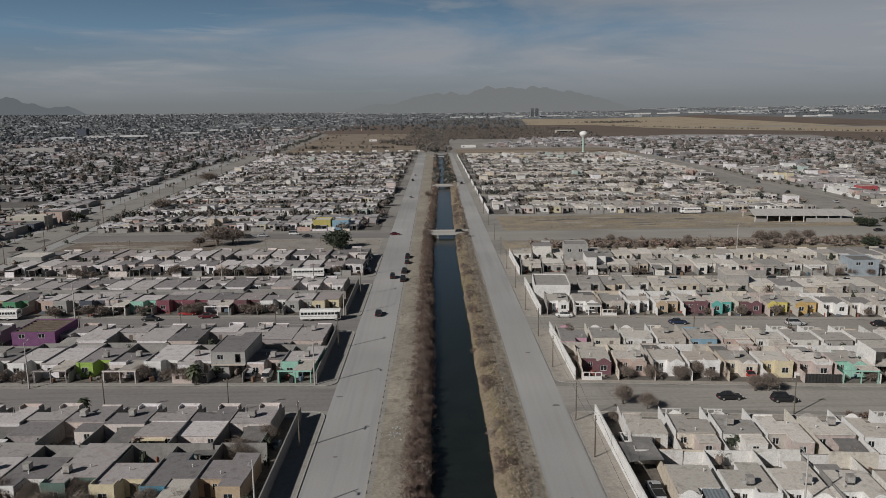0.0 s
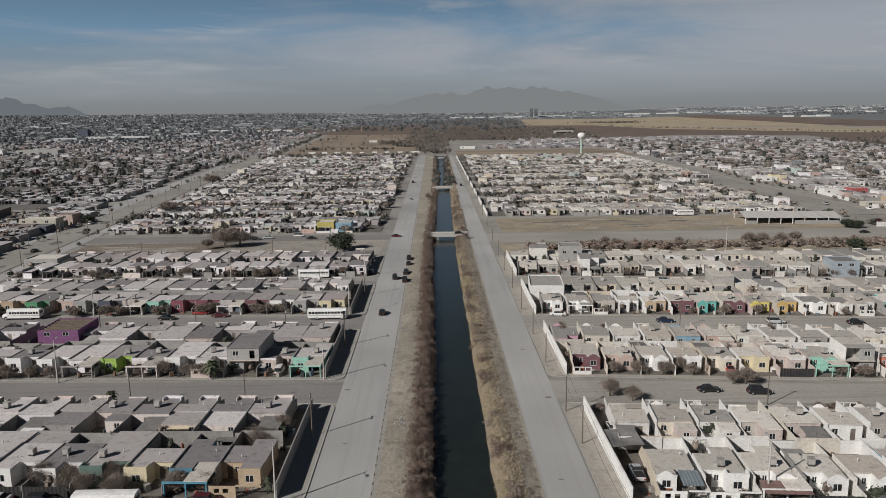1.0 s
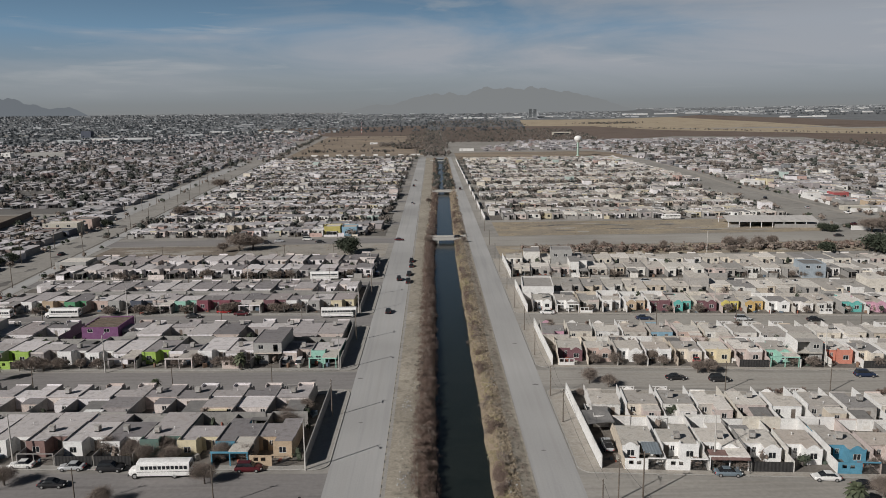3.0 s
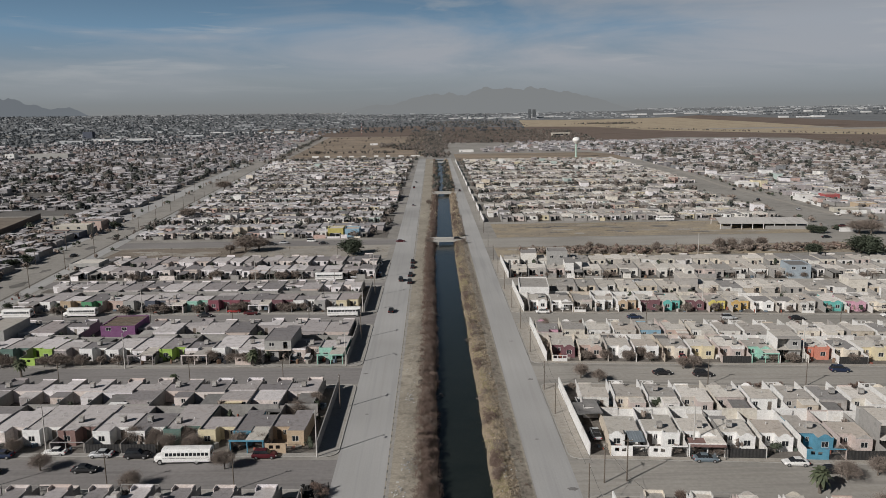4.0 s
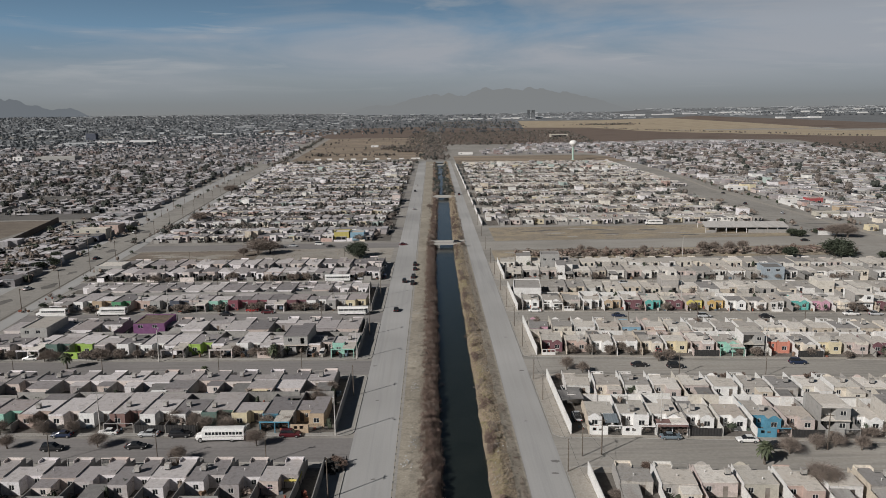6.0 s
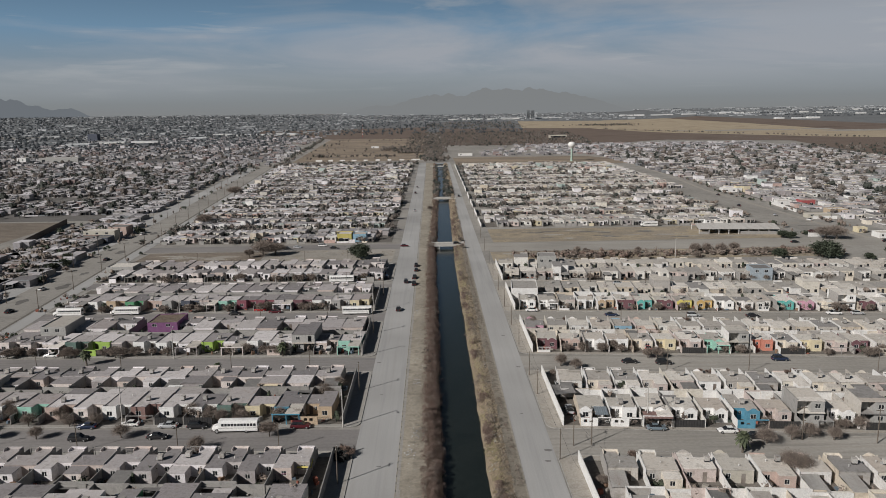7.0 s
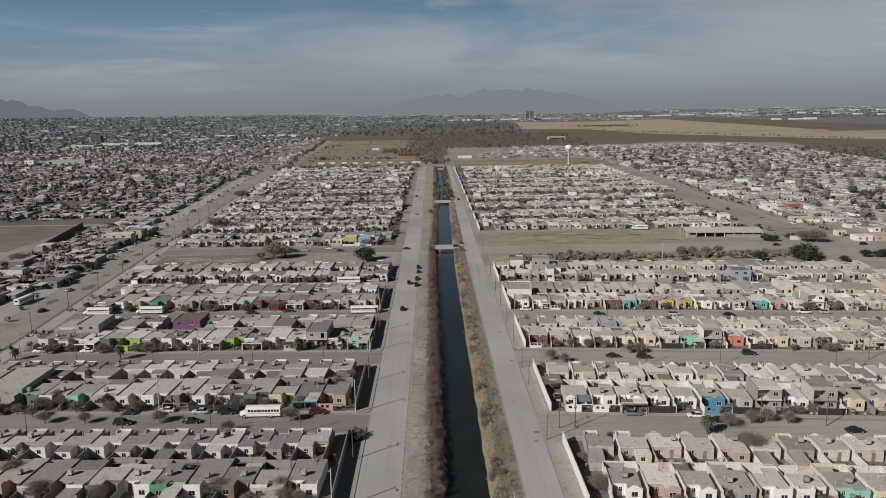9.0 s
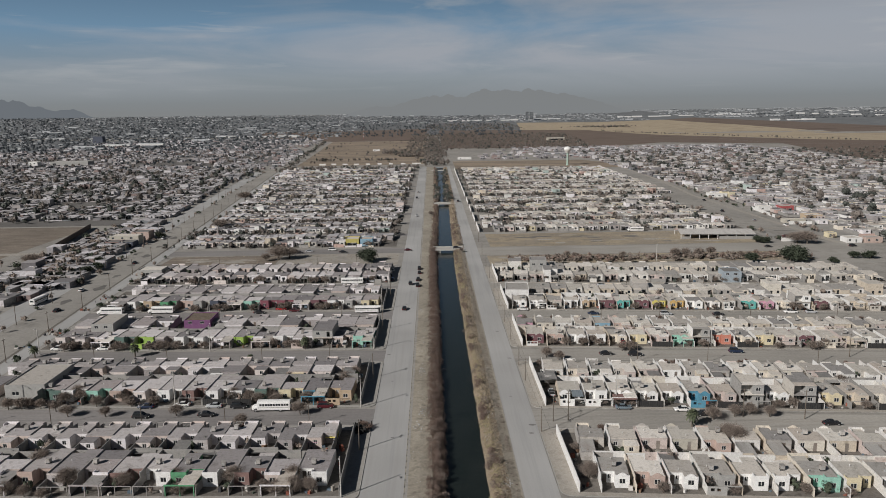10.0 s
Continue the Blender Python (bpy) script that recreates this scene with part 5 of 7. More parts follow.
wood("tree_row", "bare trees along a field ditch", 45, lambda r: (r.uniform(-190, -60), 1136 + r.gauss(0, 4)), (1.6, 3.2), k=60, green=0.3)
wood("tree_row", "brown trees standing in the fallow field", 70, lambda r: (r.uniform(-95, -18), r.gauss(1340, 35)), (2.2, 4.4), k=60, green=0.15)
wood("tree_row", "dark trees along the far end of the avenue", 110, lambda r: (lambda y: (-206 - 0.078 * (y - 940) + r.gauss(0, 3), y))(r.uniform(960, 1900)), (1.6, 3.4), k=50, green=0.4)
s = Shape()
for i in range(9):
    s.box(-172 + 17.5 * i, 1040, 0, -172 + 17.5 * i + far_rnd.uniform(5, 13), 1040.3, far_rnd.uniform(1.6, 2.6))
solo("boundary_wall", s, M["white_wall"], "broken line of pale wall at the field's edge", "wall", kind="structure")
sheet("ditch", -262, -24, 1133, 1139, 0.075, M["yard"], "dark ditch across the fallow field", "ditch")
sheet("ditch", -275, -24, 1420, 1426, 0.075, M["field_brown"], "dark ditch across the fallow field", "ditch")


def far_city(count, place, label, size=(6, 17), shed=0.2):
    s = Shape()
    for _ in range(count):
        x, y = place(far_rnd)
        w, d, h = far_rnd.uniform(*size), far_rnd.uniform(*size), far_rnd.uniform(2.5, 5)
        big = far_rnd.random() < shed
        if big:
            w, d, h = w * far_rnd.uniform(2, 6), d * 2.0, far_rnd.uniform(4, 7)
        z = rise(x, y)
        s.box(x, y, z - 2, x + w, y + d, z + h, 0)
        s.box(x - 0.3, y - 0.3, z + h, x + w + 0.3, y + d + 0.3, z + h + 0.4, 2 if big else 1)
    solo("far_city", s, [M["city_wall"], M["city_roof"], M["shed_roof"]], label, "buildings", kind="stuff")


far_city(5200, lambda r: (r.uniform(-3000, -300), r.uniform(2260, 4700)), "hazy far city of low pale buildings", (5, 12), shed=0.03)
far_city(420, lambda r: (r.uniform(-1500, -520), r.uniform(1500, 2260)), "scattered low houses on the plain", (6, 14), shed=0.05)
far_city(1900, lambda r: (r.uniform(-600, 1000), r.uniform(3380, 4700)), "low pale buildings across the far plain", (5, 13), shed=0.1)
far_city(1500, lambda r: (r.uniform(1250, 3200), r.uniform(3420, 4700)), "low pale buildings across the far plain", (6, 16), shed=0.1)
s = Shape()
for (xa, ya), (xb, yb), n in (((1380, 3790), (1620, 3710), 4), ((1740, 3790), (1990, 3200), 6), ((1390, 3050), (1560, 2990), 3), ((2020, 3900), (2700, 3300), 8), ((60, 3560), (620, 3620), 9), ((900, 3700), (1300, 3760), 5), ((-700, 2330), (-420, 2300), 7), ((-860, 1830), (-690, 1805), 2)):
    for i in range(n):
        u = (i + far_rnd.uniform(0.1, 0.5)) / n
        x, y, L = xa + (xb - xa) * u, ya + (yb - ya) * u, abs(xb - xa) / n * far_rnd.uniform(0.55, 0.95)
        z, h, d = rise(x, y), far_rnd.uniform(4, 7), far_rnd.uniform(14, 26)
        s.box(x, y, z - 2, x + L, y + d, z + h, 0)
        s.prism([(x - 0.5, y - 0.5, z + h), (x + L + 0.5, y - 0.5, z + h), (x + L + 0.5, y + d + 0.5, z + h), (x - 0.5, y + d + 0.5, z + h)], [(x - 0.5, y + d * 0.45, z + h + 1.6), (x + L + 0.5, y + d * 0.45, z + h + 1.6), (x + L + 0.5, y + d * 0.55, z + h + 1.6), (x - 0.5, y + d * 0.55, z + h + 1.6)], 1)
solo("warehouses", s, [M["frame"], M["shed_roof"]], "long white warehouses with low pitched roofs on the plain", "warehouses", kind="stuff")


def ridge(name, x0, x1, y, peaks, mat, label):
    """A mountain skyline: peaks are (x, height, half-width); built as a solid with folded slopes."""
    s = Shape()
    n = 160
    rows = []
    for j in range(4):
        line = []
        for i in range(n + 1):
            x = x0 + (x1 - x0) * i / n
            h = sum((p[1] * math.exp(-2.2 * ((x - p[0]) / p[2]) ** 2)) ** 4 for p in peaks) ** 0.25
            h *= 1 + 0.12 * noise.noise((x * 0.008, j, 1.0)) + 0.10 * noise.noise((x * 0.022, j, 5.0)) + 0.05 * noise.noise((x * 0.06, j, 9.0))
            line.append((x, y - 150 * (3 - j) + 40 * noise.noise((x * 0.01, j * 3.0, 2.0)), 40 + h * (0.0, 0.35, 0.72, 1.0)[j]))
        rows.append(line)
    for j in range(3):
        for i in range(n):
            s.face([rows[j][i], rows[j][i + 1], rows[j + 1][i + 1], rows[j + 1][i]])
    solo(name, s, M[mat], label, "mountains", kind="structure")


# both skylines glow evenly in the colour of the haze in front of them
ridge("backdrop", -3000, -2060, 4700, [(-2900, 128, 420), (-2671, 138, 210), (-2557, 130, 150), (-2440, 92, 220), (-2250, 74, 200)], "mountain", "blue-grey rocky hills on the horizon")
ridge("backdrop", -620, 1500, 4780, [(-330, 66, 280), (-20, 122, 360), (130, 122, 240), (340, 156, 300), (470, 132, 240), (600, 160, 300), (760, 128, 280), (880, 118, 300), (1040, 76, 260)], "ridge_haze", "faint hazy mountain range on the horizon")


# ---- bridges, water tower, sheds ----
def bridge(y, x0, x1, w, label):
    b = thing("bridge", label, "bridge")
    part("deck", Shape().box(x0, y, -0.25, x1, y + w, 0.35), M["kerb"], b)
    for yy in (y, y + w - 0.3):
        part("parapet", Shape().box(x0, yy, 0.352, x1, yy + 0.3, 0.95).box(x0 - 0.4, yy - 0.08, 0.0, x0 + 0.4, yy + 0.38, 1.2).box(x1 - 0.4, yy - 0.08, 0.0, x1 + 0.4, yy + 0.38, 1.2), M["kerb"], b, "worn concrete parapet")
    for x in (x0 + 3.2, x1 - 3.2):
        part("abutment", Shape().box(x - 1.0, y + 0.1, -2.6, x + 1.0, y + w - 0.1, -0.252), M["kerb"], b)
    return b


bridge(325, -2.8, 14.4, 8.0, "low concrete road bridge with pale parapets over the canal")
bridge(543, -1.6, 17.0, 9.0, "concrete bridge with pale parapets over the canal")
bridge(905, -4.0, 18.0, 6.0, "far concrete bridge over the canal")


def water_tower(x, y):
    t = thing("water_tower", "white mushroom-shaped steel water tower among houses", "water tower")
    n = 20
    prof = [(2.6, 0.0), (1.5, 1.2), (1.35, 17.0), (1.7, 19.0), (3.6, 21.0), (5.2, 23.0), (5.6, 24.8), (5.0, 26.6), (3.2, 28.0), (0.6, 28.6)]
    s = Shape()
    rings = [[(r * math.cos(2 * math.pi * i / n), r * math.sin(2 * math.pi * i / n), z) for i in range(n)] for r, z in prof]
    for a, b in zip(rings[:4], rings[1:4]):
        s.prism(a, b, caps=False)
    part("shaft", s, paint("celadon"), t, "pale green painted shaft", smooth=True)
    s = Shape()
    for a, b in zip(rings[3:], rings[4:]):
        s.prism(a, b, caps=False)
    s.face(rings[-1])
    part("tank", s, paint("white"), t, "white bulb tank", smooth=True)
    s = Shape()
    s.tube((1.5, 0, 0), (1.5, 0, 19), 0.05, 0.05, 4).tube((1.5, 0.4, 0), (1.5, 0.4, 19), 0.05, 0.05, 4)
    part("ladder", s, M["galv"], t)
    t.matrix_world = pose(x, y, 0) @ Matrix.Scale(0.93, 4)


water_tower(190.5, 972.0)


def open_shed(x, y, L, D, turn, label):
    h = thing("open_shed", label, "shed")
    s = Shape()
    s.prism([(-0.5, -0.5, 3.0), (L + 0.5, -0.5, 3.0), (L + 0.5, D / 2, 4.9), (-0.5, D / 2, 4.9)], [(-0.5, -0.5, 3.15), (L + 0.5, -0.5, 3.15), (L + 0.5, D / 2, 5.05), (-0.5, D / 2, 5.05)])
    s.prism([(-0.5, D / 2 + 0.01, 4.9), (L + 0.5, D / 2 + 0.01, 4.9), (L + 0.5, D + 0.5, 3.0), (-0.5, D + 0.5, 3.0)], [(-0.5, D / 2 + 0.01, 5.05), (L + 0.5, D / 2 + 0.01, 5.05), (L + 0.5, D + 0.5, 3.15), (-0.5, D + 0.5, 3.15)])
    part("roof", s, M["shed_sheet"], h, "weathered sheet-metal roof")
    for i in range(9):
        for yy in (0.0, D):
            part("post", Shape().box(L * i / 8 - 0.15, yy - 0.15, 0, L * i / 8 + 0.15, yy + 0.15, 3.02), M["white_wall"], h)
    part("back_wall", Shape().box(L * 0.45, D - 0.4, 0, L - 0.3, D - 0.2, 2.9), M["white_wall"], h)
    part("front_wall", Shape().box(L * 0.52, -0.4, 0, L - 0.3, -0.2, 1.9).box(0.3, -0.4, 0, L * 0.12, -0.2, 1.6), M["block"], h, "low grey block wall")
    h.matrix_world = pose(x, y, 0, 0, 0, turn)


open_shed(150, 350, 44, 19, -6, "long open-sided shed with a pale sheet roof")
solo("boundary_wall", Shape().box(0, 0, 0, 0.3, 96, 3.4), M["dark_block"], "long dark brown boundary wall of a field", "wall", kind="structure").matrix_world = pose(-231, 339, 0, 0, 0, 10.5)
solo("boundary_wall", Shape().box(0, 0, 0, 0.3, 48, 1.3), M["kerb"], "low pale boundary wall of a field", "wall", kind="structure").matrix_world = pose(-223, 268, 0, 0, 0, 3)
sheet("road", -420, -226, 330, 337, 0.05, M["track"], "dirt path between two fallow fields", "road")

# boundary walls along the canal roads
for y0, y1 in BLOCKS_L.values():
    solo("boundary_wall", Shape().box(X_L + 0.1, y0, 0.1, X_L + 0.3, y1 - 1.2, 2.5), M["block"], "grey concrete block wall along the sidewalk", "wall", kind="structure")
for i, (y0, y1) in BLOCKS_R.items():
    solo("boundary_wall", Shape().box(X_R - 0.1, y0, 0.1, X_R + 0.12, y1 - 1.0, 2.6), M["white_wall"], "whitewashed block wall along the sidewalk", "wall", kind="structure")
for y in Y_R:
    solo("boundary_wall", Shape().box(X_R + 0.5, y, 0, X_R + 0.7, y + 35, 2.4), M["white_wall"], "pale wall at the end of a house row", "wall", kind="structure")


# ---- avenues beyond the blocks ----
def avenue(name, pts, w0, w1, mat, z, label):
    s = Shape()
    for (xa, ya), (xb, yb) in zip(pts, pts[1:]):
        s.face([(xa + w0, ya, z), (xa + w1, ya, z), (xb + w1, yb, z), (xb + w0, yb, z)])
    solo(name, s, M[mat], label, "road", kind="structure")


LINE = [(avenue_edge(y), y) for y in (-60, 120, 240, 330, 430, 640, 930)]
avenue("road", LINE, 0.6, 6.0, "road", 0.025, "near carriageway of a wide avenue beyond the houses")
avenue("road", LINE, -30.0, -18.0, "road", 0.025, "far carriageway of a wide avenue")
avenue("median", LINE, -17.8, -0.8, "dirt", 0.035, "broad dirt median of the avenue")
# drain is not dug: a flat strip whose dark colour gives its shade
avenue("ditch", LINE, -0.8, 0.4, "yard", 0.03, "dark open drain along the avenue median")
avenue("kerb", LINE, 0.4, 0.6, "kerb", 0.07, "pale kerb of the avenue median")
avenue("kerb", LINE, -18.0, -17.8, "kerb", 0.07, "pale kerb of the avenue median")
avenue("kerb", LINE, 6.0, 6.2, "kerb", 0.07, "pale kerb of the avenue")
avenue("road", [(avenue_edge(930), 930), (-236.0, 1260), (-262.0, 1900)], -2.0, 5.0, "track", 0.03, "narrow dirt road along a field")
sheet("road", -300, -200, 932, 944, 0.026, M["track"], "dirt cross road at the end of the avenue", "road")
s = Shape()
for x, y, e in ((-164, 216, 5), (-160, 242, 6), (-163, 268, 4), (-166, 296, 5), (-168, 322, 6), (-171, 352, 4), (-173, 385, 6)):
    s.face([(x + e * 0.5 * math.cos(a) * (0.8 + 0.25 * math.sin(3 * a + x)), y + e * math.sin(a) * (0.8 + 0.2 * math.cos(2 * a + y)), 0.045) for a in [2 * math.pi * k / 14 for k in range(14)]])
solo("dirt_patch", s, M["town_soil"], "dark damp earth patches on the avenue median", "dirt patch", kind="structure")
LINE_R = [(226.0, 330), (226.0, 480), (226.0, 580), (239.0, 720), (243.0, 800), (250.0, 1100)]
avenue("road", LINE_R, -9.0, 8.0, "dirt", 0.03, "dusty diverging avenue among houses")
avenue("pavement", LINE_R, 8.2, 12.0, "walkway_r", 0.04, "pale dirt sidewalk of the avenue")
avenue("median", LINE_R, -13.0, -9.2, "dirt", 0.034, "dry weedy edge of the avenue")
sheet("ground", 205, 300, 335, 396, 0.022, M["street"], "pale trodden dirt at the junction", "ground")
sheet("road", 23.0, 240, 308, 331, 0.02, M["street_r"], "dusty cross road from the canal bridge", "road")
sheet("road", -160, -19.6, 319, 334, 0.02, M["street_l"], "dusty cross street with parked cars", "road")
sheet("road", -19.6, 0, 324, 334, 0.026, M["road"], "bridge approach of pale concrete", "road")
sheet("road", 13.5, 23.0, 324, 334, 0.026, M["road"], "bridge approach of pale concrete", "road")
sheet("pavement", -45, -19.6, 236, 284, 0.022, M["street"], "dusty parking yard by the road", "pavement")


# ---- buildings that stand apart from the rows ----
def block_building(x, y, w, d, h, wall, label, openings=(), roof="roof_dark", turn=0.0, beams=0):
    b = thing("building", label, "building")
    t = 0.2
    part("shell", Shape().wall_x(0, w, 0, t, 0, h, openings).box(0, t, 0, t, d - t, h).box(w - t, t, 0, w, d - t, h).box(0, d - t, 0, w, d, h).weld(), wall, b)
    part("roof", Shape().box(t + 0.002, t + 0.002, h - 0.45, w - t - 0.002, d - t - 0.002, h - 0.3), M[roof], b)
    for i in range(beams):
        yy = t + (d - 2 * t) * (i + 0.5) / beams
        part("roof_beam", Shape().box(t + 0.002, yy - 0.12, h - 0.299, w - t - 0.002, yy + 0.12, h - 0.05), M["wood"], b)
    for xa, xb, za, zb in openings:
        window(b, xa, xb, za, zb, 0.0)
    b.matrix_world = pose(x, y, 0.11, 0, 0, turn)


block_building(-96.6, 167.0, 9.8, 11.4, 4.2, paint("purple"), "two-storey purple house with a beamed flat roof", [(1.5, 3.0, 2.8, 3.8), (6.0, 7.5, 2.8, 3.8)], roof="rust", beams=7)
block_building(-127.0, 101.0, 11.5, 18.0, 4.2, paint("grey"), "large plain grey block building with flat roof", [(2.0, 4.0, 1.0, 2.2)], roof="roof")
block_building(-128.0, 160.0, 8.0, 14.0, 5.4, paint("grey"), "tall bare grey block house", [(1.2, 2.6, 3.6, 4.7), (4.6, 6.0, 3.6, 4.7)], roof="roof")
block_building(27.6, 206.6, 10.0, 15.0, 4.4, M["white_wall"], "windowless pale block warehouse beside the canal road", roof="roof", turn=SKEW_DEG)
block_building(45.0, 259.0, 8.0, 9.0, 6.6, paint("grey"), "rough unfinished three-level grey house", [(1.0, 2.4, 3.8, 4.9), (4.8, 6.2, 3.8, 4.9)], roof="roof", turn=SKEW_DEG)


def far_towers(x, y):
    b = thing("apartment_tower", "pair of tall dark apartment towers far off on the plain", "building")
    z = rise(x, y)
    for dx, w, h in ((0, 15, 44), (21, 16, 41)):
        part("tower", Shape().box(dx, 0, z - 2, dx + w, 14, z + h), M["city_wall"], b)
        for k in range(9):
            part("window_band", Shape().box(dx + 1, -0.15, z + 4 + 4.3 * k, dx + w - 1, 0.05, z + 6 + 4.3 * k), M["glass"], b)
    b.matrix_world = pose(x, y, 0)


far_towers(450.0, 3560.0)

block_building(-204.0, 351.0, 9.0, 9.0, 3.4, paint("brick"), "dark red ground-floor corner shop", [(1.0, 3.6, 0.2, 2.5), (5.0, 8.0, 0.2, 2.5)], roof="roof_dark")
block_building(-194.8, 350.4, 8.4, 9.4, 3.3, paint("navy"), "dark blue shop beside a red shop", [(1.0, 3.4, 0.2, 2.5), (4.6, 7.4, 0.2, 2.5)], roof="roof_dark")
block_building(-204.6, 360.8, 18.0, 8.0, 5.6, paint("beige"), "beige two-storey house behind the corner shops", [(1.5, 3.0, 3.6, 4.8), (7.0, 8.6, 3.6, 4.8), (12.6, 14.4, 3.6, 4.8)], roof="roof")
block_building(-198.0, 379.0, 11.0, 10.0, 5.2, paint("salmon"), "dull pink two-storey house at the avenue", [(2.0, 3.6, 3.4, 4.6), (6.0, 7.6, 3.4, 4.6), (1.6, 3.0, 0.2, 2.3)], roof="roof_dark")
block_building(-55.5, 341.5, 8.0, 9.0, 4.8, paint("mustard"), "yellow two-level house with open front", [(1.0, 6.8, 0.2, 2.4)], roof="roof")
block_building(-46.8, 342.0, 7.4, 9.0, 4.4, paint("sky"), "pale blue house with flat roof", [(1.5, 3.0, 1.0, 2.2)], roof="roof")
block_building(263.0, 462.0, 10.0, 9.0, 4.4, paint("red"), "bright red building beside the avenue", [(1.5, 4.2, 0.2, 2.6), (6.0, 8.6, 0.2, 2.6)], roof="roof")
block_building(250.0, 470.0, 10.0, 8.0, 3.4, M["white_wall"], "long white walled lot office", [(2.0, 3.5, 1.0, 2.2)], roof="roof")
block_building(244.0, 560.0, 16.0, 9.0, 3.6, M["white_wall"], "long white single-storey building", [(2.0, 4.0, 1.0, 2.2), (8.0, 10.0, 1.0, 2.2)], roof="roof")
block_building(239.0, 346.0, 5.6, 5.0, 3.0, paint("cream"), "small pale yellow shop at the junction", [(1.0, 2.4, 0.2, 2.2)], roof="roof")
block_building(240.6, 327.0, 9.0, 8.0, 3.0, M["white_wall"], "white flat-roofed house at the junction", [(1.0, 2.4, 1.0, 2.2), (5.0, 6.0, 0.1, 2.2)], roof="roof")
block_building(251.0, 326.0, 10.0, 8.0, 3.2, paint("salmon"), "dull orange flat-roofed house at the junction", [(1.2, 2.6, 1.0, 2.2), (6.0, 7.6, 1.0, 2.2)], roof="roof")
block_building(240.0, 406.0, 15.0, 6.0, 2.6, paint("beige"), "beige single-storey building at the junction", [(2.0, 4.0, 1.0, 2.2)], roof="roof")
block_building(262.0, 420.0, 12.0, 9.0, 3.4, paint("tan"), "tan house with flat roof at the junction", [(2.0, 4.0, 1.0, 2.2), (7.0, 9.0, 1.0, 2.2)], roof="roof")
block_building(-150.0, 262.0, 12.0, 10.0, 4.0, paint("grey"), "grey workshop with wide flat roof at the avenue", [(2.0, 6.0, 0.2, 2.6)], roof="roof")
block_building(131.0, 231.5, 8.0, 9.0, 5.2, paint("slate"), "two-storey blue-grey house above the row", [(1.0, 2.4, 3.4, 4.5), (4.6, 6.2, 3.4, 4.5)], roof="roof_dark", turn=SKEW_DEG)


block_building(-640.0, 1104.0, 14.0, 12.0, 8.0, M["white_wall"], "tall white block building in the town", [(2.0, 4.0, 4.0, 6.0), (8.0, 10.0, 4.0, 6.0)], roof="roof")
block_building(-610.0, 1112.0, 60.0, 22.0, 7.0, paint("grey"), "long grey shed in the town", [(4.0, 9.0, 0.2, 4.5)], roof="shed_sheet")
block_building(-935.0, 2015.0, 26.0, 18.0, 20.0, paint("navy"), "dark square building block far off", [(4.0, 8.0, 4.0, 8.0)], roof="roof_dark")
block_building(290.0, 1815.0, 44.0, 16.0, 7.0, paint("beige"), "wide pale shed among bare trees", [(3.0, 40.0, 0.3, 4.6)], roof="shed_sheet")
block_building(40.0, 1130.0, 22.0, 9.0, 3.6, M["white_wall"], "long white house at the end of the canal road", [(3.0, 5.0, 1.0, 2.4)], roof="roof")
block_building(-120.0, 1420.0, 14.0, 9.0, 3.4, M["white_wall"], "small white farmhouse in the fallow field", [(3.0, 5.0, 1.0, 2.4)], roof="rust")


def radio_mast(x, y, top=34.0):
    t = thing("radio_mast", "slender red and white banded radio mast in a field", "mast")
    for i in range(7):
        a, b = top * i / 7, top * (i + 1) / 7
        part("band", Shape().tube((0, 0, a), (0, 0, b), 0.55 - 0.04 * i, 0.51 - 0.04 * i, 6), paint("red" if i % 2 == 0 else "white"), t)
    t.matrix_world = pose(x, y, rise(x, y))


radio_mast(-197.0, 2090.0)


# walls and gates about the junction
for x, y, w, turn in ((241, 401, 19, -5), (246, 434, 48, 86), (206, 336, 9, 0)):
    solo("boundary_wall", Shape().box(0, 0, 0, w, 0.2, 2.1).box(-0.15, -0.1, 0, 0.15, 0.3, 2.4).box(w - 0.15, -0.1, 0, w + 0.15, 0.3, 2.4), M["white_wall"], "pale rendered wall beside the junction", "wall", kind="structure").matrix_world = pose(x, y, 0, 0, 0, turn)


# bare trodden patches and worn paths over the dry strips
patch_rnd = random.Random(41)
s = Shape()
for x0, x1, y0, y1, n in ((40, 190, 338, 377, 26), (36, 195, 284, 305, 30), (-145, -90, 289, 313, 10), (206, 240, 340, 392, 8)):
    for _ in range(n):
        cx, cy, r, q = patch_rnd.uniform(x0, x1), patch_rnd.uniform(y0 + 3, y1 - 3), patch_rnd.uniform(3, 11), patch_rnd.uniform(0.8, 2.6)
        s.face([(max(x0 - 3, min(x1 + 3, cx + r * math.cos(a) * patch_rnd.uniform(0.6, 1.1))), max(y0, min(y1, cy + q * math.sin(a) * patch_rnd.uniform(0.6, 1.1))), 0.046 + 0.0006 * patch_rnd.randrange(20)) for a in [2 * math.pi * k / 16 for k in range(16)]], patch_rnd.choice([0, 0, 1]))
solo("dirt_patch", s, [M["track"], M["town_soil"]], "bare trodden patches over the dry grass strips", "dirt patch", kind="structure")


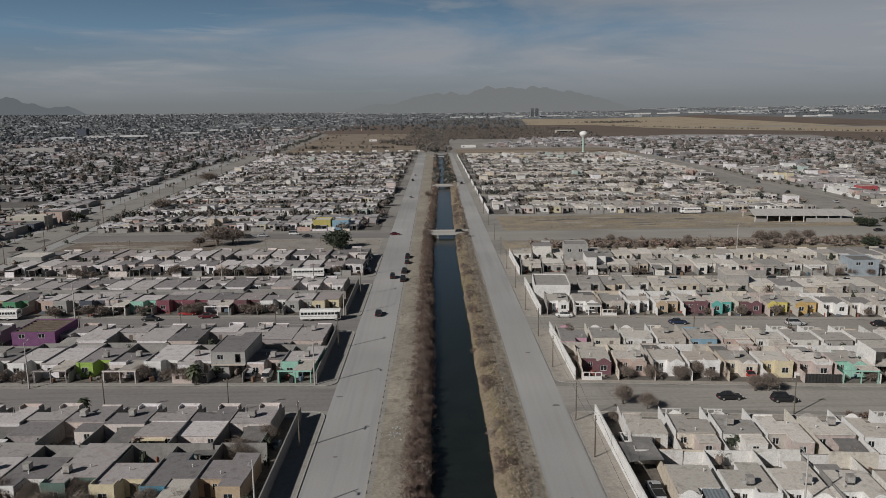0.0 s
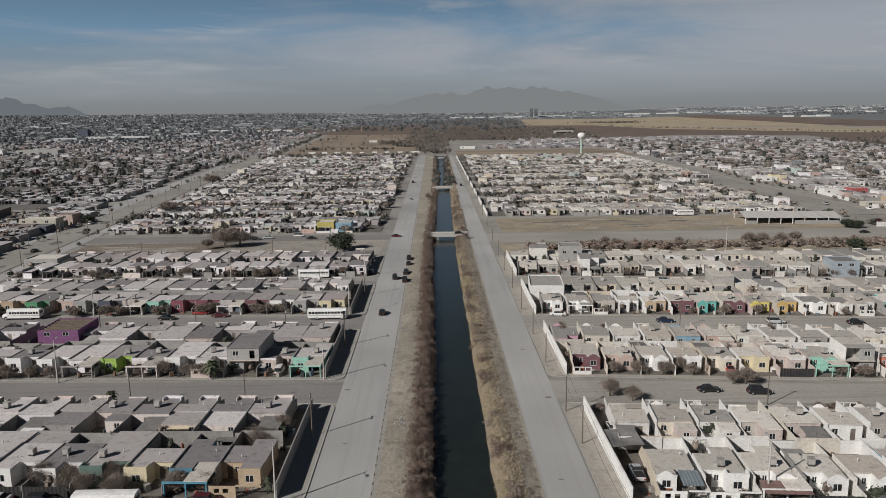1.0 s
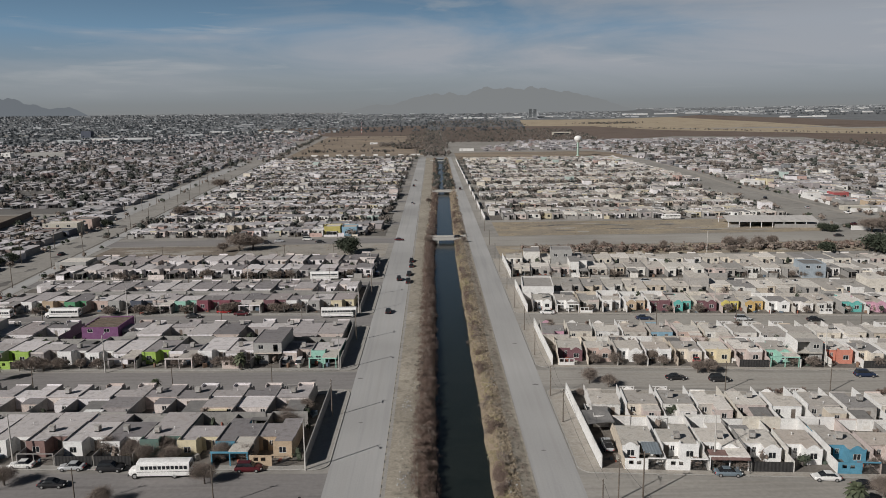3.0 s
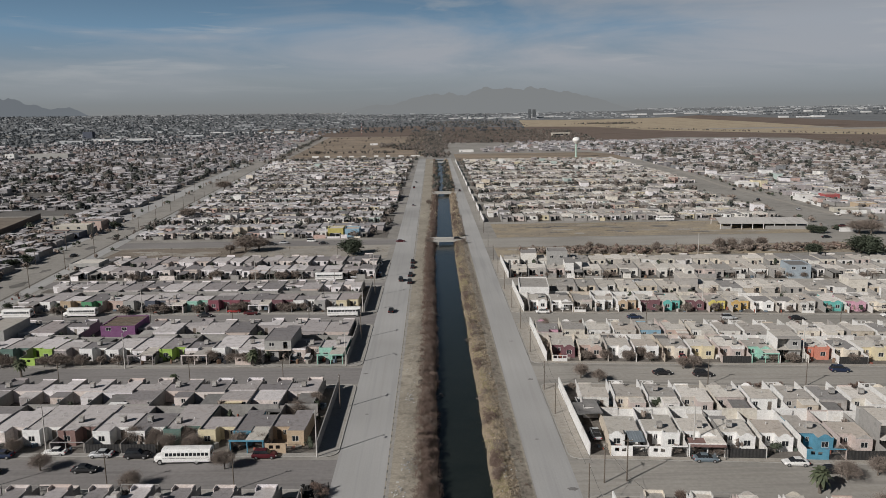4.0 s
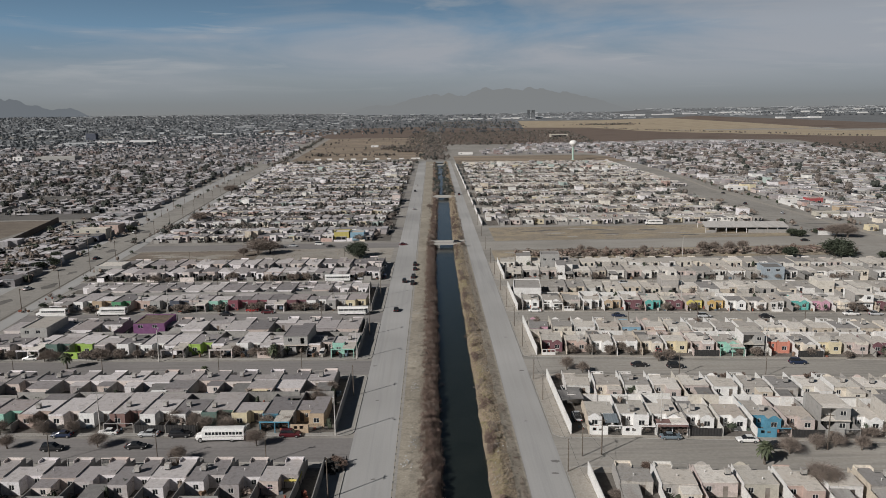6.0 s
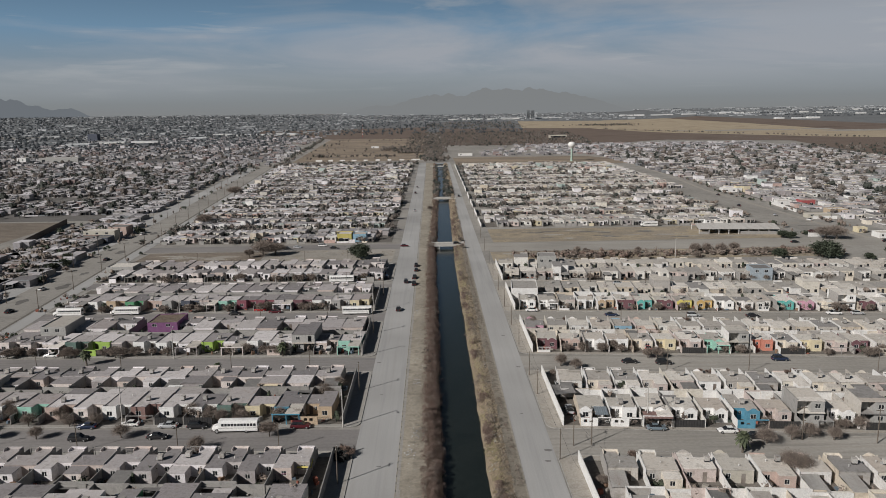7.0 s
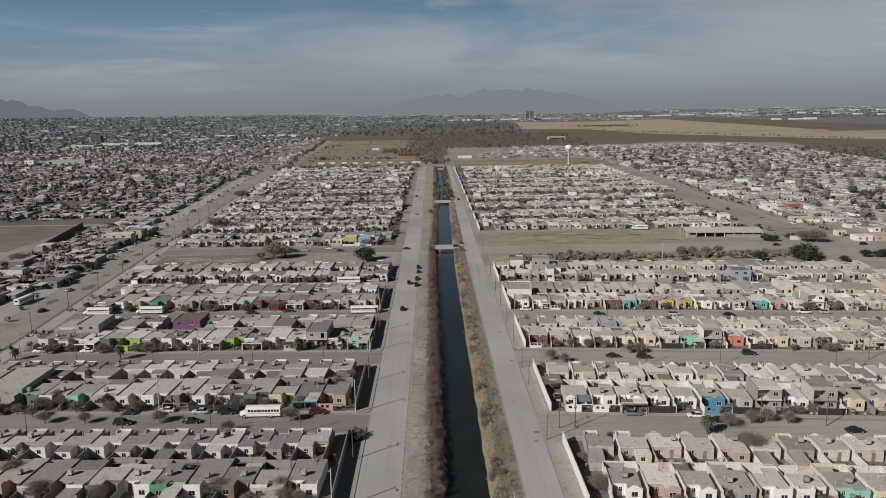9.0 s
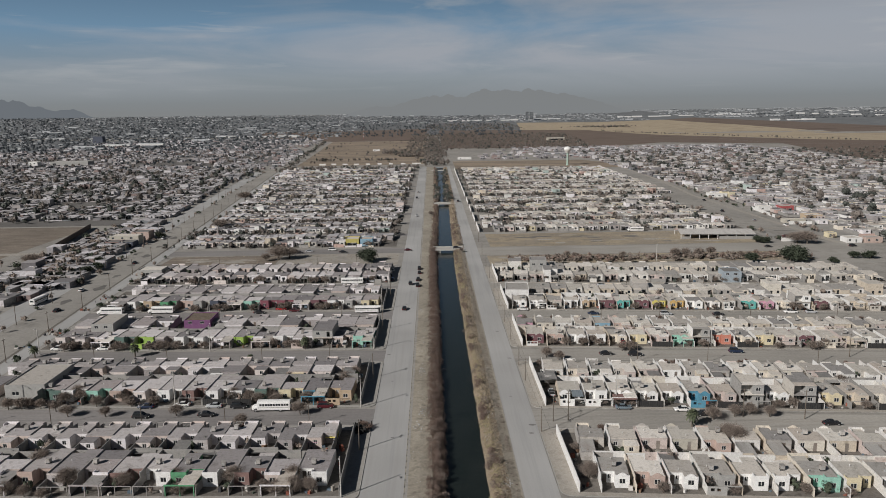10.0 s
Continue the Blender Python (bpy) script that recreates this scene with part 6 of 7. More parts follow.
# ---- brush, reeds and grass on the canal banks ----
def tuft(s, x, y, z, r, h, k, rnd, mi=0, wide=0.035):
    """A rounded clump of thin twigs and blades spreading from its middle."""
    for _ in range(k):
        a, u = rnd.uniform(0, 6.283), rnd.uniform(0.02, 1.0)
        q = math.sqrt(1 - u * u) * r
        f = rnd.uniform(0.35, 0.8)
        g = f + rnd.uniform(0.16, 0.36)
        dx, dy, dz = q * math.cos(a), q * math.sin(a), u * h
        b, w = rnd.uniform(0, 6.283), wide * rnd.uniform(0.7, 1.6)
        wx, wy, wz = w * math.cos(b), w * math.sin(b), w * rnd.uniform(-0.8, 0.8)
        px, py, pz = x + dx * f, y + dy * f, z + dz * f
        s.face([(px - wx, py - wy, pz - wz), (px + wx, py + wy, pz + wz), (x + dx * g + rnd.gauss(0, 0.14) * r, y + dy * g + rnd.gauss(0, 0.14) * r, z + dz * g + rnd.gauss(0, 0.08) * h)], mi)


bank_rnd = random.Random(3)


def bank_z(x):
    for (xa, za), (xb, zb) in zip(CANAL, CANAL[1:]):
        if xa <= x <= xb:
            return za + (zb - za) * (x - xa) / (xb - xa)
    return 0.0


def brush(label, y0, y1, per_m, spread, height, k, mats, shares, wide):
    s = Shape()
    n = int((y1 - y0) * per_m)
    for _ in range(n):
        y = bank_rnd.uniform(y0, y1)
        u = bank_rnd.gauss(0, 1)
        x = spread[0] + spread[1] * max(-1.7, min(1.7, u))
        patch = 0.5 + 0.5 * noise.noise((x * 0.35, y * 0.16, 7.0)) + 0.35 * noise.noise((x * 0.9, y * 0.5, 2.0))
        h = height * (0.45 + 0.85 * max(0.0, patch)) * bank_rnd.uniform(0.6, 1.15)
        mi = 0 if noise.noise((x * 0.5, y * 0.09, 12.0)) + bank_rnd.uniform(-0.5, 0.5) < shares else 1
        tuft(s, x + canal_drift(y), y, bank_z(x) - 0.1, h * 0.7, h, k, bank_rnd, mi, wide)
    solo("brush", s, [M[m] for m in mats], label, "brush", kind="stuff")


brush("dense bare reddish-brown brush along the canal bank", 20, 340, 8.0, (-2.45, 1.15), 1.8, 95, ("brush", "twig"), 0.75, 0.022)
brush("dense bare reddish-brown brush along the canal bank", 340, 960, 3.0, (-2.2, 1.2), 2.0, 30, ("brush", "straw"), 0.4, 0.09)
brush("yellowed grass on the water's edge", 20, 340, 8.0, (10.3, 0.75), 0.8, 70, ("reed", "straw"), 0.05, 0.022)
brush("tan dry grass over the crest of the canal bank", 20, 340, 7.0, (11.8, 0.8), 0.75, 70, ("straw", "scrub"), 0.15, 0.022)
brush("tan dry reeds and grass along the canal bank", 340, 960, 3.0, (11.4, 1.4), 1.5, 30, ("straw", "brush"), 0.25, 0.09)
brush("grey dead scrub on the crest of the canal bank", 20, 340, 2.6, (13.3, 0.7), 0.6, 50, ("scrub", "twig"), 0.35, 0.022)
brush("low dark scrub along the edge of the canal road", 20, 420, 1.5, (14.5, 0.35), 0.75, 56, ("twig", "brush"), 0.4, 0.026)
brush("sparse dead weeds on the dry verge of the canal", 20, 340, 5.0, (-6.2, 1.5), 0.34, 30, ("scrub", "brush"), 0.6, 0.018)
brush("grey dead scrub behind the brush of the canal bank", 20, 340, 3.5, (-4.6, 0.6), 0.6, 50, ("scrub", "twig"), 0.3, 0.02)
s = Shape()
for x, y, n in ((-3.9, 138, 9), (-4.1, 146, 12), (-4.3, 128, 7), (-3.8, 112, 4), (-4.2, 178, 3)):
    for _ in range(n):
        h = bank_rnd.uniform(0.6, 1.3)
        tuft(s, x + bank_rnd.gauss(0, 0.5), y + bank_rnd.gauss(0, 2.2), bank_z(x) - 0.1, h * 0.8, h, 60, bank_rnd, 0, 0.035)
solo("charred_brush", s, M["charred"], "blackened burnt brush on the canal bank", "brush", kind="stuff")
s = Shape()
for _ in range(420):
    x, y = bank_rnd.choice([bank_rnd.gauss(-7, 1.0), bank_rnd.gauss(-5.6, 1.2), bank_rnd.gauss(13.0, 0.8)]), bank_rnd.gauss(bank_rnd.choice([95, 120, 150, 165, 210, 60, 260]), 14)
    a, e, z = bank_rnd.uniform(0, 3), bank_rnd.uniform(0.03, 0.1), bank_z(x) + 0.1
    s.turned(x + canal_drift(y), y, a, -e, -e * 0.6, z, e, e * 0.6, z + 0.05)
for cx, cy in ((-6.6, 30), (-7.2, 76), (-5.6, 86), (-6.4, 118), (11.2, 83), (10.0, 70), (12.2, 131), (-7.4, 190), (12.6, 44)):
    for _ in range(22):
        x, y = bank_rnd.gauss(cx, 0.7), bank_rnd.gauss(cy, 1.6)
        a, e, z = bank_rnd.uniform(0, 3), bank_rnd.uniform(0.04, 0.2), bank_z(x) + 0.02
        s.turned(x + canal_drift(y), y, a, -e, -e * 0.6, z, e, e * 0.6, z + 0.12)
solo("litter", s, M["litter"], "scattered litter and rubble along the canal verge", "litter", kind="stuff")


s = Shape()
for _ in range(330):
    y = bank_rnd.uniform(20, 420)
    x = bank_rnd.gauss(-2.1, 0.8)
    clump(s, x + canal_drift(y), y, bank_z(max(-11, min(14, x))) - 0.2, bank_rnd.uniform(0.6, 1.3), bank_rnd.uniform(1.1, 2.3), 260, bank_rnd, bank_rnd.choice([0, 0, 1]), False)
for _ in range(60):
    y0 = bank_rnd.uniform(20, 420)
    for _ in range(bank_rnd.randrange(2, 6)):
        x, y = bank_rnd.gauss(10.2, 0.5), y0 + bank_rnd.gauss(0, 1.3)
        clump(s, x + canal_drift(y), y, bank_z(x) - 0.2, bank_rnd.uniform(0.7, 1.4), bank_rnd.uniform(1.2, 2.2), 260, bank_rnd, bank_rnd.choice([0, 0, 1]), False)
solo("bank_bushes", s, [M["brush"], M["twig"], M["straw"]], "rounded bare bushes crowding the canal banks", "bushes", kind="stuff")
s = Shape()
for x0, x1, y0, y1, n in ((32, 195, 335, 379, 900), (28, 198, 281, 307, 1500), (-148, -23, 285, 316, 700)):
    for _ in range(n):
        x, y = bank_rnd.uniform(x0, x1), bank_rnd.uniform(y0, y1)
        if noise.noise((x * 0.05, y * 0.08, 4.0)) > -0.15:
            h = bank_rnd.uniform(0.2, 0.8)
            tuft(s, x, y, 0.03, h * 0.9, h, 14, bank_rnd, 0 if bank_rnd.random() < 0.6 else 1, 0.06)
solo("weeds", s, [M["straw"], M["brush"]], "dry weeds over the vacant strips", "weeds", kind="stuff")
s = Shape()
for _ in range(260):
    x, y = bank_rnd.uniform(34, 200), bank_rnd.gauss(291, 3.2)
    if noise.noise((x * 0.045, 3.0, 1.0)) > -0.2 or x > 90:
        clump(s, x, y, 0.0, bank_rnd.uniform(0.9, 2.2), bank_rnd.uniform(1.2, 3.2), 110, bank_rnd, bank_rnd.choice([0, 1, 1]))
solo("hedge", s, [M["brush"], M["twig"]], "ragged hedge of bare bushes behind a row of houses", "hedge", kind="stuff")
s = Shape()
for _ in range(170):
    y = bank_rnd.uniform(100, 930)
    clump(s, avenue_edge(y) + bank_rnd.choice([7.5, -38.0, -17.0]) + bank_rnd.gauss(0, 1.2), y, 0.0, bank_rnd.uniform(0.9, 2.4), bank_rnd.uniform(1.4, 3.6), 180, bank_rnd, bank_rnd.choice([0, 0, 1]))
for _ in range(160):
    y = bank_rnd.uniform(236, 430)
    clump(s, -188 - 0.09 * (y - 270) - abs(bank_rnd.gauss(0, 16)), y, 0.0, bank_rnd.uniform(1.2, 3.4), bank_rnd.uniform(2.0, 5.0), 150, bank_rnd, bank_rnd.choice([0, 0, 1]))
for _ in range(90):
    y = bank_rnd.uniform(340, 760)
    clump(s, 226 + max(0, y - 580) * 0.09 + bank_rnd.choice([-20.0, 17.0, 19.0]) + bank_rnd.gauss(0, 1.6), y, 0.0, bank_rnd.uniform(0.9, 2.6), bank_rnd.uniform(1.4, 3.8), 110, bank_rnd, bank_rnd.choice([0, 0, 1]))
solo("roadside_bushes", s, [M["twig"], M["leaf"]], "bare and evergreen bushes along the avenues", "bushes", kind="stuff")
s = Shape()
for x, y, e in [(21.5, 129.5, 0.9), (21.8, 76.0, 1.1), (21.0, 71.0, 0.8), (-18.4, 135.4, 0.8), (-16.0, 110.0, 0.5), (20.0, 160.0, 0.7), (-14.0, 70.0, 0.6), (18.4, 96.0, 0.5)]:
    s.face([(x + e * math.cos(a) * bank_rnd.uniform(0.6, 1.1), y + 0.6 * e * math.sin(a) * bank_rnd.uniform(0.6, 1.1), 0.036) for a in [2 * math.pi * i / 11 for i in range(11)]])
solo("road_patch", s, M["roof_dark"], "dark worn patches in the dusty road surface", "road patch", kind="structure")


# ---- trees ----
def limb(s, rnd, a, d, length, r, depth, tips):
    b = a + d * length
    s.tube(a, b, r, r * 0.62, 5 if depth > 1 else 3)
    if depth == 0:
        tips.append((b, d))
        return
    for _ in range(rnd.choice([3, 3, 4])):
        nd = (d + Vector((rnd.gauss(0, 0.75), rnd.gauss(0, 0.75), rnd.gauss(0.05, 0.3)))).normalized()
        nd.z = max(nd.z, 0.12)
        limb(s, rnd, a + d * length * rnd.uniform(0.75, 1.0), nd, length * rnd.uniform(0.6, 0.85), r * 0.6, depth - 1, tips)


def tree(name, label, seed, height, leaf, twigs=30, depth=3, size=0.045, long=1.0):
    rnd2 = random.Random(seed)
    t = thing(name, label, "tree")
    s, tips = Shape(), []
    limb(s, rnd2, Vector((0, 0, 0)), Vector((0.05, 0.03, 1)).normalized(), height * 0.2, height * 0.035, depth, tips)
    part("trunk", s, M["bark"], t)
    c = Shape()
    for p, d in tips:
        for _ in range(twigs):
            q = p + Vector((rnd2.gauss(0, 0.09), rnd2.gauss(0, 0.09), rnd2.gauss(0, 0.07))) * height
            e = (d + Vector((rnd2.gauss(0, 0.9), rnd2.gauss(0, 0.9), rnd2.gauss(0, 0.7)))).normalized() * height * long * rnd2.uniform(0.05, 0.16)
            n = e.cross(Vector((rnd2.gauss(0, 1), rnd2.gauss(0, 1), rnd2.gauss(0, 1)))).normalized() * size * rnd2.uniform(0.5, 1.2)
            c.face([q - n, q + n, q + e + n * 0.4, q + e - n * 0.4])
    part("crown", c, M[leaf], t)
    return t


BARE = [tree("bare_tree", "leafless brown yard tree with a dense twiggy crown", 31 + i, 4.6, "twig", twigs=190, size=0.012) for i in range(3)]
GREEN = [tree("evergreen_tree", "broad dark dusty evergreen tree with a dense crown", 51 + i, 5.0, "leaf", twigs=130, size=0.085, long=0.55) for i in range(2)]
SHRUB = [tree("bare_shrub", "low leafless shrub at the kerb", 71 + i, 2.6, "brush", twigs=300, depth=2, size=0.012) for i in range(2)]


def palm(label):
    t = thing("palm_tree", label, "palm tree")
    s = Shape()
    for i in range(6):
        s.tube((0, 0, 0.55 * i), (0, 0, 0.55 * (i + 1) + 0.02), 0.26 - 0.015 * i, 0.22 - 0.015 * i, 8)
    part("trunk", s, M["bark"], t)
    f = Shape()
    rp = random.Random(9)
    for i in range(46):
        a, el = i * 2.4, radians(70 - 120 * i / 46)
        L = rp.uniform(1.5, 2.0)
        pts = []
        for j in range(5):
            u = j / 4
            pts.append(Vector((math.cos(a) * math.cos(el) * L * u, math.sin(a) * math.cos(el) * L * u, 3.3 + math.sin(el) * L * u - 0.55 * u * u * L)))
        side = Vector((-math.sin(a), math.cos(a), 0))
        for j in range(4):
            w0, w1 = (0.05, 0.28, 0.34, 0.26, 0.04)[j], (0.05, 0.28, 0.34, 0.26, 0.04)[j + 1]
            f.face([pts[j] - side * w0, pts[j] + side * w0 - Vector((0, 0, 0.05)), pts[j + 1] + side * w1 - Vector((0, 0, 0.05)), pts[j + 1] - side * w1])
    part("fronds", f, M["palm"], t)
    return t


PALM = palm("short shaggy palm tree on the sidewalk")


def plant(kind, i, x, y, size=1.0, turn=0.0, broad=1.0):
    first = kind[i % len(kind)]
    m = pose(x, y, 0.05, 0, 0, turn) @ Matrix.Diagonal((size * broad, size * broad, size, 1.0))
    if not first.get("placed"):
        first["placed"] = True
        first.matrix_world = m
        return first
    ob = copy_thing(first, Matrix())
    ob.matrix_world = m
    return ob


tree_rnd = random.Random(17)
for x, y, k in [(-103.7, 137.5, 1.15), (-47.6, 142.5, 1.1), (62.4, 73.0, 1.15), (-138.0, 139.0, 1.0), (-63.0, 128.5, 0.8)]:
    plant([PALM], 0, x, y, k, tree_rnd.uniform(0, 360))
for x, y, k in [(-39.5, 296, 2.4), (185, 279, 2.75), (162.6, 277, 1.6), (220, 283, 1.2), (229, 282, 1.4), (203, 272.5, 1.0), (190, 334, 1.3), (195, 333, 1.2), (-181, 276, 1.3), (-188, 263, 1.2), (-178, 283, 1.4), (-186, 300, 1.3), (-183, 385, 1.4)]:
    plant(GREEN, int(x), x, y, k, tree_rnd.uniform(0, 360), 1.35 if x > 0 else 1.2)
for x, y, k in [(-88.5, 304, 2.7), (-83, 307, 2.0), (-176.5, 594, 2.6), (217, 327, 2.5), (212, 329, 2.2), (-221, 300, 2.0), (-152, 420, 2.2), (-3.4, 318, 1.2), (-2.8, 337, 1.0), (13.0, 318, 0.9), (12.6, 340, 0.8), (-4, 470, 1.4), (-3, 340, 1.1), (62.4, 135, 1.1), (123, 132.5, 1.1), (112, 134, 0.8)]:
    plant(BARE, int(abs(x)), x, y, k, tree_rnd.uniform(0, 360), 1.5 if k > 1.5 else 1.0)
for x, y in [(37.3, 127.0), (33.5, 129.5), (59.9, 135.0), (125.5, 133.0), (115.0, 99.7), (84.5, 78.2), (69.3, 77.2), (75.5, 78.7), (80, 80), (-92.4, 86.7), (-102.7, 87.2), (-73.3, 86.6), (-95.8, 144.5), (-60.1, 97.3), (-56.0, 96.5), (-50.1, 97.5), (-46.0, 97.0), (-92.4, 98.0), (-103.8, 98.5), (-108.0, 97.0), (-27.7, 115.4), (-30.0, 109.0), (-39.7, 85.8), (-54.2, 79.0), (-98, 144), (-92, 145)]:
    plant(BARE, int(abs(x) * 3), x, y, tree_rnd.uniform(0.95, 1.3), tree_rnd.uniform(0, 360))
# yard and kerb trees on the blocks
for blk, (y0, y1) in BLOCKS_L.items():
    for _ in range(14):
        plant(BARE, tree_rnd.randrange(3), tree_rnd.uniform(-134, -30), y0 + tree_rnd.uniform(1.2, 3.6), tree_rnd.uniform(0.8, 1.2), tree_rnd.uniform(0, 360))
    for _ in range(6):
        plant(SHRUB, tree_rnd.randrange(2), tree_rnd.uniform(-134, -30), y1 + tree_rnd.uniform(0.6, 1.6), tree_rnd.uniform(0.7, 1.2), tree_rnd.uniform(0, 360))
for blk, (y0, y1) in BLOCKS_R.items():
    for _ in range(12):
        x = tree_rnd.uniform(34, 180)
        plant(BARE, tree_rnd.randrange(3), x, y0 + SKEW * (x - 27) + tree_rnd.uniform(0.4, 1.6), tree_rnd.uniform(0.7, 1.05), tree_rnd.uniform(0, 360))
    for _ in range(8):
        x = tree_rnd.uniform(34, 180)
        plant(SHRUB, tree_rnd.randrange(2), x, y1 + SKEW * (x - 27) + tree_rnd.uniform(0.6, 1.6), tree_rnd.uniform(0.7, 1.2), tree_rnd.uniform(0, 360))
for _ in range(46):
    plant(BARE if tree_rnd.random() < 0.6 else SHRUB, tree_rnd.randrange(6), tree_rnd.uniform(55, 190), tree_rnd.uniform(281, 296), tree_rnd.uniform(0.6, 1.1), tree_rnd.uniform(0, 360))


# ---- clutter and plants in the yards ----
clut = random.Random(29)
for side, blocks in (("l", BLOCKS_L), ("r", BLOCKS_R)):
    for blk, (y0, y1) in blocks.items():
        s, g = Shape(), Shape()
        for i in range(18 if side == "l" else 22):
            for row in range(2):
                for _ in range(clut.randrange(3, 9)):
                    x = X_L - 1 - 7.0 * i - clut.uniform(0, 6.4) if side == "l" else X_R + 1 + 7.0 * i + clut.uniform(0, 6.4)
                    slope = SKEW_L * (x - X_L) if side == "l" else SKEW * (x - 27)
                    y = (y0 + clut.choice([clut.uniform(0.6, 4.0), clut.uniform(13.5, 17.6)]) if row == 0 else y1 - clut.uniform(10.5, 17.0)) + slope
                    e = clut.uniform(0.15, 0.6)
                    s.turned(x, y, clut.uniform(0, 3), -e, -e * clut.uniform(0.4, 1), 0.11, e, e * 0.7, 0.12 + clut.uniform(0.2, 1.1))
                for _ in range(clut.choice([0, 1, 1, 2, 2] if side == "l" else [0, 0, 1, 1, 2])):
                    x = X_L - 1 - 7.0 * i - clut.uniform(0, 6.4) if side == "l" else X_R + 1 + 7.0 * i + clut.uniform(0, 6.4)
                    slope = SKEW_L * (x - X_L) if side == "l" else SKEW * (x - 27)
                    y = (y0 + clut.choice([clut.uniform(1.0, 4.0), clut.uniform(13.5, 17.0)]) if row == 0 else y1 - clut.uniform(10.5, 16.5)) + slope
                    clump(g, x, y, 0.1, clut.uniform(0.7, 1.7), clut.uniform(1.4, 3.2), 110, clut, clut.choice([0, 1, 1] if side == "l" else [0, 0, 1]))
        solo("yard_clutter", s, M["clutter"], "odds and ends stacked in the yards of small houses", "clutter", kind="stuff")
        solo("yard_bushes", g, [M["twig"], M["leaf"]], "bare and evergreen bushes in the yards of small houses", "bushes", kind="stuff")


s = Shape()
for _ in range(70):
    x, y, e = -22.4 + clut.gauss(0, 0.9), 74.6 + clut.gauss(0, 1.6), clut.uniform(0.12, 0.5)
    s.turned(x, y, clut.uniform(0, 3), -e, -e * 0.6, 0.11, e, e * 0.6, 0.2 + clut.uniform(0.2, 1.3))
solo("scrap_heap", s, M["tyre"], "heap of dark scrap and tyres at the corner of a block", "scrap heap", kind="stuff")


# ---- rooftop coolers ----
def cooler():
    c = thing("evaporative_cooler", "weathered boxy evaporative cooler on a flat roof", "cooler", "rooftop coolers")
    part("cabinet", Shape().box(-0.48, -0.48, 0.28, 0.48, 0.48, 1.15).box(-0.52, -0.52, 1.151, 0.52, 0.52, 1.21), M["cooler"], c)
    lv = Shape()
    for i in range(6):
        lv.box(-0.4, -0.5, 0.4 + 0.11 * i, 0.4, -0.485, 0.46 + 0.11 * i)
    part("louvres", lv, M["galv"], c)
    st = Shape()
    st.prism([(-0.46, -0.46, 0), (0.46, -0.46, 0), (0.46, 0.46, 0), (-0.46, 0.46, 0)], [(-0.4, -0.4, 0.279), (0.4, -0.4, 0.279), (0.4, 0.4, 0.279), (-0.4, 0.4, 0.279)])
    part("stand", st, M["iron"], c)
    part("duct", Shape().box(-0.2, 0.47, 0.02, 0.2, 0.9, 0.5), M["galv"], c)
    return c


COOLER = cooler()
for i, (p, turn) in enumerate(COOLERS):
    m = pose(p.x, p.y, p.z, 0, 0, turn)
    if i == 0:
        COOLER.matrix_world = m
    else:
        copy_thing(COOLER, m)


# ---- vehicles ----
def wheel(parent, x, y, r=0.32, w=0.2):
    n = 12
    ring = [(math.cos(2 * math.pi * i / n), math.sin(2 * math.pi * i / n)) for i in range(n)]
    t = part("wheel", Shape().prism([(x + r * c, y - w / 2, r + r * q) for c, q in ring], [(x + r * c, y + w / 2, r + r * q) for c, q in ring]), M["tyre"], parent)
    e = 0.6 * r
    part("rim", Shape().prism([(x + e * c, y - w / 2 - 0.01, r + e * q) for c, q in ring], [(x + e * c, y + w / 2 + 0.01, r + e * q) for c, q in ring]), M["rim"], t)


def loft(s, sections, mi=0):
    """Skin over cross-sections along x: each is (x, half-width, z0, z1, inset at the top)."""
    rings = []
    for x, hw, z0, z1, inset in sections:
        m = z0 + (z1 - z0) * 0.55
        rings.append([(x, -hw * 0.92, z0), (x, -hw, m), (x, -(hw - inset), z1), (x, hw - inset, z1), (x, hw, m), (x, hw * 0.92, z0)])
    for a, b in zip(rings, rings[1:]):
        s.prism(a, b, mi, caps=False)
    s.face(list(reversed(rings[0])), mi)
    s.face(rings[-1], mi)
    return s.weld()


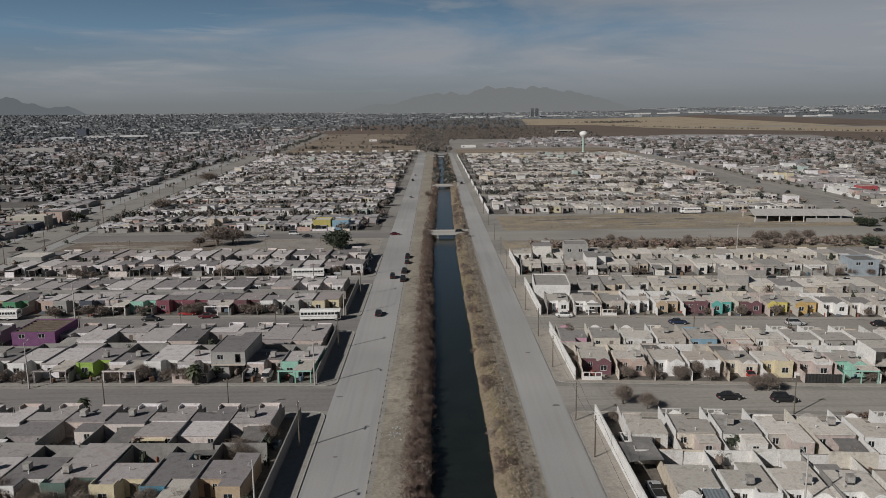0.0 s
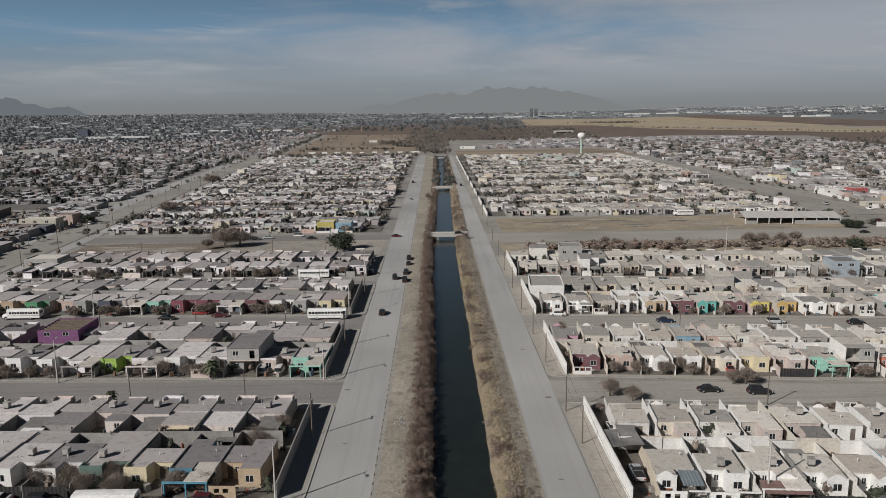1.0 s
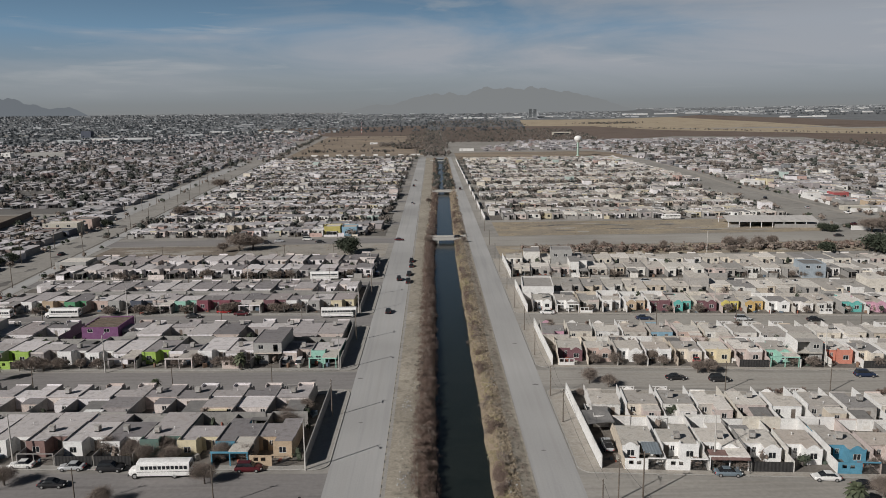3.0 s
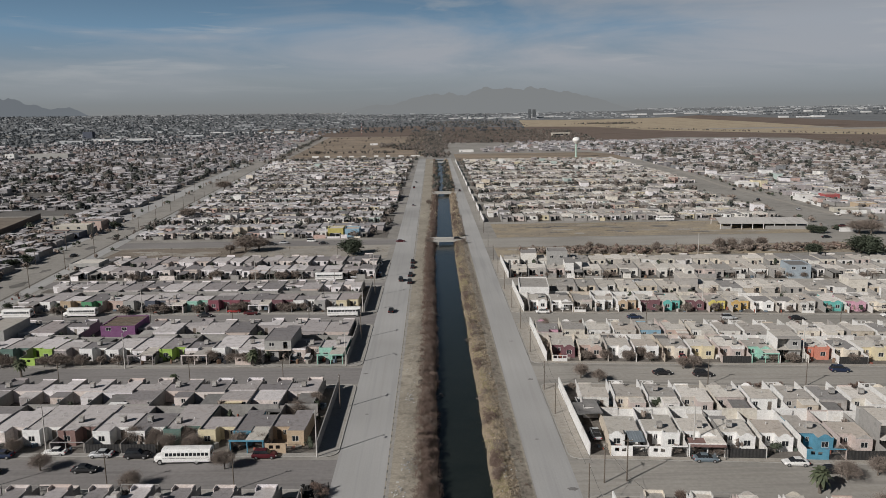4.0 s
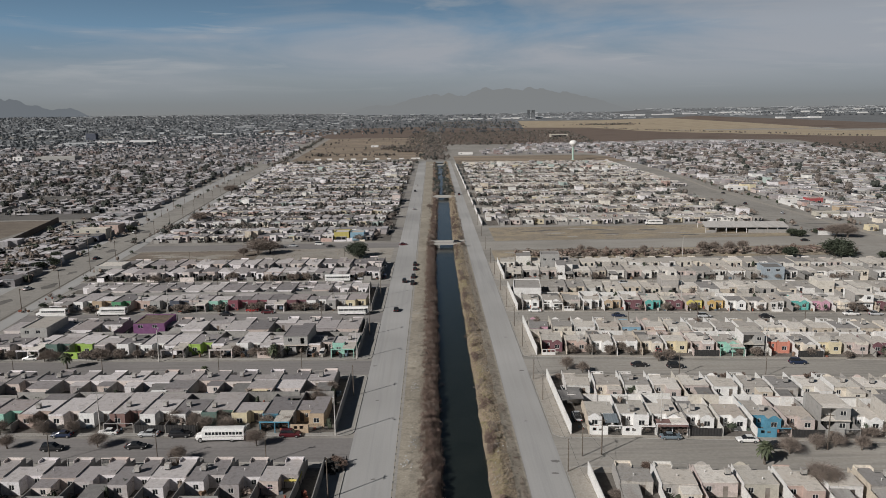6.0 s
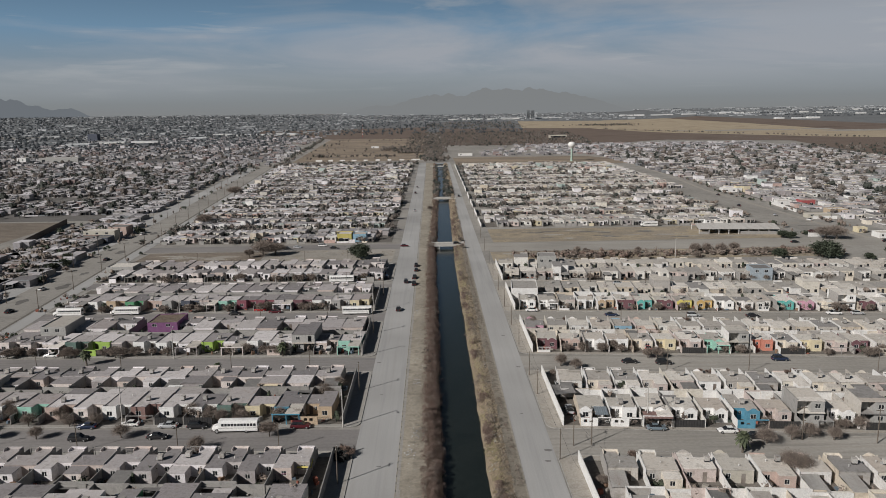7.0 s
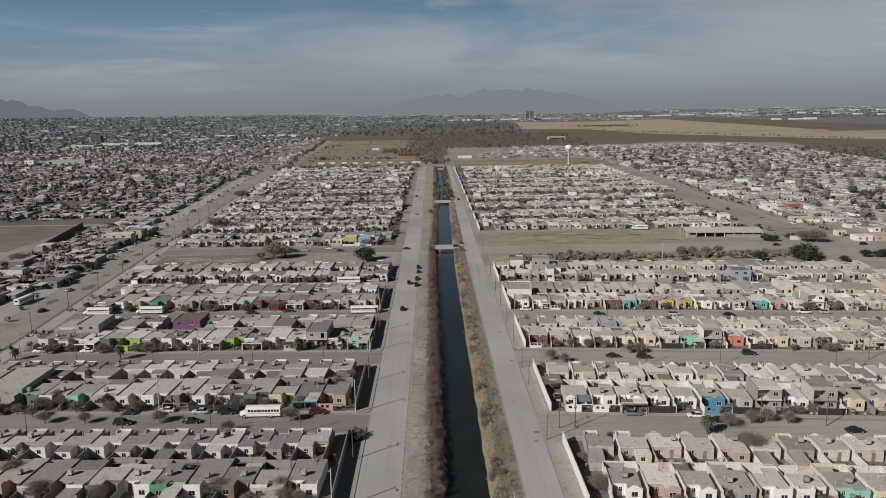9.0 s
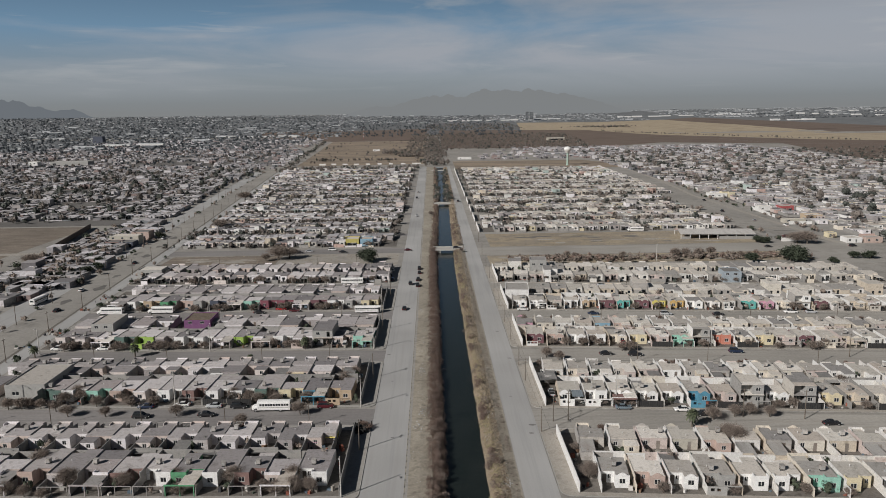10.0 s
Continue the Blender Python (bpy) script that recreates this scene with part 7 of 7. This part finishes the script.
def car(kind, colour):
    names = {"sedan": "sedan", "suv": "sport utility vehicle", "pickup": "pickup truck", "van": "minivan"}
    c = thing("car", f"parked {colour} {names[kind]} on a dusty street", "car", "parked cars")
    top = {"sedan": 1.42, "suv": 1.7, "pickup": 1.68, "van": 1.75}[kind]
    L = {"sedan": 4.5, "suv": 4.6, "pickup": 5.2, "van": 4.7}[kind]
    h = L / 2
    deck = 0.92 if kind == "sedan" else 1.02
    body = loft(Shape(), [(-h, 0.72, 0.4, deck - 0.22, 0.06), (-h + 0.25, 0.84, 0.28, deck - 0.03, 0.1), (-h * 0.4, 0.88, 0.26, deck, 0.08), (h * 0.35, 0.88, 0.26, deck, 0.08), (h - 0.35, 0.82, 0.28, deck - 0.14, 0.12), (h, 0.66, 0.38, deck - 0.32, 0.08)])
    part("body", body, enamel(colour), c)
    if kind == "sedan":
        ga, gb, ra, rb = -h + 0.7, h - 1.15, -h + 1.35, h - 2.0
    elif kind == "pickup":
        ga, gb, ra, rb = -0.35, h - 1.35, -0.2, h - 2.1
    elif kind == "van":
        ga, gb, ra, rb = -h + 0.12, h - 0.75, -h + 0.35, h - 1.7
    else:
        ga, gb, ra, rb = -h + 0.2, h - 1.2, -h + 0.55, h - 1.95
    glass = loft(Shape(), [(ga, 0.76, deck - 0.03, deck, 0.02), (ra, 0.74, deck - 0.02, top - 0.04, 0.13), (rb, 0.74, deck - 0.02, top - 0.04, 0.13), (gb, 0.76, deck - 0.03, deck, 0.02)])
    part("glazing", glass, M["glass"], c, "dark tinted windows")
    part("roof", loft(Shape(), [(ra - 0.05, 0.6, top - 0.05, top, 0.06), (rb + 0.05, 0.6, top - 0.05, top, 0.06)]), enamel(colour), c)
    for x in {round((ra + rb) / 2, 3), ra, rb}:
        part("pillar", Shape().box(x - 0.05, -0.765, deck - 0.02, x + 0.05, 0.765, deck + 0.1), enamel(colour), c)
    if kind == "pickup":
        part("cargo_bed", Shape().box(-h + 0.15, -0.72, deck - 0.015, -0.45, 0.72, deck + 0.012), M["plastic_black"], c, "dark cargo bed")
    for x in (-h + 0.85, h - 0.85):
        for y in (-0.78, 0.78):
            wheel(c, x, y)
    for y in (-0.6, 0.6):
        part("headlight", Shape().box(h - 0.12, y - 0.14, 0.56, h + 0.015, y + 0.14, 0.7), M["lamp_white"], c)
        part("taillight", Shape().box(-h - 0.015, y - 0.12, 0.58, -h + 0.1, y + 0.12, 0.76), M["lamp_red"], c)
    part("bumper", Shape().box(h - 0.1, -0.66, 0.34, h + 0.06, 0.66, 0.48), M["plastic_black"], c)
    part("bumper", Shape().box(-h - 0.06, -0.7, 0.36, -h + 0.1, 0.7, 0.5), M["plastic_black"], c)
    return c


CARS = {}


def park(kind, colour, x, y, turn, z=0.03):
    m = pose(x, y, z, 0, 0, turn)
    if (kind, colour) in CARS:
        return copy_thing(CARS[kind, colour], m)
    CARS[kind, colour] = c = car(kind, colour)
    c.matrix_world = m
    return c


def bus(label, L=10.4, nose=True):
    b = thing("bus", label, "bus", "white buses")
    x0, x1 = -L / 2, L / 2
    cab = x1 - 1.5 if nose else x1
    sec = lambda x, top, hw=1.2: [(x, -hw, 0.55), (x, -hw, 2.45), (x, -hw * 0.93, 2.72), (x, -hw * 0.7, 2.9), (x, 0, 2.98), (x, hw * 0.7, 2.9), (x, hw * 0.93, 2.72), (x, hw, 2.45), (x, hw, 0.55)]
    s = Shape()
    s.prism(sec(x0, 0), sec(cab, 0))
    part("body", s, paint("white"), b, smooth=False)
    if nose:
        n = Shape()
        loft(n, [(cab - 0.02, 1.0, 0.5, 1.75, 0.18), (x1 - 0.4, 0.92, 0.5, 1.6, 0.2), (x1, 0.8, 0.55, 1.35, 0.15)])
        part("hood", n, paint("white"), b)
        part("grille", Shape().box(x1 - 0.02, -0.5, 0.65, x1 + 0.02, 0.5, 1.15), M["plastic_black"], b)
    part("windshield", Shape().box(cab - 0.01, -1.0, 1.8, cab + 0.02, 1.0, 2.55), M["glass"], b)
    n = 11
    for side in (-1, 1):
        for i in range(n):
            xa = x0 + 0.35 + (cab - x0 - 0.9) * i / n
            part("window", Shape().box(xa, side * 1.2 - 0.02, 1.72, xa + (cab - x0 - 0.9) / n - 0.16, side * 1.2 + 0.02, 2.32), M["glass"], b)
        part("side_stripe", Shape().box(x0 + 0.05, side * 1.2 - 0.012, 1.25, cab - 0.05, side * 1.2 + 0.012, 1.31), M["plastic_black"], b)
        part("headlight", Shape().box(x1 - 0.03, side * 0.66 - 0.11, 0.85, x1 + 0.03, side * 0.66 + 0.11, 1.05), M["lamp_white"], b)
        part("taillight", Shape().box(x0 - 0.03, side * 0.9 - 0.1, 1.0, x0 + 0.02, side * 0.9 + 0.1, 1.25), M["lamp_red"], b)
        for x in (x0 + 2.6, x1 - 1.1):
            wheel(b, x, side * 1.04, 0.5, 0.3)
    part("rear_window", Shape().box(x0 - 0.02, -0.8, 1.7, x0 + 0.01, 0.8, 2.4), M["glass"], b)
    part("door", Shape().box(cab - 0.85, -1.225, 0.6, cab - 0.1, -1.19, 2.45), M["glass"], b, "glazed folding door")
    part("bumper", Shape().box(x1 - 0.05, -1.0, 0.45, x1 + 0.12, 1.0, 0.65), M["plastic_black"], b)
    part("bumper", Shape().box(x0 - 0.12, -1.1, 0.45, x0 + 0.05, 1.1, 0.7), M["plastic_black"], b)
    return b


BUS = bus("white school bus with dark windows parked along the street")
FLAT = bus("white flat-fronted bus with dark windows", nose=False)
BUS.matrix_world = pose(-48.0, 89.0, 0.03, 0, 0, 180)
copy_thing(BUS, pose(-114.7, 194.0, 0.03, 0, 0, 180))
copy_thing(BUS, pose(-135.2, 193.6, 0.03, 0, 0, 180))
FLAT.matrix_world = pose(-29.8, 189.4, 0.03, 0, 0, 0)
copy_thing(FLAT, pose(-41.5, 242.0, 0.03, 0, 0, 180))
copy_thing(FLAT, pose(-174.7, 214.5, 0.03, 0, 0, 86))
for kind, colour, x, y, turn in [
    ("sedan", "navy", -83.5, 92.3, 180), ("suv", "black", -82.3, 85.5, 0), ("sedan", "white", -73.8, 93.1, 180), ("sedan", "silver", -64.5, 91.9, 180), ("sedan", "black", -64.9, 85.8, 0), ("suv", "black", -57.5, 91.2, 0),
    ("suv", "wine", -33.4, 90.2, 0), ("van", "silver", -37.6, 146.8, 90), ("van", "white", -34.2, 146.4, 90), ("suv", "white", -134.0, 146.6, 180), ("sedan", "white", -118.0, 145.8, 180), ("sedan", "black", -142.0, 92.0, 0),
    ("sedan", "steel", 47.8, 85.4, -5), ("sedan", "white", 63.2, 83.2, 175), ("sedan", "black", 68.0, 80.0, 0), ("suv", "navy", 96.7, 131.0, -5), ("sedan", "black", 53.6, 131.2, 0), ("suv", "black", 62.9, 129.6, -5), ("sedan", "red", 62.0, 143.0, 90),
    ("sedan", "white", 33.0, 189.0, 175), ("pickup", "white", 137.0, 178.0, 175), ("sedan", "silver", 145.0, 177.5, -5), ("sedan", "black", 120.0, 74.5, 0), ("sedan", "black", 98.0, 72.5, 0),
    ("pickup", "black", -10.2, 272.6, 90), ("sedan", "black", -10.0, 262.2, 90), ("pickup", "black", -10.4, 246.8, 85), ("suv", "black", -13.9, 238.9, 95), ("pickup", "black", -10.4, 234.6, 90), ("sedan", "wine", -17.5, 325.3, 5), ("suv", "black", 11.0, 329.0, 5),
    ("suv", "black", -29.0, 250.0, 90), ("sedan", "silver", -26.0, 262.0, 70), ("suv", "white", -25.0, 268.0, 180), ("pickup", "black", -26.0, 274.0, 180), ("suv", "black", -24.0, 256.0, 90), ("sedan", "white", -30.0, 256.5, 0), ("pickup", "steel", -33.0, 249.0, 90), ("suv", "navy", -22.5, 247.5, 90), ("sedan", "black", -36.5, 252.0, 90), ("pickup", "silver", -31.0, 244.5, 0),
    ("sedan", "silver", -75.0, 326.0, 0), ("suv", "black", -80.0, 322.0, 0), ("van", "white", -62.0, 330.0, 0), ("sedan", "black", -55.0, 322.5, 0), ("sedan", "wine", -60.0, 193.0, 0), ("sedan", "black", -74.0, 191.0, 0), ("sedan", "red", -66.0, 196.0, 0),
    ("sedan", "black", -190.0, 285.0, 86), ("suv", "black", -184.0, 262.0, 86), ("sedan", "silver", -182.0, 240.0, 86), ("sedan", "white", -166.0, 236.0, 86), ("suv", "black", -196.0, 300.0, 86), ("sedan", "black", -205.0, 318.0, 60),
    ("sedan", "silver", -15.0, 470.0, 90), ("sedan", "white", -16.5, 640.0, 90), ("suv", "black", -17.0, 590.0, 90), ("suv", "black", 20.0, 560.0, 90), ("sedan", "black", -15.2, 193.5, 90), ("sedan", "black", 190.0, 318.0, 0), ("suv", "black", 238.0, 316.0, 10),
]:
    park(kind, colour, x, y, turn)


# ---- poles ----
def pole(kind):
    if kind == "lamp":
        p = thing("street_lamp", "tall pale concrete street lamp post", "street lamp", "street poles")
        part("shaft", Shape().tube((0, 0, 0), (0, 0, 9.3), 0.16, 0.09, 8), M["concrete"], p)
        part("arm", Shape().tube((0, 0, 8.9), (1.4, 0, 9.5), 0.04, 0.035, 5), M["galv"], p)
        part("lamp_head", Shape().box(1.2, -0.12, 9.42, 1.85, 0.12, 9.56), M["galv"], p)
    else:
        p = thing("utility_pole", "dark wooden utility pole with crossarm", "utility pole", "street poles")
        part("shaft", Shape().tube((0, 0, 0), (0, 0, 8.8), 0.15, 0.1, 8), M["wood"], p)
        part("crossarm", Shape().box(-0.9, -0.06, 8.2, 0.9, 0.06, 8.34), M["wood"], p)
        for x in (-0.8, 0.0, 0.8):
            part("insulator", Shape().tube((x, 0, 8.345), (x, 0, 8.55), 0.05, 0.03, 6), M["white_wall"], p)
    return p


POLES = {}


def stand(kind, x, y, turn=0.0, size=1.0):
    m = pose(x, y, 0.05, 0, 0, turn)
    ob = copy_thing(POLES[kind], m) if kind in POLES else POLES.setdefault(kind, pole(kind))
    ob.matrix_world = m @ Matrix.Scale(size, 4)


for x, y in [(-23.6, 90.0), (-24.0, 141.6), (-23.4, 40.6), (-24.3, 193.6), (-24.3, 243.0), (-76.2, 94.6), (-80.0, 142.2), (-128.0, 96.0), (-138.0, 142.0), (-95.0, 194.0), (-70.0, 243.0), (46.6, 88.6), (91.0, 138.0), (84.0, 190.0), (115.0, 283.0)]:
    stand("lamp", x, y, tree_rnd.choice([-90, 90]))
for x, y in [(-22.0, 113.2), (-21.6, 63.0), (-22.2, 165.0), (-22.0, 216.0), (23.7, 122.4), (24.0, 108.3), (23.6, 71.5), (27.6, 78.0), (31.6, 78.4), (77.7, 78.6), (92.9, 76.3), (130.9, 124.3), (24.0, 150.0), (24.0, 172.0), (23.9, 196.0), (24.0, 222.0), (24.0, 250.0), (24.2, 275.0), (24.5, 310.0), (25.0, 350.0), (25.4, 392.0), (26.0, 440.0), (26.5, 480.0), (27.0, 520.0)]:
    stand("utility", x, y, 90 if abs(x) < 28 else 0, 0.78 if 23 < x < 28 else 0.9)
for y in (128.0, 178.6, 231.2, 280.5):
    for x in (-40, -62, -88, -112):
        stand("utility", x + tree_rnd.uniform(-3, 3), y, 0, 0.75)
for x in (-36, -58, -80, -104, -126):
    stand("utility", x, 77.6 + SKEW_L * (x - X_L), 0, 0.75)
for y in range(100, 700, 34):
    stand("utility", avenue_edge(y) + 1.5, y, 86, 0.95)
    stand("utility", avenue_edge(y) - 17, y + 12, 86, 0.95)
for y in (126.8, 178.4, 229.0):
    for x in (62, 84, 118, 150):
        stand("utility", x, y + SKEW * (x - 27), 0, 0.75)


# ---- details of the corner lots ----
def shade_sail(x0, y0, x1, y1, z, label):
    t = thing("shade_sail", label, "shade sail")
    n = 10
    s = Shape()

    def at(i, j):
        u, v = i / n, j / n
        sag = 0.5 * math.sin(math.pi * u) * math.sin(math.pi * v)
        pull = 0.35 * math.sin(math.pi * u) * (1 - 2 * v)
        return (x0 + (x1 - x0) * u, y0 + (y1 - y0) * v + pull, z + 0.25 * u - sag)

    for i in range(n):
        for j in range(n):
            s.face([at(i, j), at(i + 1, j), at(i + 1, j + 1), at(i, j + 1)])
    part("cloth", s.weld(), M["roof_dark"], t, smooth=True)
    for x, y in ((x1 - 0.1, y0), (x1 - 0.1, y1)):
        part("post", Shape().tube((x, y, 0.11), (x, y, z + 0.3), 0.05, 0.05, 6), M["iron"], t)


def awning(x0, x1, y0, y1, z0, z1, colour, label, turn=0.0):
    t = thing("awning", label, "awning")
    n = 12
    s = Shape()
    for i in range(n):
        a, b = (x1 - x0) * i / n, (x1 - x0) * (i + 1) / n
        za, zb = 0.04 * (i % 2), 0.04 * ((i + 1) % 2)
        s.face([(a, 0, z0 + za), (b, 0, z0 + zb), (b, y1 - y0, z1 + zb), (a, y1 - y0, z1 + za)])
        s.face([(a, 0, z0 + za - 0.04), (a, y1 - y0, z1 + za - 0.04), (b, y1 - y0, z1 + zb - 0.04), (b, 0, z0 + zb - 0.04)])
    part("sheet", s.weld(), paint(colour), t)
    for x in (0.1, x1 - x0 - 0.1):
        part("post", Shape().box(x - 0.05, 0.05, 0.11, x + 0.05, 0.15, z0 + 0.02), M["iron"], t)
        part("post", Shape().box(x - 0.05, y1 - y0 - 0.15, 0.11, x + 0.05, y1 - y0 - 0.05, z1 - 0.02), M["iron"], t)
    t.matrix_world = pose(x0, y0, 0, 0, 0, turn)


shade_sail(27.6, 101.5, 32.6, 108.5, 2.5, "sagging grey shade cloth over a carport")
awning(34.7, 37.7, 89.0, 93.2, 2.35, 2.7, "steel", "dark blue sheet awning over a front patio", SKEW_DEG)
awning(45.3, 51.7, 86.0, 89.4, 2.5, 2.8, "brick", "faded red sheet awning over a front gate", SKEW_DEG)
awning(-30.2, -27.2, 66.6, 69.4, 1.7, 2.3, "yellow", "bright yellow sheet canopy in a back yard")
awning(-34.2, -31.4, 64.6, 67.0, 1.5, 1.9, "pink", "faded pink tarpaulin over a back yard")
awning(-71.2, -67.4, 106.4, 112.2, 2.6, 2.9, "white", "white corrugated sheet roof over a back yard", SKEW_L_DEG)
awning(-47.0, -43.0, 112.4, 115.4, 2.1, 2.5, "cream", "pale tan tarpaulin over a back yard", SKEW_L_DEG)
park("pickup", "silver", 30.0, 96.6, 90, 0.13)
park("sedan", "white", 30.2, 113.5, 90, 0.13)
for x, y, k in [(30.5, 168.0, 1.2), (30.0, 150.5, 0.9), (30.2, 122.0, 0.6), (29.8, 60.0, 0.7), (31.0, 172.5, 1.0)]:
    plant(BARE, int(x), x, y, k, tree_rnd.uniform(0, 360))
for x, y, turn, kind, colour in [(225, 420, 85, "sedan", "silver"), (221, 470, 85, "suv", "black"), (236, 395, 95, "pickup", "white"), (232, 540, 90, "sedan", "black"), (216, 352, 20, "sedan", "wine"), (244, 330, 0, "suv", "silver"), (-166, 300, 86, "sedan", "black"), (-178, 380, 86, "suv", "white"), (-160, 200, 86, "sedan", "black"), (-100, 236, 0, "suv", "silver"), (-112, 184, 0, "sedan", "black"), (-86, 236.5, 0, "sedan", "navy"), (74, 229, -5, "sedan", "silver"), (104, 226, -5, "suv", "black"), (126, 224, -5, "sedan", "white"), (50, 232, -5, "sedan", "black"), (108, 176.5, -5, "sedan", "black"), (88, 178.5, -5, "suv", "silver"), (60, 181, -5, "sedan", "navy")]:
    park(kind, colour, x, y, turn)

for x, y, k in [(-20.9, 75.6, 1.3), (-22.0, 76.6, 1.2), (-21.2, 74.0, 1.0)]:
    plant(SHRUB, int(x * 7), x, y, k, tree_rnd.uniform(0, 360))
for x, y, k in [(70, 297, 1.3), (100, 295, 1.2), (128, 293, 1.7), (135, 295, 1.6), (141, 292, 1.8), (149, 297, 1.5), (-107.7, 91, 1.1), (-95, 57, 1.5), (-84.3, 48, 1.5), (-48, 48, 1.4), (-35, 48, 1.3), (-106, 101, 1.2), (68, 62, 1.7), (30.5, 47, 1.3), (52, 144, 1.0), (-60, 48.5, 1.2), (-72, 47, 1.2), (-94.8, 301, 1.4)]:
    plant(BARE, int(x), x, y, k, tree_rnd.uniform(0, 360))
copy_thing(BUS, pose(130.2, 382.0, 0.05, 0, 0, 180))


# ---- cables along the canal road ----
def cable(a, b, label):
    s, n = Shape(), 8
    pts = [Vector(a).lerp(Vector(b), i / n) - Vector((0, 0, 0.9 * math.sin(math.pi * i / n))) for i in range(n + 1)]
    for p, q in zip(pts, pts[1:]):
        s.tube(p, q, 0.022, 0.022, 4)
    solo("overhead_cable", s.weld(), M["iron"], label, "cable", "overhead cables")


RUN = [(23.6, 71.5), (24.0, 108.3), (23.7, 122.4), (24.0, 150.0), (24.0, 172.0), (23.9, 196.0), (24.0, 222.0), (24.0, 250.0)]
for (xa, ya), (xb, yb) in zip(RUN, RUN[1:]):
    for dx in (-0.6, 0.6):
        cable((xa + dx, ya, 6.75), (xb + dx, yb, 6.75), "sagging black cable between wooden utility poles")
cable((27.6, 78.0, 6.9), (34.5, 73.4, 0.12), "black stay wire from a utility pole to the ground")
cable((23.6, 71.5, 6.6), (26.8, 66.5, 0.12), "black stay wire from a utility pole to the ground")
